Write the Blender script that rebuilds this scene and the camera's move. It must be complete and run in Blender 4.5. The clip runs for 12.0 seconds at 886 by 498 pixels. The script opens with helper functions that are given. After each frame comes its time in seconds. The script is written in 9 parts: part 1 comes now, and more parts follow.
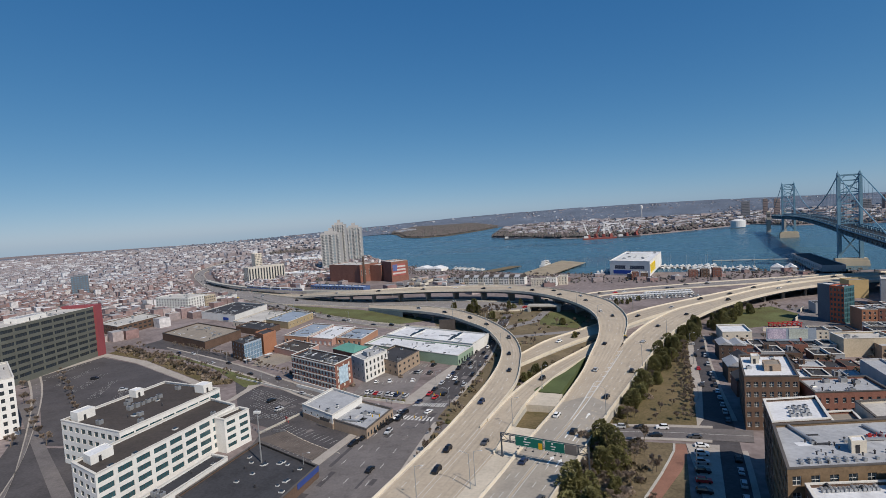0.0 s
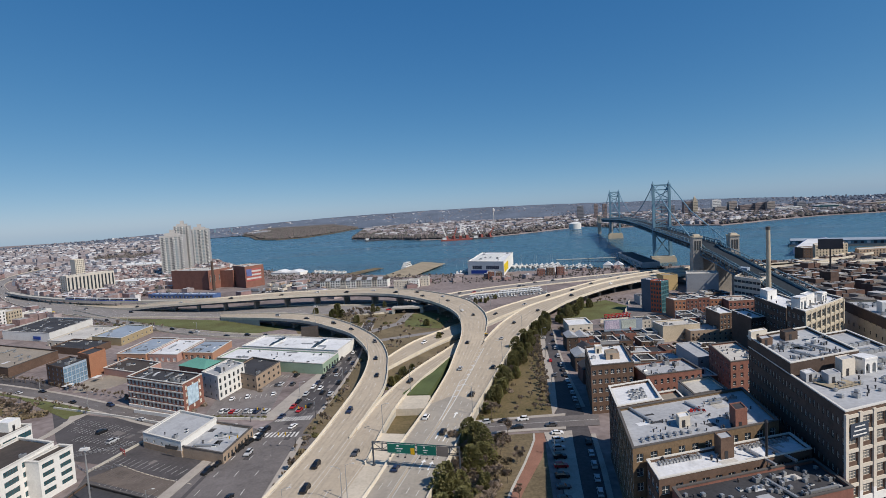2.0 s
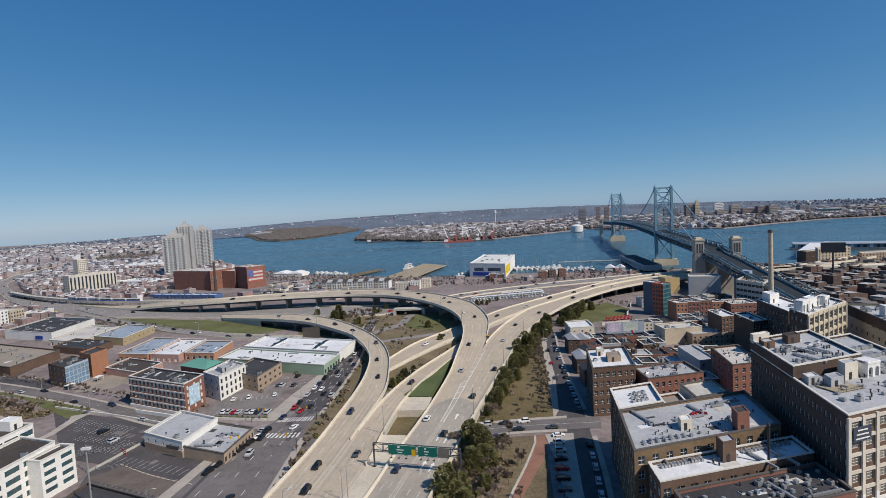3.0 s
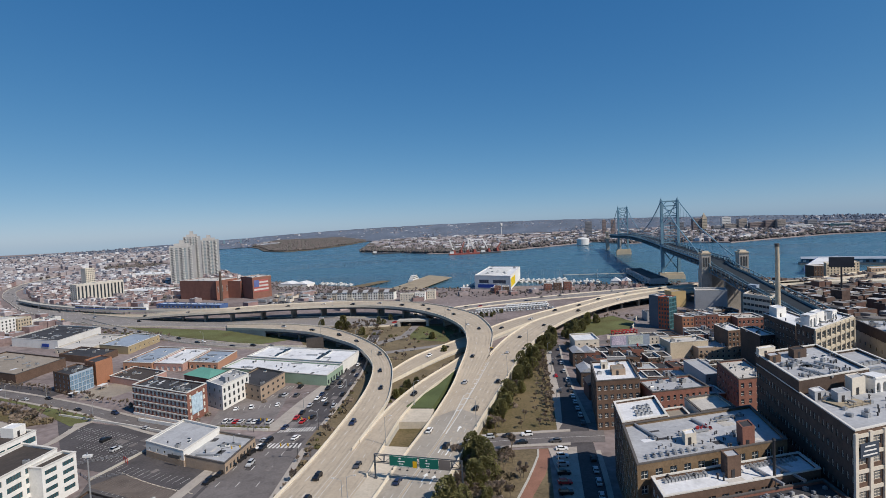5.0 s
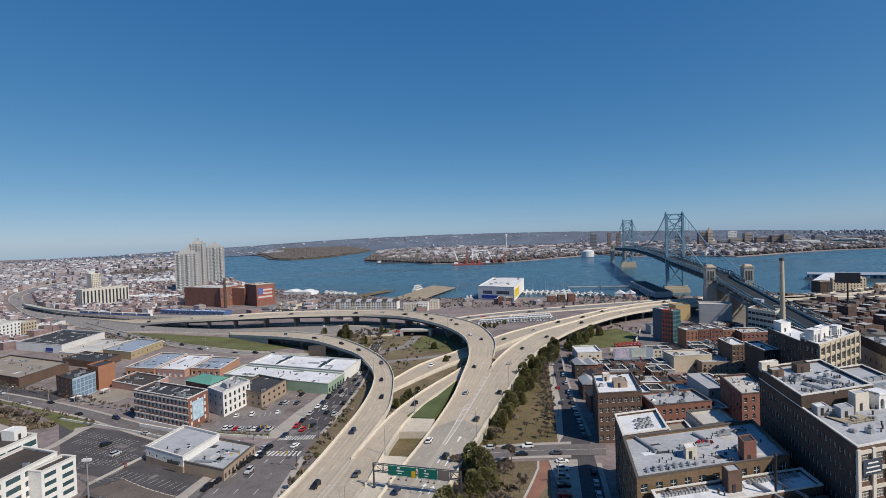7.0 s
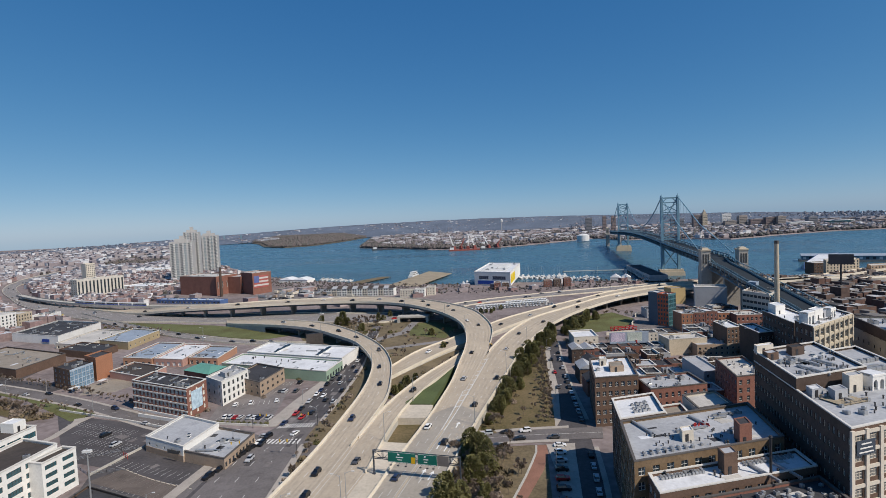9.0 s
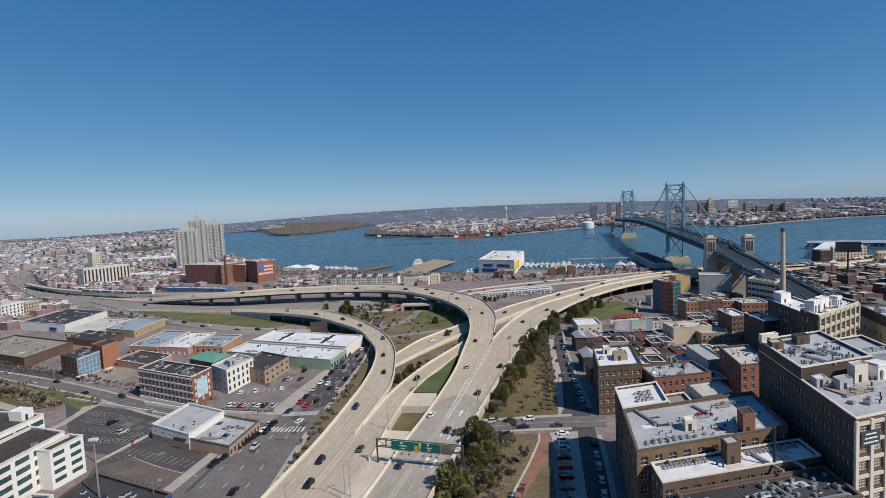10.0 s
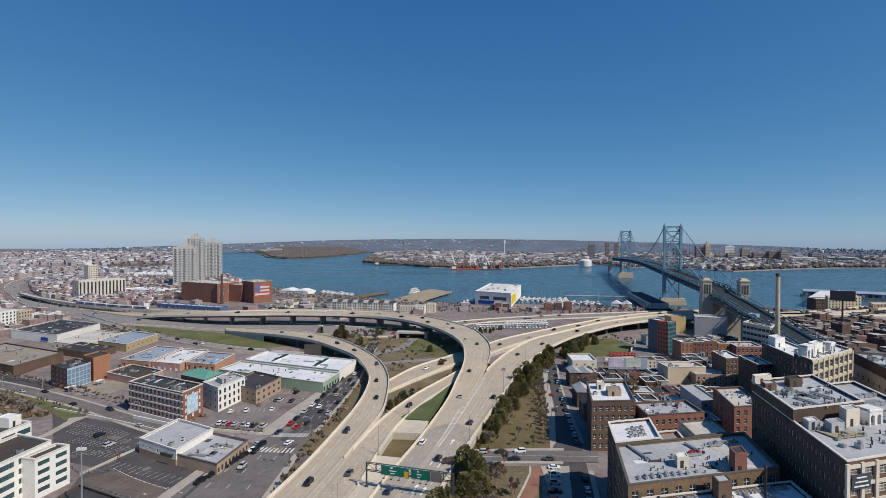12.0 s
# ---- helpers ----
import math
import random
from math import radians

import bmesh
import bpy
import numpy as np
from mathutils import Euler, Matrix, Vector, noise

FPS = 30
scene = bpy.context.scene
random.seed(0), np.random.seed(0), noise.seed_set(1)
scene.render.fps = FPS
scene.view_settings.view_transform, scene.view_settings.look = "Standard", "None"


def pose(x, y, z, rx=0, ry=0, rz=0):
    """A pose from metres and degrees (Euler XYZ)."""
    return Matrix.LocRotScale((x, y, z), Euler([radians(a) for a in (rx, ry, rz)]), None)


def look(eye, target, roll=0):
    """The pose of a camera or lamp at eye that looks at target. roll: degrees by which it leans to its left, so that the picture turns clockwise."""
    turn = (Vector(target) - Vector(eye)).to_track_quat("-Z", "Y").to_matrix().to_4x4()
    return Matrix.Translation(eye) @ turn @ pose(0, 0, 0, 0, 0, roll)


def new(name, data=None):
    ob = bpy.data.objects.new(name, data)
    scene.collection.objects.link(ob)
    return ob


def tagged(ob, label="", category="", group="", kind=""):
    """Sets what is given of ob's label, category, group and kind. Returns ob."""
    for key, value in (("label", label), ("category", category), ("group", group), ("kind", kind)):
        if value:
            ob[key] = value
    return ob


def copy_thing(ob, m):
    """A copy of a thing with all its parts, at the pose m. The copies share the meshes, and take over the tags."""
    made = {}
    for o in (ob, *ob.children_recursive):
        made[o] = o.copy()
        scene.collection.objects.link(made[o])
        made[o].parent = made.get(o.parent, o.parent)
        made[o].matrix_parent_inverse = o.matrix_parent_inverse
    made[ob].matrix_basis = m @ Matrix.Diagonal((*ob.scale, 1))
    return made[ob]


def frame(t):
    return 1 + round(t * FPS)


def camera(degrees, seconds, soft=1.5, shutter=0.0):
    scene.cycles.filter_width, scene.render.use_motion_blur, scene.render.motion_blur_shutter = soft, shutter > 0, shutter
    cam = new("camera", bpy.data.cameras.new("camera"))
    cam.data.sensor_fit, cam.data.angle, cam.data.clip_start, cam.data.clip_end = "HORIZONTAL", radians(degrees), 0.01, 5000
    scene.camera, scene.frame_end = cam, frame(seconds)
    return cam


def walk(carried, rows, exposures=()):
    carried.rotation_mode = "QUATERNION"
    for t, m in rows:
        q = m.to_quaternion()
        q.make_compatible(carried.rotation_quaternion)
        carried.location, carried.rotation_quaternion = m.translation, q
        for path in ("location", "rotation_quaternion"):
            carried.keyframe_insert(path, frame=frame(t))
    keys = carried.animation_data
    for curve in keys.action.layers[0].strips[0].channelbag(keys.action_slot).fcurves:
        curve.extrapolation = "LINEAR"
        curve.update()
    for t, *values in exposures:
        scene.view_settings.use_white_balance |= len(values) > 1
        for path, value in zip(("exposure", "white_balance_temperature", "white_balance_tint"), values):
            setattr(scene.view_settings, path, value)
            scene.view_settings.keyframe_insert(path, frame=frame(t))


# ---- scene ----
# camera and its way: seconds, place, yaw, pitch, roll
cam = camera(82.0, 12.0, 0.4)
ROWS = [
    (0.0, 2.26, -2.27, 89.57, 14.66, -3.34, -3.81),
    (0.5, 0.92, -0.29, 89.87, 6.76, -4.13, -3.50),
    (1.0, -1.11, 0.75, 90.67, -1.45, -5.04, -3.73),
    (1.5, -1.81, 0.77, 90.96, -1.42, -5.18, -3.02),
    (2.0, -1.34, 0.50, 90.67, -1.01, -4.16, -3.35),
    (2.5, -1.47, 0.50, 90.55, -0.93, -4.10, -3.15),
    (4.5, -1.08, 0.19, 90.07, -0.63, -2.80, -3.05),
    (5.0, -0.57, 0.17, 89.91, -0.24, -2.54, -2.67),
    (5.5, -0.43, 0.24, 89.96, -0.15, -2.55, -2.73),
    (6.0, 0.71, 0.29, 89.83, 1.09, -2.37, -2.20),
    (6.5, 0.84, -0.60, 89.15, 1.05, -0.95, -1.62),
    (7.0, 0.30, -0.37, 89.43, 0.24, -1.34, -1.90),
    (9.0, -0.07, 0.09, 90.18, -0.19, -2.99, -2.55),
    (9.5, 0.39, 0.85, 90.19, 0.43, -4.31, -1.20),
    (10.0, 0.52, 0.97, 90.68, 0.37, -4.36, -2.70),
    (10.5, 0.00, 0.00, 90.00, -0.00, -3.17, -2.60),
    (11.0, 0.11, 0.69, 90.43, 0.18, -4.38, -2.88),
    (11.5, -0.63, -2.55, 88.56, -0.14, 0.33, 0.42),
    (12.0, -0.62, -1.86, 89.02, 0.00, -0.87, 0.18),
]
walk(cam, [(t, pose(x, y, z, 90 + pitch, 0, yaw) @ pose(0, 0, 0, 0, 0, roll)) for t, x, y, z, yaw, pitch, roll in ROWS],
     [(0.0, -0.13), (0.5, -0.11), (1.0, -0.17), (1.5, -0.06), (2.0, -0.03), (12.0, -0.03)])

# daylight: clear spring noon, sun high to the south
SUN_DIR = Vector((0.76, -0.57, 0.97)).normalized()
scene.view_settings.exposure = 0.0
world = bpy.data.worlds.new("sky")
scene.world = world
world.use_nodes = True
wn = world.node_tree
sky = wn.nodes.new("ShaderNodeTexSky")
sky.sky_type, sky.sun_disc = "NISHITA", False
sky.sun_elevation = math.asin(SUN_DIR.z)
sky.sun_rotation = math.atan2(SUN_DIR.x, SUN_DIR.y)
sky.altitude, sky.air_density, sky.dust_density, sky.ozone_density = 90.0, 0.45, 0.4, 2.0
# clear air: the camera sees a deep blue overhead and a pale band low down
split, join = wn.nodes.new("ShaderNodeSeparateColor"), wn.nodes.new("ShaderNodeCombineColor")
wn.links.new(sky.outputs[0], split.inputs[0])
for i, (gain, power) in enumerate(((8.55, 1.17), (6.75, 0.69), (6.9, 0.42))):
    dim, bend, lift = (wn.nodes.new("ShaderNodeMath") for _ in range(3))
    dim.operation, bend.operation, lift.operation = "MULTIPLY", "POWER", "MULTIPLY"
    dim.inputs[1].default_value, bend.inputs[1].default_value, lift.inputs[1].default_value = 0.105, power, gain
    wn.links.new(split.outputs[i], dim.inputs[0]), wn.links.new(dim.outputs[0], bend.inputs[0])
    wn.links.new(bend.outputs[0], lift.inputs[0]), wn.links.new(lift.outputs[0], join.inputs[i])
wn.links.new(join.outputs[0], wn.nodes["Background"].inputs[0])
wn.nodes["Background"].inputs[1].default_value = 0.1
sun = new("sun", bpy.data.lights.new("sun", "SUN"))
sun.data.energy, sun.data.angle, sun.data.color = 4.7, radians(0.53), (1.0, 0.91, 0.80)
sun.matrix_world = look(tuple(SUN_DIR * 400), (0, 0, 0))

# ---- materials ----
def mat(name, base, rough=0.85, var=0.18, scale=0.4, bump=0.15, metal=0.0, stain=0.0, spec=0.3, tone=None):
    """A worn surface: the base colour drifts at two scales, with fine relief; stain adds dark blotches."""
    m = bpy.data.materials.new(name)
    m.use_nodes = True
    n, l = m.node_tree.nodes, m.node_tree.links
    b = n["Principled BSDF"]
    b.inputs["Roughness"].default_value, b.inputs["Metallic"].default_value = rough, metal
    b.inputs["Specular IOR Level"].default_value = spec
    geo = n.new("ShaderNodeNewGeometry")
    big, fine = n.new("ShaderNodeTexNoise"), n.new("ShaderNodeTexNoise")
    big.inputs["Scale"].default_value, fine.inputs["Scale"].default_value = scale * 0.17, scale * 3.0
    big.inputs["Detail"].default_value, fine.inputs["Detail"].default_value = 3, 4
    for t in (big, fine):
        l.new(geo.outputs["Position"], t.inputs["Vector"])
    add = n.new("ShaderNodeMath")
    add.operation = "ADD"
    l.new(big.outputs[0], add.inputs[0]), l.new(fine.outputs[0], add.inputs[1])
    ramp = n.new("ShaderNodeValToRGB")
    half = n.new("ShaderNodeMath")
    half.operation, half.inputs[1].default_value = "MULTIPLY", 0.5
    l.new(add.outputs[0], half.inputs[0]), l.new(half.outputs[0], ramp.inputs[0])
    tone = tone or (1.0, 1.0, 1.0)
    ramp.color_ramp.elements[0].position, ramp.color_ramp.elements[1].position = 0.34, 0.66
    ramp.color_ramp.elements[0].color = (*[c * (1 - var) * k for c, k in zip(base, tone)], 1)
    ramp.color_ramp.elements[1].color = (*[min(0.9, c * (1 + var)) for c in base], 1)
    out = ramp.outputs[0]
    if stain:
        st = n.new("ShaderNodeTexNoise")
        st.inputs["Scale"].default_value, st.inputs["Detail"].default_value = scale * 0.6, 6
        l.new(geo.outputs["Position"], st.inputs["Vector"])
        sr = n.new("ShaderNodeValToRGB")
        sr.color_ramp.elements[0].position, sr.color_ramp.elements[1].position = 0.52, 0.68
        sr.color_ramp.elements[0].color, sr.color_ramp.elements[1].color = (0, 0, 0, 1), (stain, stain, stain, 1)
        l.new(st.outputs[0], sr.inputs[0])
        mx = n.new("ShaderNodeMix")
        mx.data_type = "RGBA"
        l.new(sr.outputs[0], mx.inputs["Factor"])
        l.new(out, mx.inputs[6])
        mx.inputs[7].default_value = (*[c * 0.35 for c in base], 1)
        out = mx.outputs[2]
    l.new(out, b.inputs["Base Color"])
    if bump:
        bp = n.new("ShaderNodeBump")
        bp.inputs["Strength"].default_value, bp.inputs["Distance"].default_value = bump, 0.05
        l.new(fine.outputs[0], bp.inputs["Height"]), l.new(bp.outputs[0], b.inputs["Normal"])
    return m


def random_mat(name, roofs, walls, rough=0.85, island=True):
    """Many small things in one mesh: each takes its roof and wall colour by chance."""
    m = bpy.data.materials.new(name)
    m.use_nodes = True
    n, l = m.node_tree.nodes, m.node_tree.links
    b = n["Principled BSDF"]
    b.inputs["Roughness"].default_value = rough
    b.inputs["Specular IOR Level"].default_value = 0.2
    geo = n.new("ShaderNodeNewGeometry")
    rnd = geo.outputs["Random Per Island"]
    if not island:
        rnd = n.new("ShaderNodeObjectInfo").outputs["Random"]
    outs = []
    for k, cols in enumerate((roofs, walls)):
        r = n.new("ShaderNodeValToRGB")
        r.color_ramp.interpolation = "CONSTANT"
        while len(r.color_ramp.elements) < len(cols):
            r.color_ramp.elements.new(0.5)
        for i, c in enumerate(cols):
            r.color_ramp.elements[i].position = i / len(cols)
            r.color_ramp.elements[i].color = (*c, 1)
        if k:
            sh = n.new("ShaderNodeMath")
            sh.operation, sh.inputs[1].default_value = "MULTIPLY", 7.31
            fr = n.new("ShaderNodeMath")
            fr.operation = "FRACT"
            l.new(rnd, sh.inputs[0]), l.new(sh.outputs[0], fr.inputs[0]), l.new(fr.outputs[0], r.inputs[0])
        else:
            l.new(rnd, r.inputs[0])
        outs.append(r.outputs[0])
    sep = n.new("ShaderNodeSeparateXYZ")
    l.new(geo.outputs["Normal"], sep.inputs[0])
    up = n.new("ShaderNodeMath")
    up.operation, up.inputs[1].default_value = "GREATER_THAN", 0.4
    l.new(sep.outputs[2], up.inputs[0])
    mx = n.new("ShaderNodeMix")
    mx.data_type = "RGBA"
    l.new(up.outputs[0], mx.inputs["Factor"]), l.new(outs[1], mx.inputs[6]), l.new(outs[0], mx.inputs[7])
    ns = n.new("ShaderNodeTexNoise")
    ns.inputs["Scale"].default_value, ns.inputs["Detail"].default_value = 0.35, 4
    l.new(geo.outputs["Position"], ns.inputs["Vector"])
    hv = n.new("ShaderNodeHueSaturation")
    mr = n.new("ShaderNodeMapRange")
    mr.inputs[1].default_value, mr.inputs[2].default_value, mr.inputs[3].default_value, mr.inputs[4].default_value = 0.3, 0.7, 0.75, 1.2
    l.new(ns.outputs[0], mr.inputs[0]), l.new(mr.outputs[0], hv.inputs["Value"])
    l.new(mx.outputs[2], hv.inputs["Color"]), l.new(hv.outputs[0], b.inputs["Base Color"])
    return m


def water_mat():
    m = bpy.data.materials.new("river_water")
    m.use_nodes = True
    n, l = m.node_tree.nodes, m.node_tree.links
    b = n["Principled BSDF"]
    b.inputs["Base Color"].default_value = (0.016, 0.060, 0.100, 1)
    b.inputs["Roughness"].default_value = 0.22
    b.inputs["IOR"].default_value = 1.33
    geo = n.new("ShaderNodeNewGeometry")
    mp = n.new("ShaderNodeMapping")
    mp.inputs["Scale"].default_value = (0.3, 1.0, 1.0)
    l.new(geo.outputs["Position"], mp.inputs[0])
    w1, w2, w3 = (n.new("ShaderNodeTexNoise") for _ in range(3))
    for w, s, d in ((w1, 0.9, 5), (w2, 0.12, 4), (w3, 0.006, 4)):
        w.inputs["Scale"].default_value, w.inputs["Detail"].default_value = s, d
        l.new(mp.outputs[0], w.inputs["Vector"])
    ad = n.new("ShaderNodeMath")
    ad.operation = "ADD"
    l.new(w1.outputs[0], ad.inputs[0]), l.new(w2.outputs[0], ad.inputs[1])
    bp = n.new("ShaderNodeBump")
    bp.inputs["Strength"].default_value, bp.inputs["Distance"].default_value = 0.9, 1.2
    l.new(ad.outputs[0], bp.inputs["Height"]), l.new(bp.outputs[0], b.inputs["Normal"])
    rr = n.new("ShaderNodeMapRange")
    rr.inputs[1].default_value, rr.inputs[2].default_value, rr.inputs[3].default_value, rr.inputs[4].default_value = 0.35, 0.65, 0.12, 0.34
    l.new(w3.outputs[0], rr.inputs[0]), l.new(rr.outputs[0], b.inputs["Roughness"])
    cr = n.new("ShaderNodeValToRGB")
    cr.color_ramp.elements[0].position, cr.color_ramp.elements[1].position = 0.35, 0.65
    cr.color_ramp.elements[0].color, cr.color_ramp.elements[1].color = (0.034, 0.092, 0.136, 1), (0.066, 0.142, 0.190, 1)
    l.new(w3.outputs[0], cr.inputs[0]), l.new(cr.outputs[0], b.inputs["Base Color"])
    return m


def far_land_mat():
    """Distant wooded suburbs: dark tree cover speckled with pale roofs, both tinted blue for air haze."""
    m = mat("hazy_distant_land", (0.105, 0.130, 0.175), 0.95, 0.3, 0.03, 0.0)
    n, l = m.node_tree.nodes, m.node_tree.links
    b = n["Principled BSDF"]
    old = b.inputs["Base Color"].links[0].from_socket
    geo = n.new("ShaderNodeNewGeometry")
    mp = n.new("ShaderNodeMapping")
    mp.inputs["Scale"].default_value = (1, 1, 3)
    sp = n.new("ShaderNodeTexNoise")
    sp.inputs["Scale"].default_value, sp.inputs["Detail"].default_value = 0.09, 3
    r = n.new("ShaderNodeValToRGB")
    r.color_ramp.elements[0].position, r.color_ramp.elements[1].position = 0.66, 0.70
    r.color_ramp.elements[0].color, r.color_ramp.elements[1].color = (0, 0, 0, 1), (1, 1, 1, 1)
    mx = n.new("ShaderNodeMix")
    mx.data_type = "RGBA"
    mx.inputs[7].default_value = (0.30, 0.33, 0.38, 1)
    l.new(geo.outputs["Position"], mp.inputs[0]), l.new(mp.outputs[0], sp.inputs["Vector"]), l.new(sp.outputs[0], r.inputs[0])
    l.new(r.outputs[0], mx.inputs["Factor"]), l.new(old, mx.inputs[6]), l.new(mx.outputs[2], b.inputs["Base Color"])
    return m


ASPHALT = mat("asphalt", (0.142, 0.129, 0.127), 0.9, 0.22, 0.5, 0.2, stain=0.25)
LOT = mat("parking_asphalt", (0.076, 0.070, 0.073), 0.9, 0.28, 0.35, 0.2, stain=0.25)
LOT_PALE = mat("worn_lot_asphalt", (0.178, 0.161, 0.157), 0.9, 0.25, 0.4, 0.2, stain=0.3)
HIGHWAY = mat("motorway_concrete", (0.415, 0.350, 0.272), 0.88, 0.14, 0.35, 0.1, stain=0.1)
HIGHWAY_GREY = mat("motorway_grey", (0.225, 0.208, 0.20), 0.9, 0.16, 0.4, 0.1, stain=0.2)
LANE_GREY = mat("resurfaced_lane_concrete", (0.315, 0.285, 0.245), 0.88, 0.14, 0.35, 0.1, stain=0.15)
APRON = mat("pale_apron_concrete", (0.52, 0.46, 0.375), 0.88, 0.15, 0.4, 0.1, stain=0.15)
PARAPET = mat("parapet_concrete", (0.62, 0.56, 0.46), 0.85, 0.12, 0.6, 0.1, stain=0.15)
WEAR = mat("tyre_worn_concrete", (0.375, 0.322, 0.255), 0.85, 0.2, 0.3, 0.0, stain=0.12)
CONCRETE = mat("concrete", (0.42, 0.40, 0.36), 0.88, 0.18, 0.5, 0.15, stain=0.2)
PIER_CONC = mat("pier_concrete", (0.30, 0.28, 0.25), 0.9, 0.2, 0.5, 0.15, stain=0.3)
STEEL_DARK = mat("girder_steel", (0.06, 0.07, 0.085), 0.7, 0.2, 0.6, 0.05)
PAVING = mat("pavement_concrete", (0.36, 0.325, 0.29), 0.9, 0.15, 0.7, 0.1, stain=0.2)
PAINT_WHITE = mat("road_paint", (0.72, 0.72, 0.70), 0.7, 0.12, 2.0, 0.0)
PAINT_WORN = mat("worn_road_paint", (0.56, 0.55, 0.53), 0.8, 0.2, 1.5, 0.0)
GROUND = mat("city_ground", (0.207, 0.174, 0.172), 0.95, 0.35, 0.10, 0.2, tone=(1.0, 0.95, 0.9), stain=0.4)
GRASS = mat("spring_grass", (0.10, 0.115, 0.045), 0.95, 0.35, 0.35, 0.4, tone=(1.15, 0.85, 0.8))
GRASS_DRY = mat("dry_grass", (0.135, 0.100, 0.054), 0.95, 0.3, 0.35, 0.4, tone=(0.8, 0.95, 0.7))
GRASS_LUSH = mat("lush_grass", (0.085, 0.108, 0.042), 0.95, 0.25, 0.6, 0.4)
SCRUB = mat("winter_scrub_ground", (0.155, 0.122, 0.074), 0.95, 0.35, 0.3, 0.4, stain=0.3)
BRICK_PATH = mat("brick_path", (0.24, 0.125, 0.09), 0.9, 0.2, 1.0, 0.2)
WATER = water_mat()
ISLAND = mat("winter_woodland", (0.105, 0.085, 0.065), 0.95, 0.4, 0.05, 0.3, tone=(0.8, 0.9, 0.9))
FAR_LAND = far_land_mat()

BRICK_RED = mat("red_brick", (0.225, 0.105, 0.080), 0.9, 0.2, 0.6, 0.15, stain=0.2)
BRICK_BROWN = mat("brown_brick", (0.130, 0.084, 0.062), 0.9, 0.2, 0.6, 0.15, stain=0.25)
BRICK_GOLD = mat("golden_brown_brick", (0.175, 0.120, 0.072), 0.9, 0.25, 0.6, 0.15, stain=0.25)
BRICK_DARK = mat("dark_brick", (0.088, 0.062, 0.050), 0.9, 0.22, 0.6, 0.15, stain=0.3)
BRICK_TAN = mat("tan_brick", (0.345, 0.262, 0.195), 0.9, 0.15, 0.6, 0.1, stain=0.15)
BRICK_ORANGE = mat("orange_brick", (0.36, 0.17, 0.10), 0.9, 0.18, 0.6, 0.1)
BUFF = mat("buff_masonry", (0.48, 0.41, 0.31), 0.88, 0.15, 0.5, 0.1, stain=0.15)
STUCCO_WHITE = mat("white_painted_masonry", (0.72, 0.71, 0.68), 0.8, 0.1, 0.5, 0.08, stain=0.1)
STUCCO_CREAM = mat("cream_stucco", (0.58, 0.53, 0.45), 0.85, 0.12, 0.5, 0.08, stain=0.12)
STUCCO_GREY = mat("grey_render", (0.36, 0.37, 0.39), 0.85, 0.12, 0.5, 0.08, stain=0.12)
PINK_WALL = mat("pink_painted_wall", (0.42, 0.255, 0.215), 0.85, 0.15, 0.5, 0.08)
SALMON = mat("salmon_wall", (0.42, 0.235, 0.155), 0.85, 0.15, 0.5, 0.08)
GREEN_WALL = mat("pale_green_wall", (0.27, 0.36, 0.27), 0.85, 0.12, 0.5, 0.05)
OFFICE_RED = mat("maroon_cladding", (0.26, 0.065, 0.075), 0.75, 0.15, 0.4, 0.05)
LIMESTONE = mat("limestone", (0.40, 0.37, 0.33), 0.9, 0.2, 0.3, 0.2, stain=0.3)
ROOF_WHITE = mat("white_roof_coating", (0.62, 0.63, 0.65), 0.75, 0.16, 0.35, 0.08, stain=0.22)
ROOF_GREY = mat("grey_membrane_roof", (0.36, 0.37, 0.39), 0.85, 0.18, 0.35, 0.08, stain=0.28)
ROOF_PALE = mat("pale_gravel_roof", (0.47, 0.45, 0.42), 0.9, 0.18, 0.4, 0.12, stain=0.25)
ROOF_DARK = mat("dark_tar_roof", (0.045, 0.045, 0.05), 0.85, 0.3, 0.4, 0.1, stain=0.3)
ROOF_BROWN = mat("brown_tar_roof", (0.062, 0.052, 0.047), 0.9, 0.25, 0.3, 0.1, stain=0.25)
ROOF_TAN = mat("tan_gravel_roof", (0.27, 0.235, 0.195), 0.9, 0.18, 0.3, 0.12, stain=0.25)
ROOF_BLUE = mat("blue_grey_roof", (0.26, 0.31, 0.38), 0.8, 0.15, 0.4, 0.05, stain=0.2)
ROOF_GREEN = mat("green_copper_roof", (0.115, 0.29, 0.235), 0.6, 0.15, 0.4, 0.05)
COPING = mat("pale_coping", (0.58, 0.56, 0.52), 0.8, 0.12, 0.8, 0.0)
COPING_DARK = mat("dark_coping", (0.10, 0.09, 0.085), 0.8, 0.15, 0.8, 0.0)
GLASS = mat("window_glass", (0.03, 0.04, 0.05), 0.12, 0.4, 0.12, 0.0, spec=0.7)
GLASS_TEAL = mat("teal_glass", (0.035, 0.10, 0.12), 0.12, 0.3, 0.2, 0.0, spec=0.8)
GLASS_BLUE = mat("blue_curtain_glass", (0.16, 0.27, 0.38), 0.15, 0.3, 0.15, 0.0, spec=0.8)
FRAME_WHITE = mat("white_window_frame", (0.66, 0.65, 0.62), 0.6, 0.08, 1.0, 0.0)
FRAME_DARK = mat("dark_window_frame", (0.06, 0.06, 0.06), 0.6, 0.1, 1.0, 0.0)
BRIDGE_BLUE = mat("blue_bridge_paint", (0.155, 0.28, 0.36), 0.6, 0.15, 0.2, 0.0)
BRIDGE_DARK = mat("weathered_bridge_steel", (0.135, 0.215, 0.265), 0.7, 0.2, 0.2, 0.0)
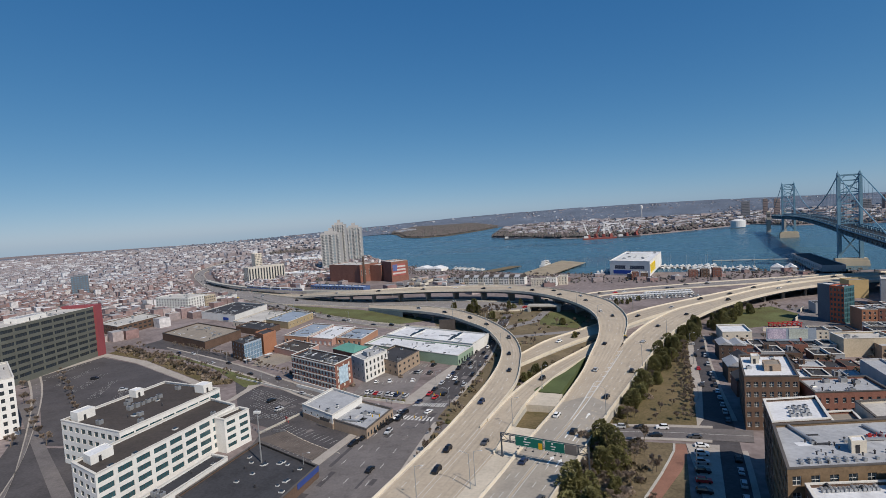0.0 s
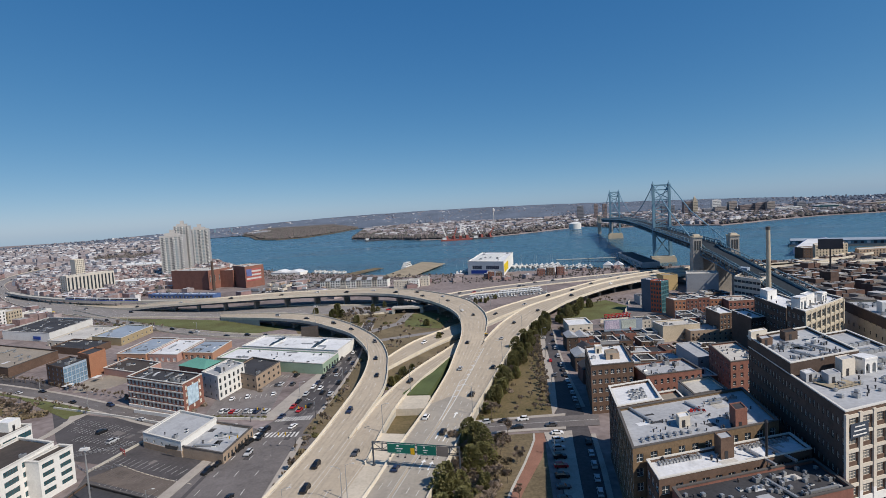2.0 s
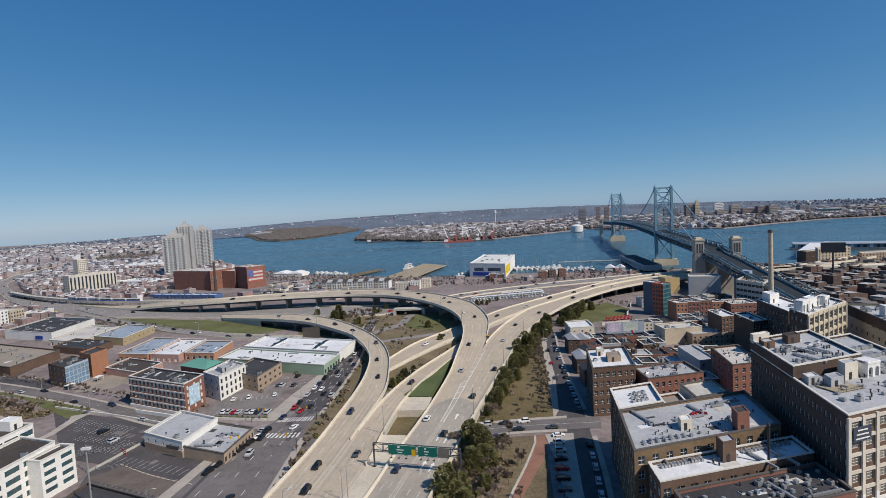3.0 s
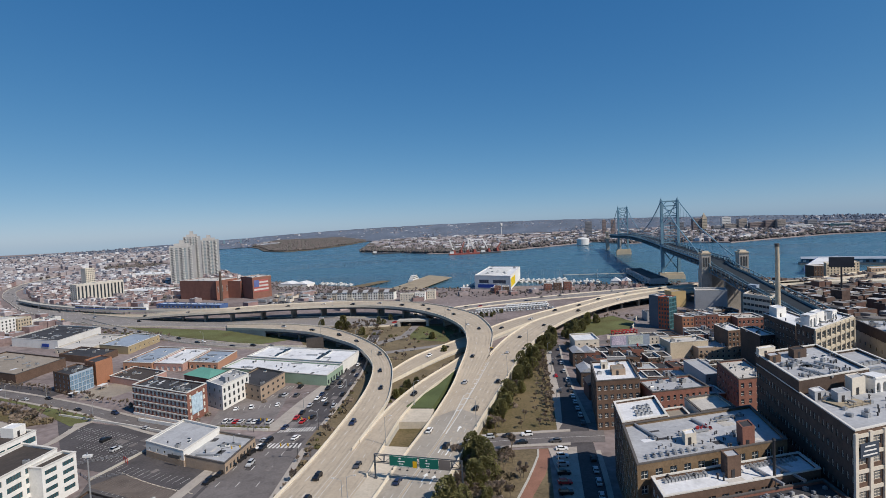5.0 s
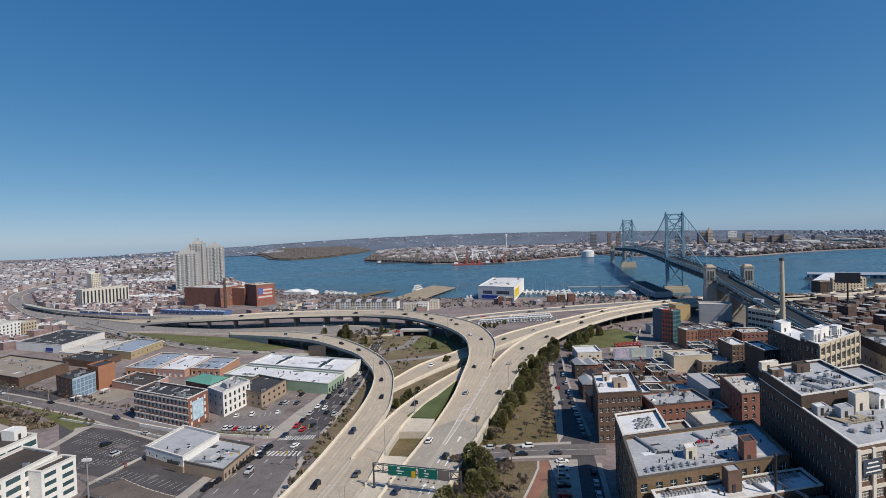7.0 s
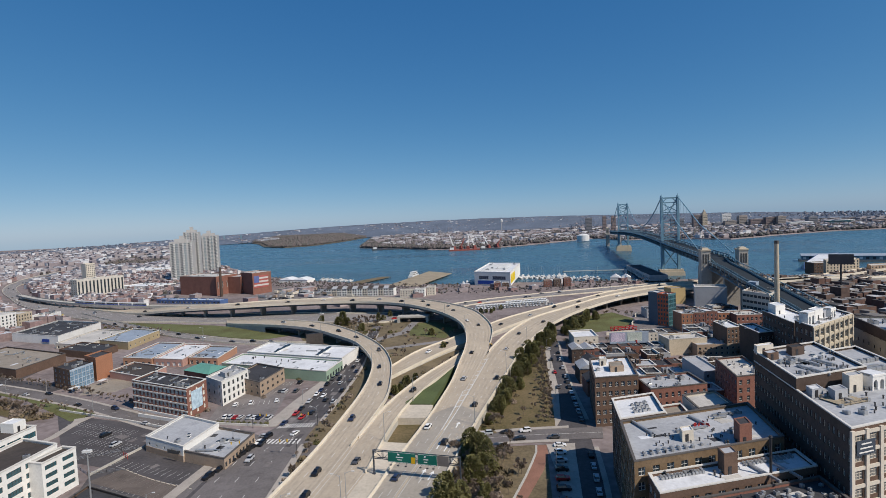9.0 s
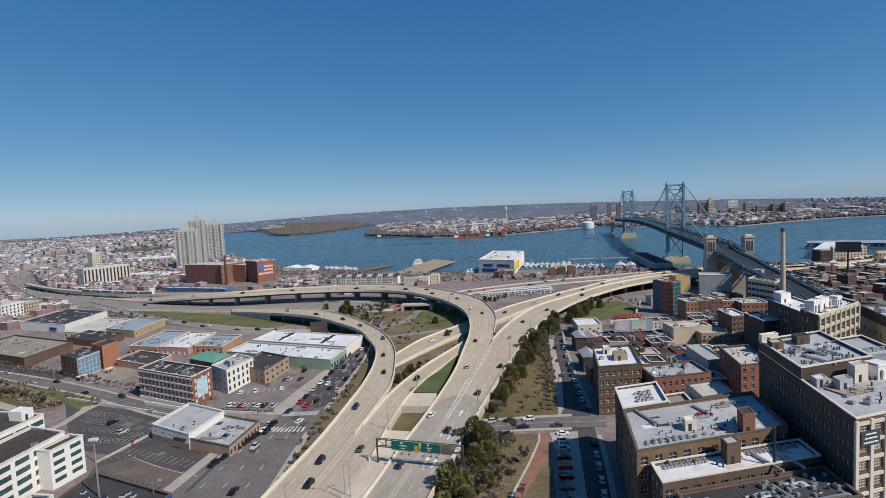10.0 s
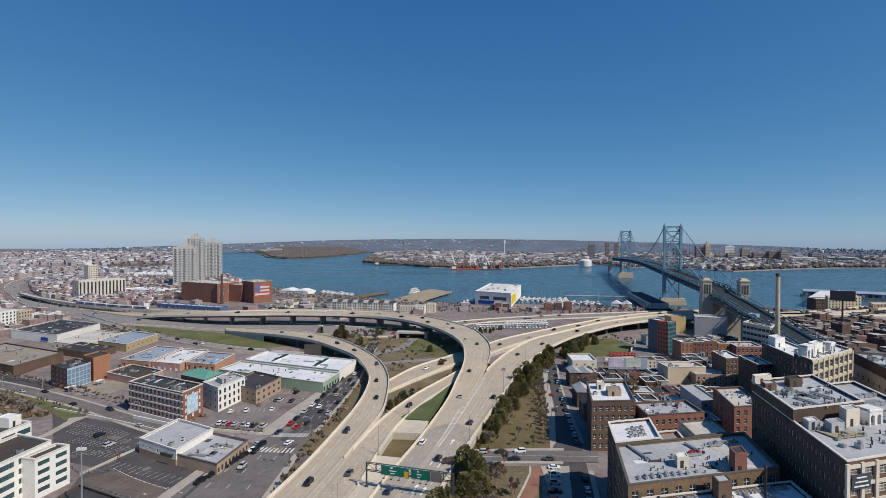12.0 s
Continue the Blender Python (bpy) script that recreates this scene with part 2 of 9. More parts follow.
BRIDGE_DECK = mat("dark_bridge_deck", (0.022, 0.030, 0.038), 0.9, 0.25, 0.2, 0.0, stain=0.2)
FADED_RED = mat("faded_red_mural", (0.34, 0.10, 0.09), 0.85, 0.3, 0.25, 0.0)
FADED_WHITE = mat("faded_white_mural", (0.52, 0.47, 0.45), 0.85, 0.2, 0.25, 0.0)
RUST = mat("rusty_red_hull", (0.24, 0.07, 0.06), 0.8, 0.25, 0.15, 0.0)
METAL = mat("galvanised_metal", (0.42, 0.43, 0.44), 0.45, 0.15, 1.0, 0.0, metal=0.6)
METAL_DARK = mat("dark_metal", (0.05, 0.05, 0.055), 0.5, 0.15, 1.0, 0.0, metal=0.3)
UNIT_WHITE = mat("white_enamel_metal", (0.62, 0.62, 0.61), 0.5, 0.1, 1.0, 0.0)
SIGN_GREEN = mat("green_sign_sheet", (0.004, 0.125, 0.095), 0.5, 0.06, 1.0, 0.0)
SIGN_YELLOW = mat("yellow_sign_sheet", (0.60, 0.36, 0.01), 0.5, 0.06, 1.0, 0.0)
SIGN_BLUE = mat("blue_sign_panel", (0.02, 0.06, 0.30), 0.5, 0.08, 1.0, 0.0)
YELLOW = mat("yellow_cladding", (0.75, 0.55, 0.02), 0.6, 0.06, 0.4, 0.0)
RED_PAINT = mat("red_paint", (0.36, 0.035, 0.035), 0.5, 0.1, 0.6, 0.0)
WOOD_GREY = mat("weathered_timber", (0.30, 0.25, 0.18), 0.9, 0.25, 0.5, 0.2, stain=0.2)
TYRE = mat("tyre_rubber", (0.02, 0.02, 0.02), 0.9, 0.1, 2.0, 0.0)
BARK = mat("grey_bark", (0.17, 0.135, 0.105), 0.95, 0.25, 2.0, 0.3)
TWIGS = mat("bare_twigs", (0.31, 0.25, 0.20), 0.95, 0.3, 0.8, 0.0)
def leafy(m, share=0.4):
    """Lets light through thin foliage."""
    n, l = m.node_tree.nodes, m.node_tree.links
    b, o = n["Principled BSDF"], n["Material Output"]
    t, mx = n.new("ShaderNodeBsdfTranslucent"), n.new("ShaderNodeMixShader")
    l.new(b.inputs["Base Color"].links[0].from_socket, t.inputs[0])
    mx.inputs[0].default_value = share
    l.new(b.outputs[0], mx.inputs[1]), l.new(t.outputs[0], mx.inputs[2]), l.new(mx.outputs[0], o.inputs[0])
    return m


LEAF = mat("evergreen_needles", (0.175, 0.165, 0.075), 0.9, 0.45, 0.8, 0.0, tone=(0.8, 0.85, 0.7))
LEAF_LIGHT = mat("young_evergreen", (0.21, 0.20, 0.085), 0.9, 0.4, 0.8, 0.0)
for m_ in (LEAF, LEAF_LIGHT, TWIGS):
    leafy(m_)
# muted, faintly purple colours: a little haze is mixed into the houses
HOUSES = random_mat("row_house_mix",
                    [(0.48, 0.49, 0.52), (0.10, 0.10, 0.105), (0.33, 0.325, 0.33), (0.68, 0.68, 0.70), (0.18, 0.17, 0.17), (0.42, 0.41, 0.40), (0.25, 0.235, 0.245)],
                    [(0.27, 0.180, 0.175), (0.38, 0.325, 0.325), (0.22, 0.165, 0.162), (0.58, 0.565, 0.575), (0.29, 0.212, 0.208), (0.29, 0.25, 0.255), (0.25, 0.175, 0.172)])
EAST_HOUSES = random_mat("brown_block_mix",
                         [(0.24, 0.235, 0.24), (0.06, 0.057, 0.058), (0.13, 0.12, 0.118), (0.40, 0.40, 0.41), (0.08, 0.073, 0.07), (0.17, 0.158, 0.152)],
                         [(0.14, 0.085, 0.070), (0.19, 0.155, 0.138), (0.11, 0.076, 0.065), (0.26, 0.24, 0.22), (0.13, 0.09, 0.076)])
# far town: paler, bluer, greyer colours carry the haze of distance
FAR_HOUSES = random_mat("hazed_town_mix",
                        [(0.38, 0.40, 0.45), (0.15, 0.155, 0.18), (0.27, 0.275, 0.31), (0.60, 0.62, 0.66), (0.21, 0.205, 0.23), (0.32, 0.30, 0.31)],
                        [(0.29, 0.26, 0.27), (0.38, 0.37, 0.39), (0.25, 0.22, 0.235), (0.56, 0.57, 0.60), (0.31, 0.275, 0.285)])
# first list colours clump tops, second the darker sides: top light painted in
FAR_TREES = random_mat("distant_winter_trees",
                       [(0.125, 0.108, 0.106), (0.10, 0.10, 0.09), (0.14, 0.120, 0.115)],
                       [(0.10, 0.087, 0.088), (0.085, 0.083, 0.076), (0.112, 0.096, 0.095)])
# blue-grey puts haze into the woods; clump tops coloured lighter, as if lit
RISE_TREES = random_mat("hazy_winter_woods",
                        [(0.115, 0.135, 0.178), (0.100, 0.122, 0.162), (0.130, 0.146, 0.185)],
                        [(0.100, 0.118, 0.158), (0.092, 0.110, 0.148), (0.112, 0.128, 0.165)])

# ---- shaping tools ----
Z0 = 3.0   # street level above the river


class Shape:
    """Collects faces and makes one mesh of them."""

    def __init__(self):
        self.v, self.f, self.k = [], [], []

    def poly(self, pts, slot=0):
        i = len(self.v)
        self.v += [tuple(p) for p in pts]
        self.f.append(tuple(range(i, i + len(pts))))
        self.k.append(slot)

    def box(self, x0, y0, z0, x1, y1, z1, slot=0):
        self.hexa([(x0, y0), (x1, y0), (x1, y1), (x0, y1)], z0, z1, slot=slot)

    def hexa(self, base, z0, z1, top=None, slot=0):
        """A prism over a plan outline (counter-clockwise); top may be another outline."""
        n, i = len(base), len(self.v)
        self.v += [(x, y, z0) for x, y in base] + [(x, y, z1) for x, y in (top or base)]
        self.f += [tuple(range(i + n - 1, i - 1, -1)), tuple(range(i + n, i + 2 * n))]
        self.f += [(i + a, i + (a + 1) % n, i + n + (a + 1) % n, i + n + a) for a in range(n)]
        self.k += [slot] * (n + 2)

    def obox(self, x, y, z0, w, d, h, yaw=0.0, slot=0, taper=1.0):
        c, s = math.cos(radians(yaw)), math.sin(radians(yaw))

        def ring(k):
            return [(x + c * a * k - s * b * k, y + s * a * k + c * b * k) for a, b in ((-w / 2, -d / 2), (w / 2, -d / 2), (w / 2, d / 2), (-w / 2, d / 2))]
        self.hexa(ring(1), z0, z0 + h, ring(taper), slot)

    def cyl(self, x, y, z0, z1, r0, r1=None, n=10, slot=0):
        r1 = r0 if r1 is None else r1
        ang = [2 * math.pi * a / n for a in range(n)]
        self.hexa([(x + r0 * math.cos(a), y + r0 * math.sin(a)) for a in ang], z0, z1, [(x + r1 * math.cos(a), y + r1 * math.sin(a)) for a in ang], slot)

    def bar(self, p, q, r0, r1=None, n=4, slot=0):
        """A tapered stick from p to q."""
        p, q = Vector(p), Vector(q)
        r1 = r0 if r1 is None else r1
        d = (q - p).normalized()
        a = d.orthogonal().normalized() if abs(d.z) > 0.95 else d.cross(Vector((0, 0, 1))).normalized()
        b = d.cross(a)
        i = len(self.v)
        for c, r in ((p, r0), (q, r1)):
            self.v += [tuple(c + (a * math.cos(t) + b * math.sin(t)) * r) for t in [2 * math.pi * (j + 0.5) / n for j in range(n)]]
        self.f += [(i + j, i + (j + 1) % n, i + n + (j + 1) % n, i + n + j) for j in range(n)]
        self.f += [tuple(range(i + n - 1, i - 1, -1)), tuple(range(i + n, i + 2 * n))]
        self.k += [slot] * (n + 2)

    def mesh(self, name, *mats):
        me = bpy.data.meshes.new(name)
        me.from_pydata(self.v, [], self.f)
        for m in mats:
            me.materials.append(m)
        if any(self.k):
            me.polygons.foreach_set("material_index", self.k)
        me.update()
        return me


def part(name, shape, mats, parent=None, label="", at=None):
    """One mesh object, under a thing or a part if given."""
    mats = mats if isinstance(mats, (tuple, list)) else (mats,)
    ob = new(name, shape.mesh(name, *mats) if isinstance(shape, Shape) else shape)
    if parent:
        ob.parent = parent
    if at is not None:
        ob.matrix_basis = at
    return tagged(ob, label)


def thing(name, m, label, category, group="", kind=""):
    """An empty root at the base of a thing."""
    ob = new(name)
    ob.matrix_basis = m
    return tagged(ob, label, category, group, kind)


def solid(name, shape, mats, at, label, category, group=""):
    """A thing whose root is itself a mesh."""
    return tagged(part(name, shape, mats, None, at=at), label, category, group)


def curve(points, step=4.0):
    """A smooth line through points (Catmull-Rom), as a list of vectors."""
    p = [Vector(q) for q in points]
    p = [p[0] * 2 - p[1]] + p + [p[-1] * 2 - p[-2]]
    out = []
    for i in range(1, len(p) - 2):
        a, b, c, d = p[i - 1:i + 3]
        k = max(2, int((c - b).length / step))
        for j in range(k):
            t = j / k
            out.append(0.5 * ((2 * b) + (c - a) * t + (2 * a - 5 * b + 4 * c - d) * t * t + (3 * b - a - 3 * c + d) * t ** 3))
    out.append(p[-2])
    return out


def even(line, n):
    """n+1 points at even distances along a line."""
    s = [0.0]
    for a, b in zip(line, line[1:]):
        s.append(s[-1] + (b - a).length)
    out, j = [], 0
    for i in range(n + 1):
        d = s[-1] * i / n
        while j < len(line) - 2 and s[j + 1] < d:
            j += 1
        out.append(line[j].lerp(line[j + 1], min(1.0, max(0.0, (d - s[j]) / max(1e-6, s[j + 1] - s[j])))))
    return out


def inside(x, y, poly):
    r, j = False, len(poly) - 1
    for i in range(len(poly)):
        (xi, yi), (xj, yj) = poly[i][:2], poly[j][:2]
        if (yi > y) != (yj > y) and x < (xj - xi) * (y - yi) / (yj - yi) + xi:
            r = not r
        j = i
    return r

# ---- the lie of the land ----
NEAR = [(-5300, 12500), (-1696, 3873), (-766, 1759), (-593, 1369), (-452, 1144), (-324, 952), (-213, 846), (-148, 798), (-72, 748), (26, 712),
        (166, 695), (303, 660), (467, 650), (616, 650), (1000, 600), (5300, 0)]
FAR = [(-5300, 14000), (-600, 5300), (-420, 3000), (-329, 2060), (-175, 1882), (-45, 1696), (136, 1610), (277, 1706), (446, 1855), (600, 2000),
       (640, 1750), (725, 1750), (818, 1650), (872, 1520), (1136, 1659), (1349, 1744), (1520, 1744), (5300, 1900)]


def along(table, x):
    return float(np.interp(x, [a for a, _ in table], [b for _, b in table]))


ISLE_WEST = [(2480, -760), (2680, -930), (3300, -1180), (4050, -1560), (4900, -2200)]
ISLE_EAST = [(2480, -760), (2560, -650), (3100, -580), (4000, -550), (4900, -545)]


def isle_rise(x, y):
    """How far the wooded island climbs from its shores towards its far end."""
    shore = min(x - along(ISLE_WEST, y), along(ISLE_EAST, y) - x)
    return min(30.0, max(0.0, (math.hypot(x, y) - 2650) * 0.024)) * min(1.0, max(0.0, shore / 260))


def build_ground():
    """One sheet: the near bank, the river bed and the far bank."""
    xs = sorted(set([float(x) for x in np.linspace(-5300, 5300, 90)] + [float(a) for a, _ in NEAR + FAR] + [float(x) for x in range(-1000, 1500, 50)]))
    s, rows = Shape(), 9
    for x in xs:
        a, b = along(NEAR, x), along(FAR, x)
        for y, z in ((-3500, Z0), (-500, Z0), (min(300, a - 40), Z0), (a - 5, Z0), (a, -3.0), (b, -3.0), (b + 10, 2.5), (max(b + 30, 3000), Z0), (max(b + 60, 5300), Z0)):
            s.v.append((x, y, z))
    for i in range(len(xs) - 1):
        for j in range(rows - 1):
            a = i * rows + j
            s.f.append((a, a + rows, a + rows + 1, a + 1))
            s.k.append(0)
    tagged(part("ground", s, GROUND), "grey-brown city ground on both banks of the river", "ground", kind="structure")
    w = Shape()
    for i in range(40):
        for j in range(30):
            x, y = -5300 + i * 265, 400 + j * 165
            w.poly([(x, y, 0), (x + 265, y, 0), (x + 265, y + 165, 0), (x, y + 165, 0)])
    tagged(part("water", w, WATER), "wide blue river with small ripples", "water", kind="structure")
    isl = Shape()
    rings = []
    for y in range(2480, 4901, 110):
        w_, e_ = along(ISLE_WEST, y), along(ISLE_EAST, y)
        ring = [Vector((w_ + (e_ - w_) * k / 8, y, 0)) for k in range(9)]
        rings.append([Vector((w_, y, -2.0)), *[p + Vector((0, 0, Z0 + 0.2 + isle_rise(p.x, p.y))) for p in ring], Vector((e_, y, -2.0))])
    for p, q in zip(rings, rings[1:]):
        for k in range(10):
            isl.poly([p[k], p[k + 1], q[k + 1], q[k]])
    tagged(part("ground_island", isl, ISLAND), "low wooded island of bare winter trees in the river", "island", kind="structure")
    ridge = Shape()
    crest = [(-3016, 3473, 15), (-2776, 3667, 20), (-2495, 3864, 30), (-2168, 4056, 46), (-1793, 4235, 61), (-1371, 4390, 80), (-907, 4509, 97), (-414, 4581, 106),
             (12, 4599, 110), (598, 4560, 108), (1081, 4470, 101), (1530, 4338, 90), (1934, 4173, 78), (2290, 3988, 67), (2599, 3794, 54), (2864, 3599, 40), (3400, 3100, 24)]
    line = curve([(-3900, 2440, 14), *crest, (4100, 2100, 20)], 40)
    rows = []
    for p in line:
        k = noise.noise(p * 0.011) * 3 + noise.noise(p * 0.05) * 2.0
        out = Vector((p.x, p.y, 0)).normalized()
        top = Vector((p.x, p.y, max(8.0, p.z + k)))
        rows.append([top - out * (700 + 150 * noise.noise(p * 0.004)) - Vector((0, 0, top.z - Z0)), top - out * 260 - Vector((0, 0, top.z * 0.42 - k)), top, top + out * 120 - Vector((0, 0, top.z * 0.6))])
    for a, b in zip(rows, rows[1:]):
        for j in range(3):
            ridge.poly([a[j], b[j], b[j + 1], a[j + 1]])
    # the rise has its distance haze in the surface colour
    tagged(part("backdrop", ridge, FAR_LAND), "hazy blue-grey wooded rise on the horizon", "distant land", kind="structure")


build_ground()


# ---- roads ----
WAYS = {}


def on_road(key, t, k):
    """The place and heading on a road: t along it, k across from its left edge."""
    L, R = WAYS[key]
    i = t * (len(L) - 1)
    a = min(int(i), len(L) - 2)
    p = L[a].lerp(L[a + 1], i - a)
    q = R[a].lerp(R[a + 1], i - a)
    d = (L[a + 1] - L[a]) + (R[a + 1] - R[a])
    return p.lerp(q, k), math.degrees(math.atan2(d.y, d.x))


def strip(s, A, B, za, zb, slot=0):
    for i in range(len(A) - 1):
        s.poly([A[i] + Vector((0, 0, za)), A[i + 1] + Vector((0, 0, za)), B[i + 1] + Vector((0, 0, zb)), B[i] + Vector((0, 0, zb))], slot)


def sub_line(A, f0, f1):
    n = len(A) - 1
    return A[int(round(n * f0)):int(round(n * f1)) + 1]


def parapet(root, A, B, f0, f1, h=1.05, t=0.6, mat_=None):
    """A concrete barrier along edge A; B is the other edge."""
    A2, B2 = sub_line(A, f0, f1), sub_line(B, f0, f1)
    if len(A2) < 2:
        return
    I = [a + (b - a).normalized() * t for a, b in zip(A2, B2)]
    J = [a + (b - a).normalized() * (t * 0.75) for a, b in zip(A2, B2)]
    s = Shape()
    strip(s, A2, J, h, h), strip(s, I, J, 0.02, h), strip(s, A2, A2, -1.1, h)
    for k in (0, -1):
        s.poly([A2[k] + Vector((0, 0, -1.1)), I[k], J[k] + Vector((0, 0, h)), A2[k] + Vector((0, 0, h))])
    part("parapet", s, mat_ or PARAPET, root)


def road(key, label, L, R, surface, thick=0.0, walls=(), par_l=None, par_r=None, piers=None, lanes=0, edges=True, solid=(), worn=True):
    n = max(6, int(sum((Vector(b) - Vector(a)).length for a, b in zip(L, L[1:])) / 5.0))
    A, B = even(curve(L), n), even(curve(R), n)
    WAYS[key] = (A, B)
    root = thing("road", Matrix(), label, "road", kind="structure")
    s = Shape()
    strip(s, A, B, 0, 0)
    if thick:
        Ai, Bi = [a.lerp(b, 0.03) for a, b in zip(A, B)], [a.lerp(b, 0.97) for a, b in zip(A, B)]
        g = Shape()
        strip(g, A, Ai, -0.9, -0.9), strip(g, Bi, B, -0.9, -0.9)
        strip(g, Ai, Ai, -0.9, -thick), strip(g, Bi, Bi, -0.9, -thick), strip(g, Ai, Bi, -thick, -thick)
        part("girder", g, STEEL_DARK, root, "dark steel girder")
    part("roadway", s, surface, root)
    for f0, f1, side in walls:
        w = Shape()
        E = sub_line(A if side == "l" else B, f0, f1)
        for p, q in zip(E, E[1:]):
            w.poly([(p.x, p.y, Z0 - 0.5), (q.x, q.y, Z0 - 0.5), (q.x, q.y, q.z - 0.9), (p.x, p.y, p.z - 0.9)])
        part("retaining_wall", w, CONCRETE, root)
    if par_l:
        parapet(root, A, B, *par_l)
    if par_r:
        parapet(root, B, A, *par_r)
    if piers:
        f0, f1, gap = piers
        a, b = int(n * f0), int(n * f1)
        for i in range(a, b, max(1, int(gap / 5.0))):
            p, q = A[i], B[i]
            c = (p + q) / 2
            yaw = math.degrees(math.atan2((q - p).y, (q - p).x))
            wide = (q - p).length
            top = c.z - thick
            if top - Z0 < 1.5:
                continue
            k = Shape()
            k.obox(c.x, c.y, Z0 - 0.3, wide * 0.42, 1.6, top - Z0 - 1.1, yaw)
            k.obox(c.x, c.y, top - 1.4, wide * 0.62, 1.8, 1.38, yaw, taper=1.0)
            part("pier", k, PIER_CONC, root)
    m = Shape()
    up = Vector((0, 0, 0.035))

    def line(k, i, j, w):
        pts = []
        for u in (i, j):
            u = min(max(u, 0.0), n - 0.001)
            a = int(u)
            p, q = A[a].lerp(A[a + 1], u - a), B[a].lerp(B[a + 1], u - a)
            d = (q - p).normalized() * w
            c = p.lerp(q, k) + up
            pts.append((c - d, c + d))
        m.poly([pts[0][0], pts[0][1], pts[1][1], pts[1][0]])
    for k in range(1, lanes):
        i = 0.0
        while i < n - 1:
            line(k / lanes if not edges else 0.07 + 0.86 * k / lanes, i, i + 0.7, 0.11)
            i += 2.4
    if edges and lanes:
        for k in (0.07, 0.93):
            for i in range(n):
                line(k, i, i + 1, 0.08)
    for k, f0, f1 in solid:
        for i in range(int(n * f0), int(n * f1)):
            line(k, i, i + 1, 0.09)
    if thick or key == "slip":
        wear, wr = Shape(), random.Random(len(key) * 7 + n)
        for k in range(lanes):
            c = 0.07 + 0.86 * (k + 0.5) / lanes
            half = 0.86 / lanes * 0.22
            for off in (-half, half):
                i = wr.uniform(0, 3)
                while i < n - 4:
                    ln, w = wr.uniform(3, 14), wr.uniform(0.022, 0.04)
                    for j in range(int(ln)):
                        if i + j + 1 >= n:
                            break
                        a, b = int(i + j), int(i + j) + 1
                        q = [A[a].lerp(B[a], c + off - w), A[a].lerp(B[a], c + off + w), A[b].lerp(B[b], c + off + w), A[b].lerp(B[b], c + off - w)]
                        wear.poly([p + Vector((0, 0, 0.012)) for p in q])
                    i += ln + wr.uniform(0, 4)
        tagged(part("tyre_tracks", wear, WEAR, root), kind="stuff")
    if thick:
        jt = Shape()
        for i in range(3, n, 9):
            a, b = A[i], B[i]
            d = (A[i + 1] - A[i]).normalized() * 0.10 if i < n else Vector((0, 0.16, 0))
            z = Vector((0, 0, 0.02))
            jt.poly([a - d + z, b - d + z, b + d + z, a + d + z])
        tagged(part("expansion_joints", jt, PIER_CONC, root), kind="stuff")
    if m.f:
        tagged(part("lane_marking", m, PAINT_WORN, root), kind="stuff")
    return root


road("west", "pale concrete motorway ramp curving over the street on dark girders",
     [(-68, 94, 7.0), (-57, 153, 7.0), (-51, 184, 7.0), (-46, 219, 7.5), (-43, 245, 8.0), (-42, 271, 8.5), (-44, 297, 9.0), (-51, 322, 9.5), (-63, 349, 10.0), (-79, 369, 10.5), (-99, 391, 11.0), (-118, 406, 11.0), (-142, 423, 10.0), (-201, 468, 5.0)],
     [(-55, 93, 7.0), (-44, 152, 7.0), (-40, 173, 7.0), (-36, 197, 7.0), (-32, 219, 7.5), (-29, 243, 8.0), (-30, 273, 8.7), (-33, 300, 9.2), (-41, 330, 9.8), (-55, 360, 10.2), (-75, 391, 10.7), (-98, 417, 11.0), (-121, 432, 11.0), (-145, 448, 10.0), (-210, 489, 5.0)],
     HIGHWAY, 2.4, [(0, 0.36, "l"), (0.86, 1, "l"), (0.86, 1, "r")], (0, 1), (0.205, 1), (0.38, 0.88, 28), lanes=3)
road("slip", "two-lane concrete slip road falling beneath the flyover",
     [(-55, 93, 7.0), (-44, 152, 7.0), (-40, 173, 7.0), (-36, 197, 7.0), (-28, 231, 7.5), (-15, 268, 7.2), (3, 307, 6.6), (23, 351, 6.0)],
     [(-47, 93, 7.0), (-33, 151, 7.0), (-28, 172, 7.0), (-27, 182, 7.0), (-22, 215, 7.3), (-13, 247, 7.2), (2, 284, 6.6), (21, 326, 6.0)],
     HIGHWAY, 0, [(0.3, 1, "l"), (0.3, 1, "r")], (0.385, 1), (0.32, 1), lanes=2)
road("under", "concrete link road rising to the riverside viaduct",
     [(-44, 290, 3.6), (-35, 303, 4.0), (-20, 336, 4.5), (0, 363, 5.0), (27, 398, 5.5), (53, 432, 6.0), (89, 462, 7.5), (134, 497, 9.0), (186, 532, 11.0), (259, 561, 12.0), (320, 570, 12.0), (364, 569, 12.0)],
     [(-41, 269, 3.6), (-33, 281, 4.0), (-15, 311, 4.5), (3, 338, 5.0), (24, 361, 5.5), (48, 393, 6.0), (82, 430, 7.5), (127, 471, 9.0), (176, 505, 11.0), (247, 535, 12.0), (307, 548, 12.0), (350, 547, 12.0)],
     HIGHWAY, 1.6, [(0, 0.5, "l"), (0, 0.5, "r")], (0, 1), (0, 1), (0.55, 1, 30), lanes=2)
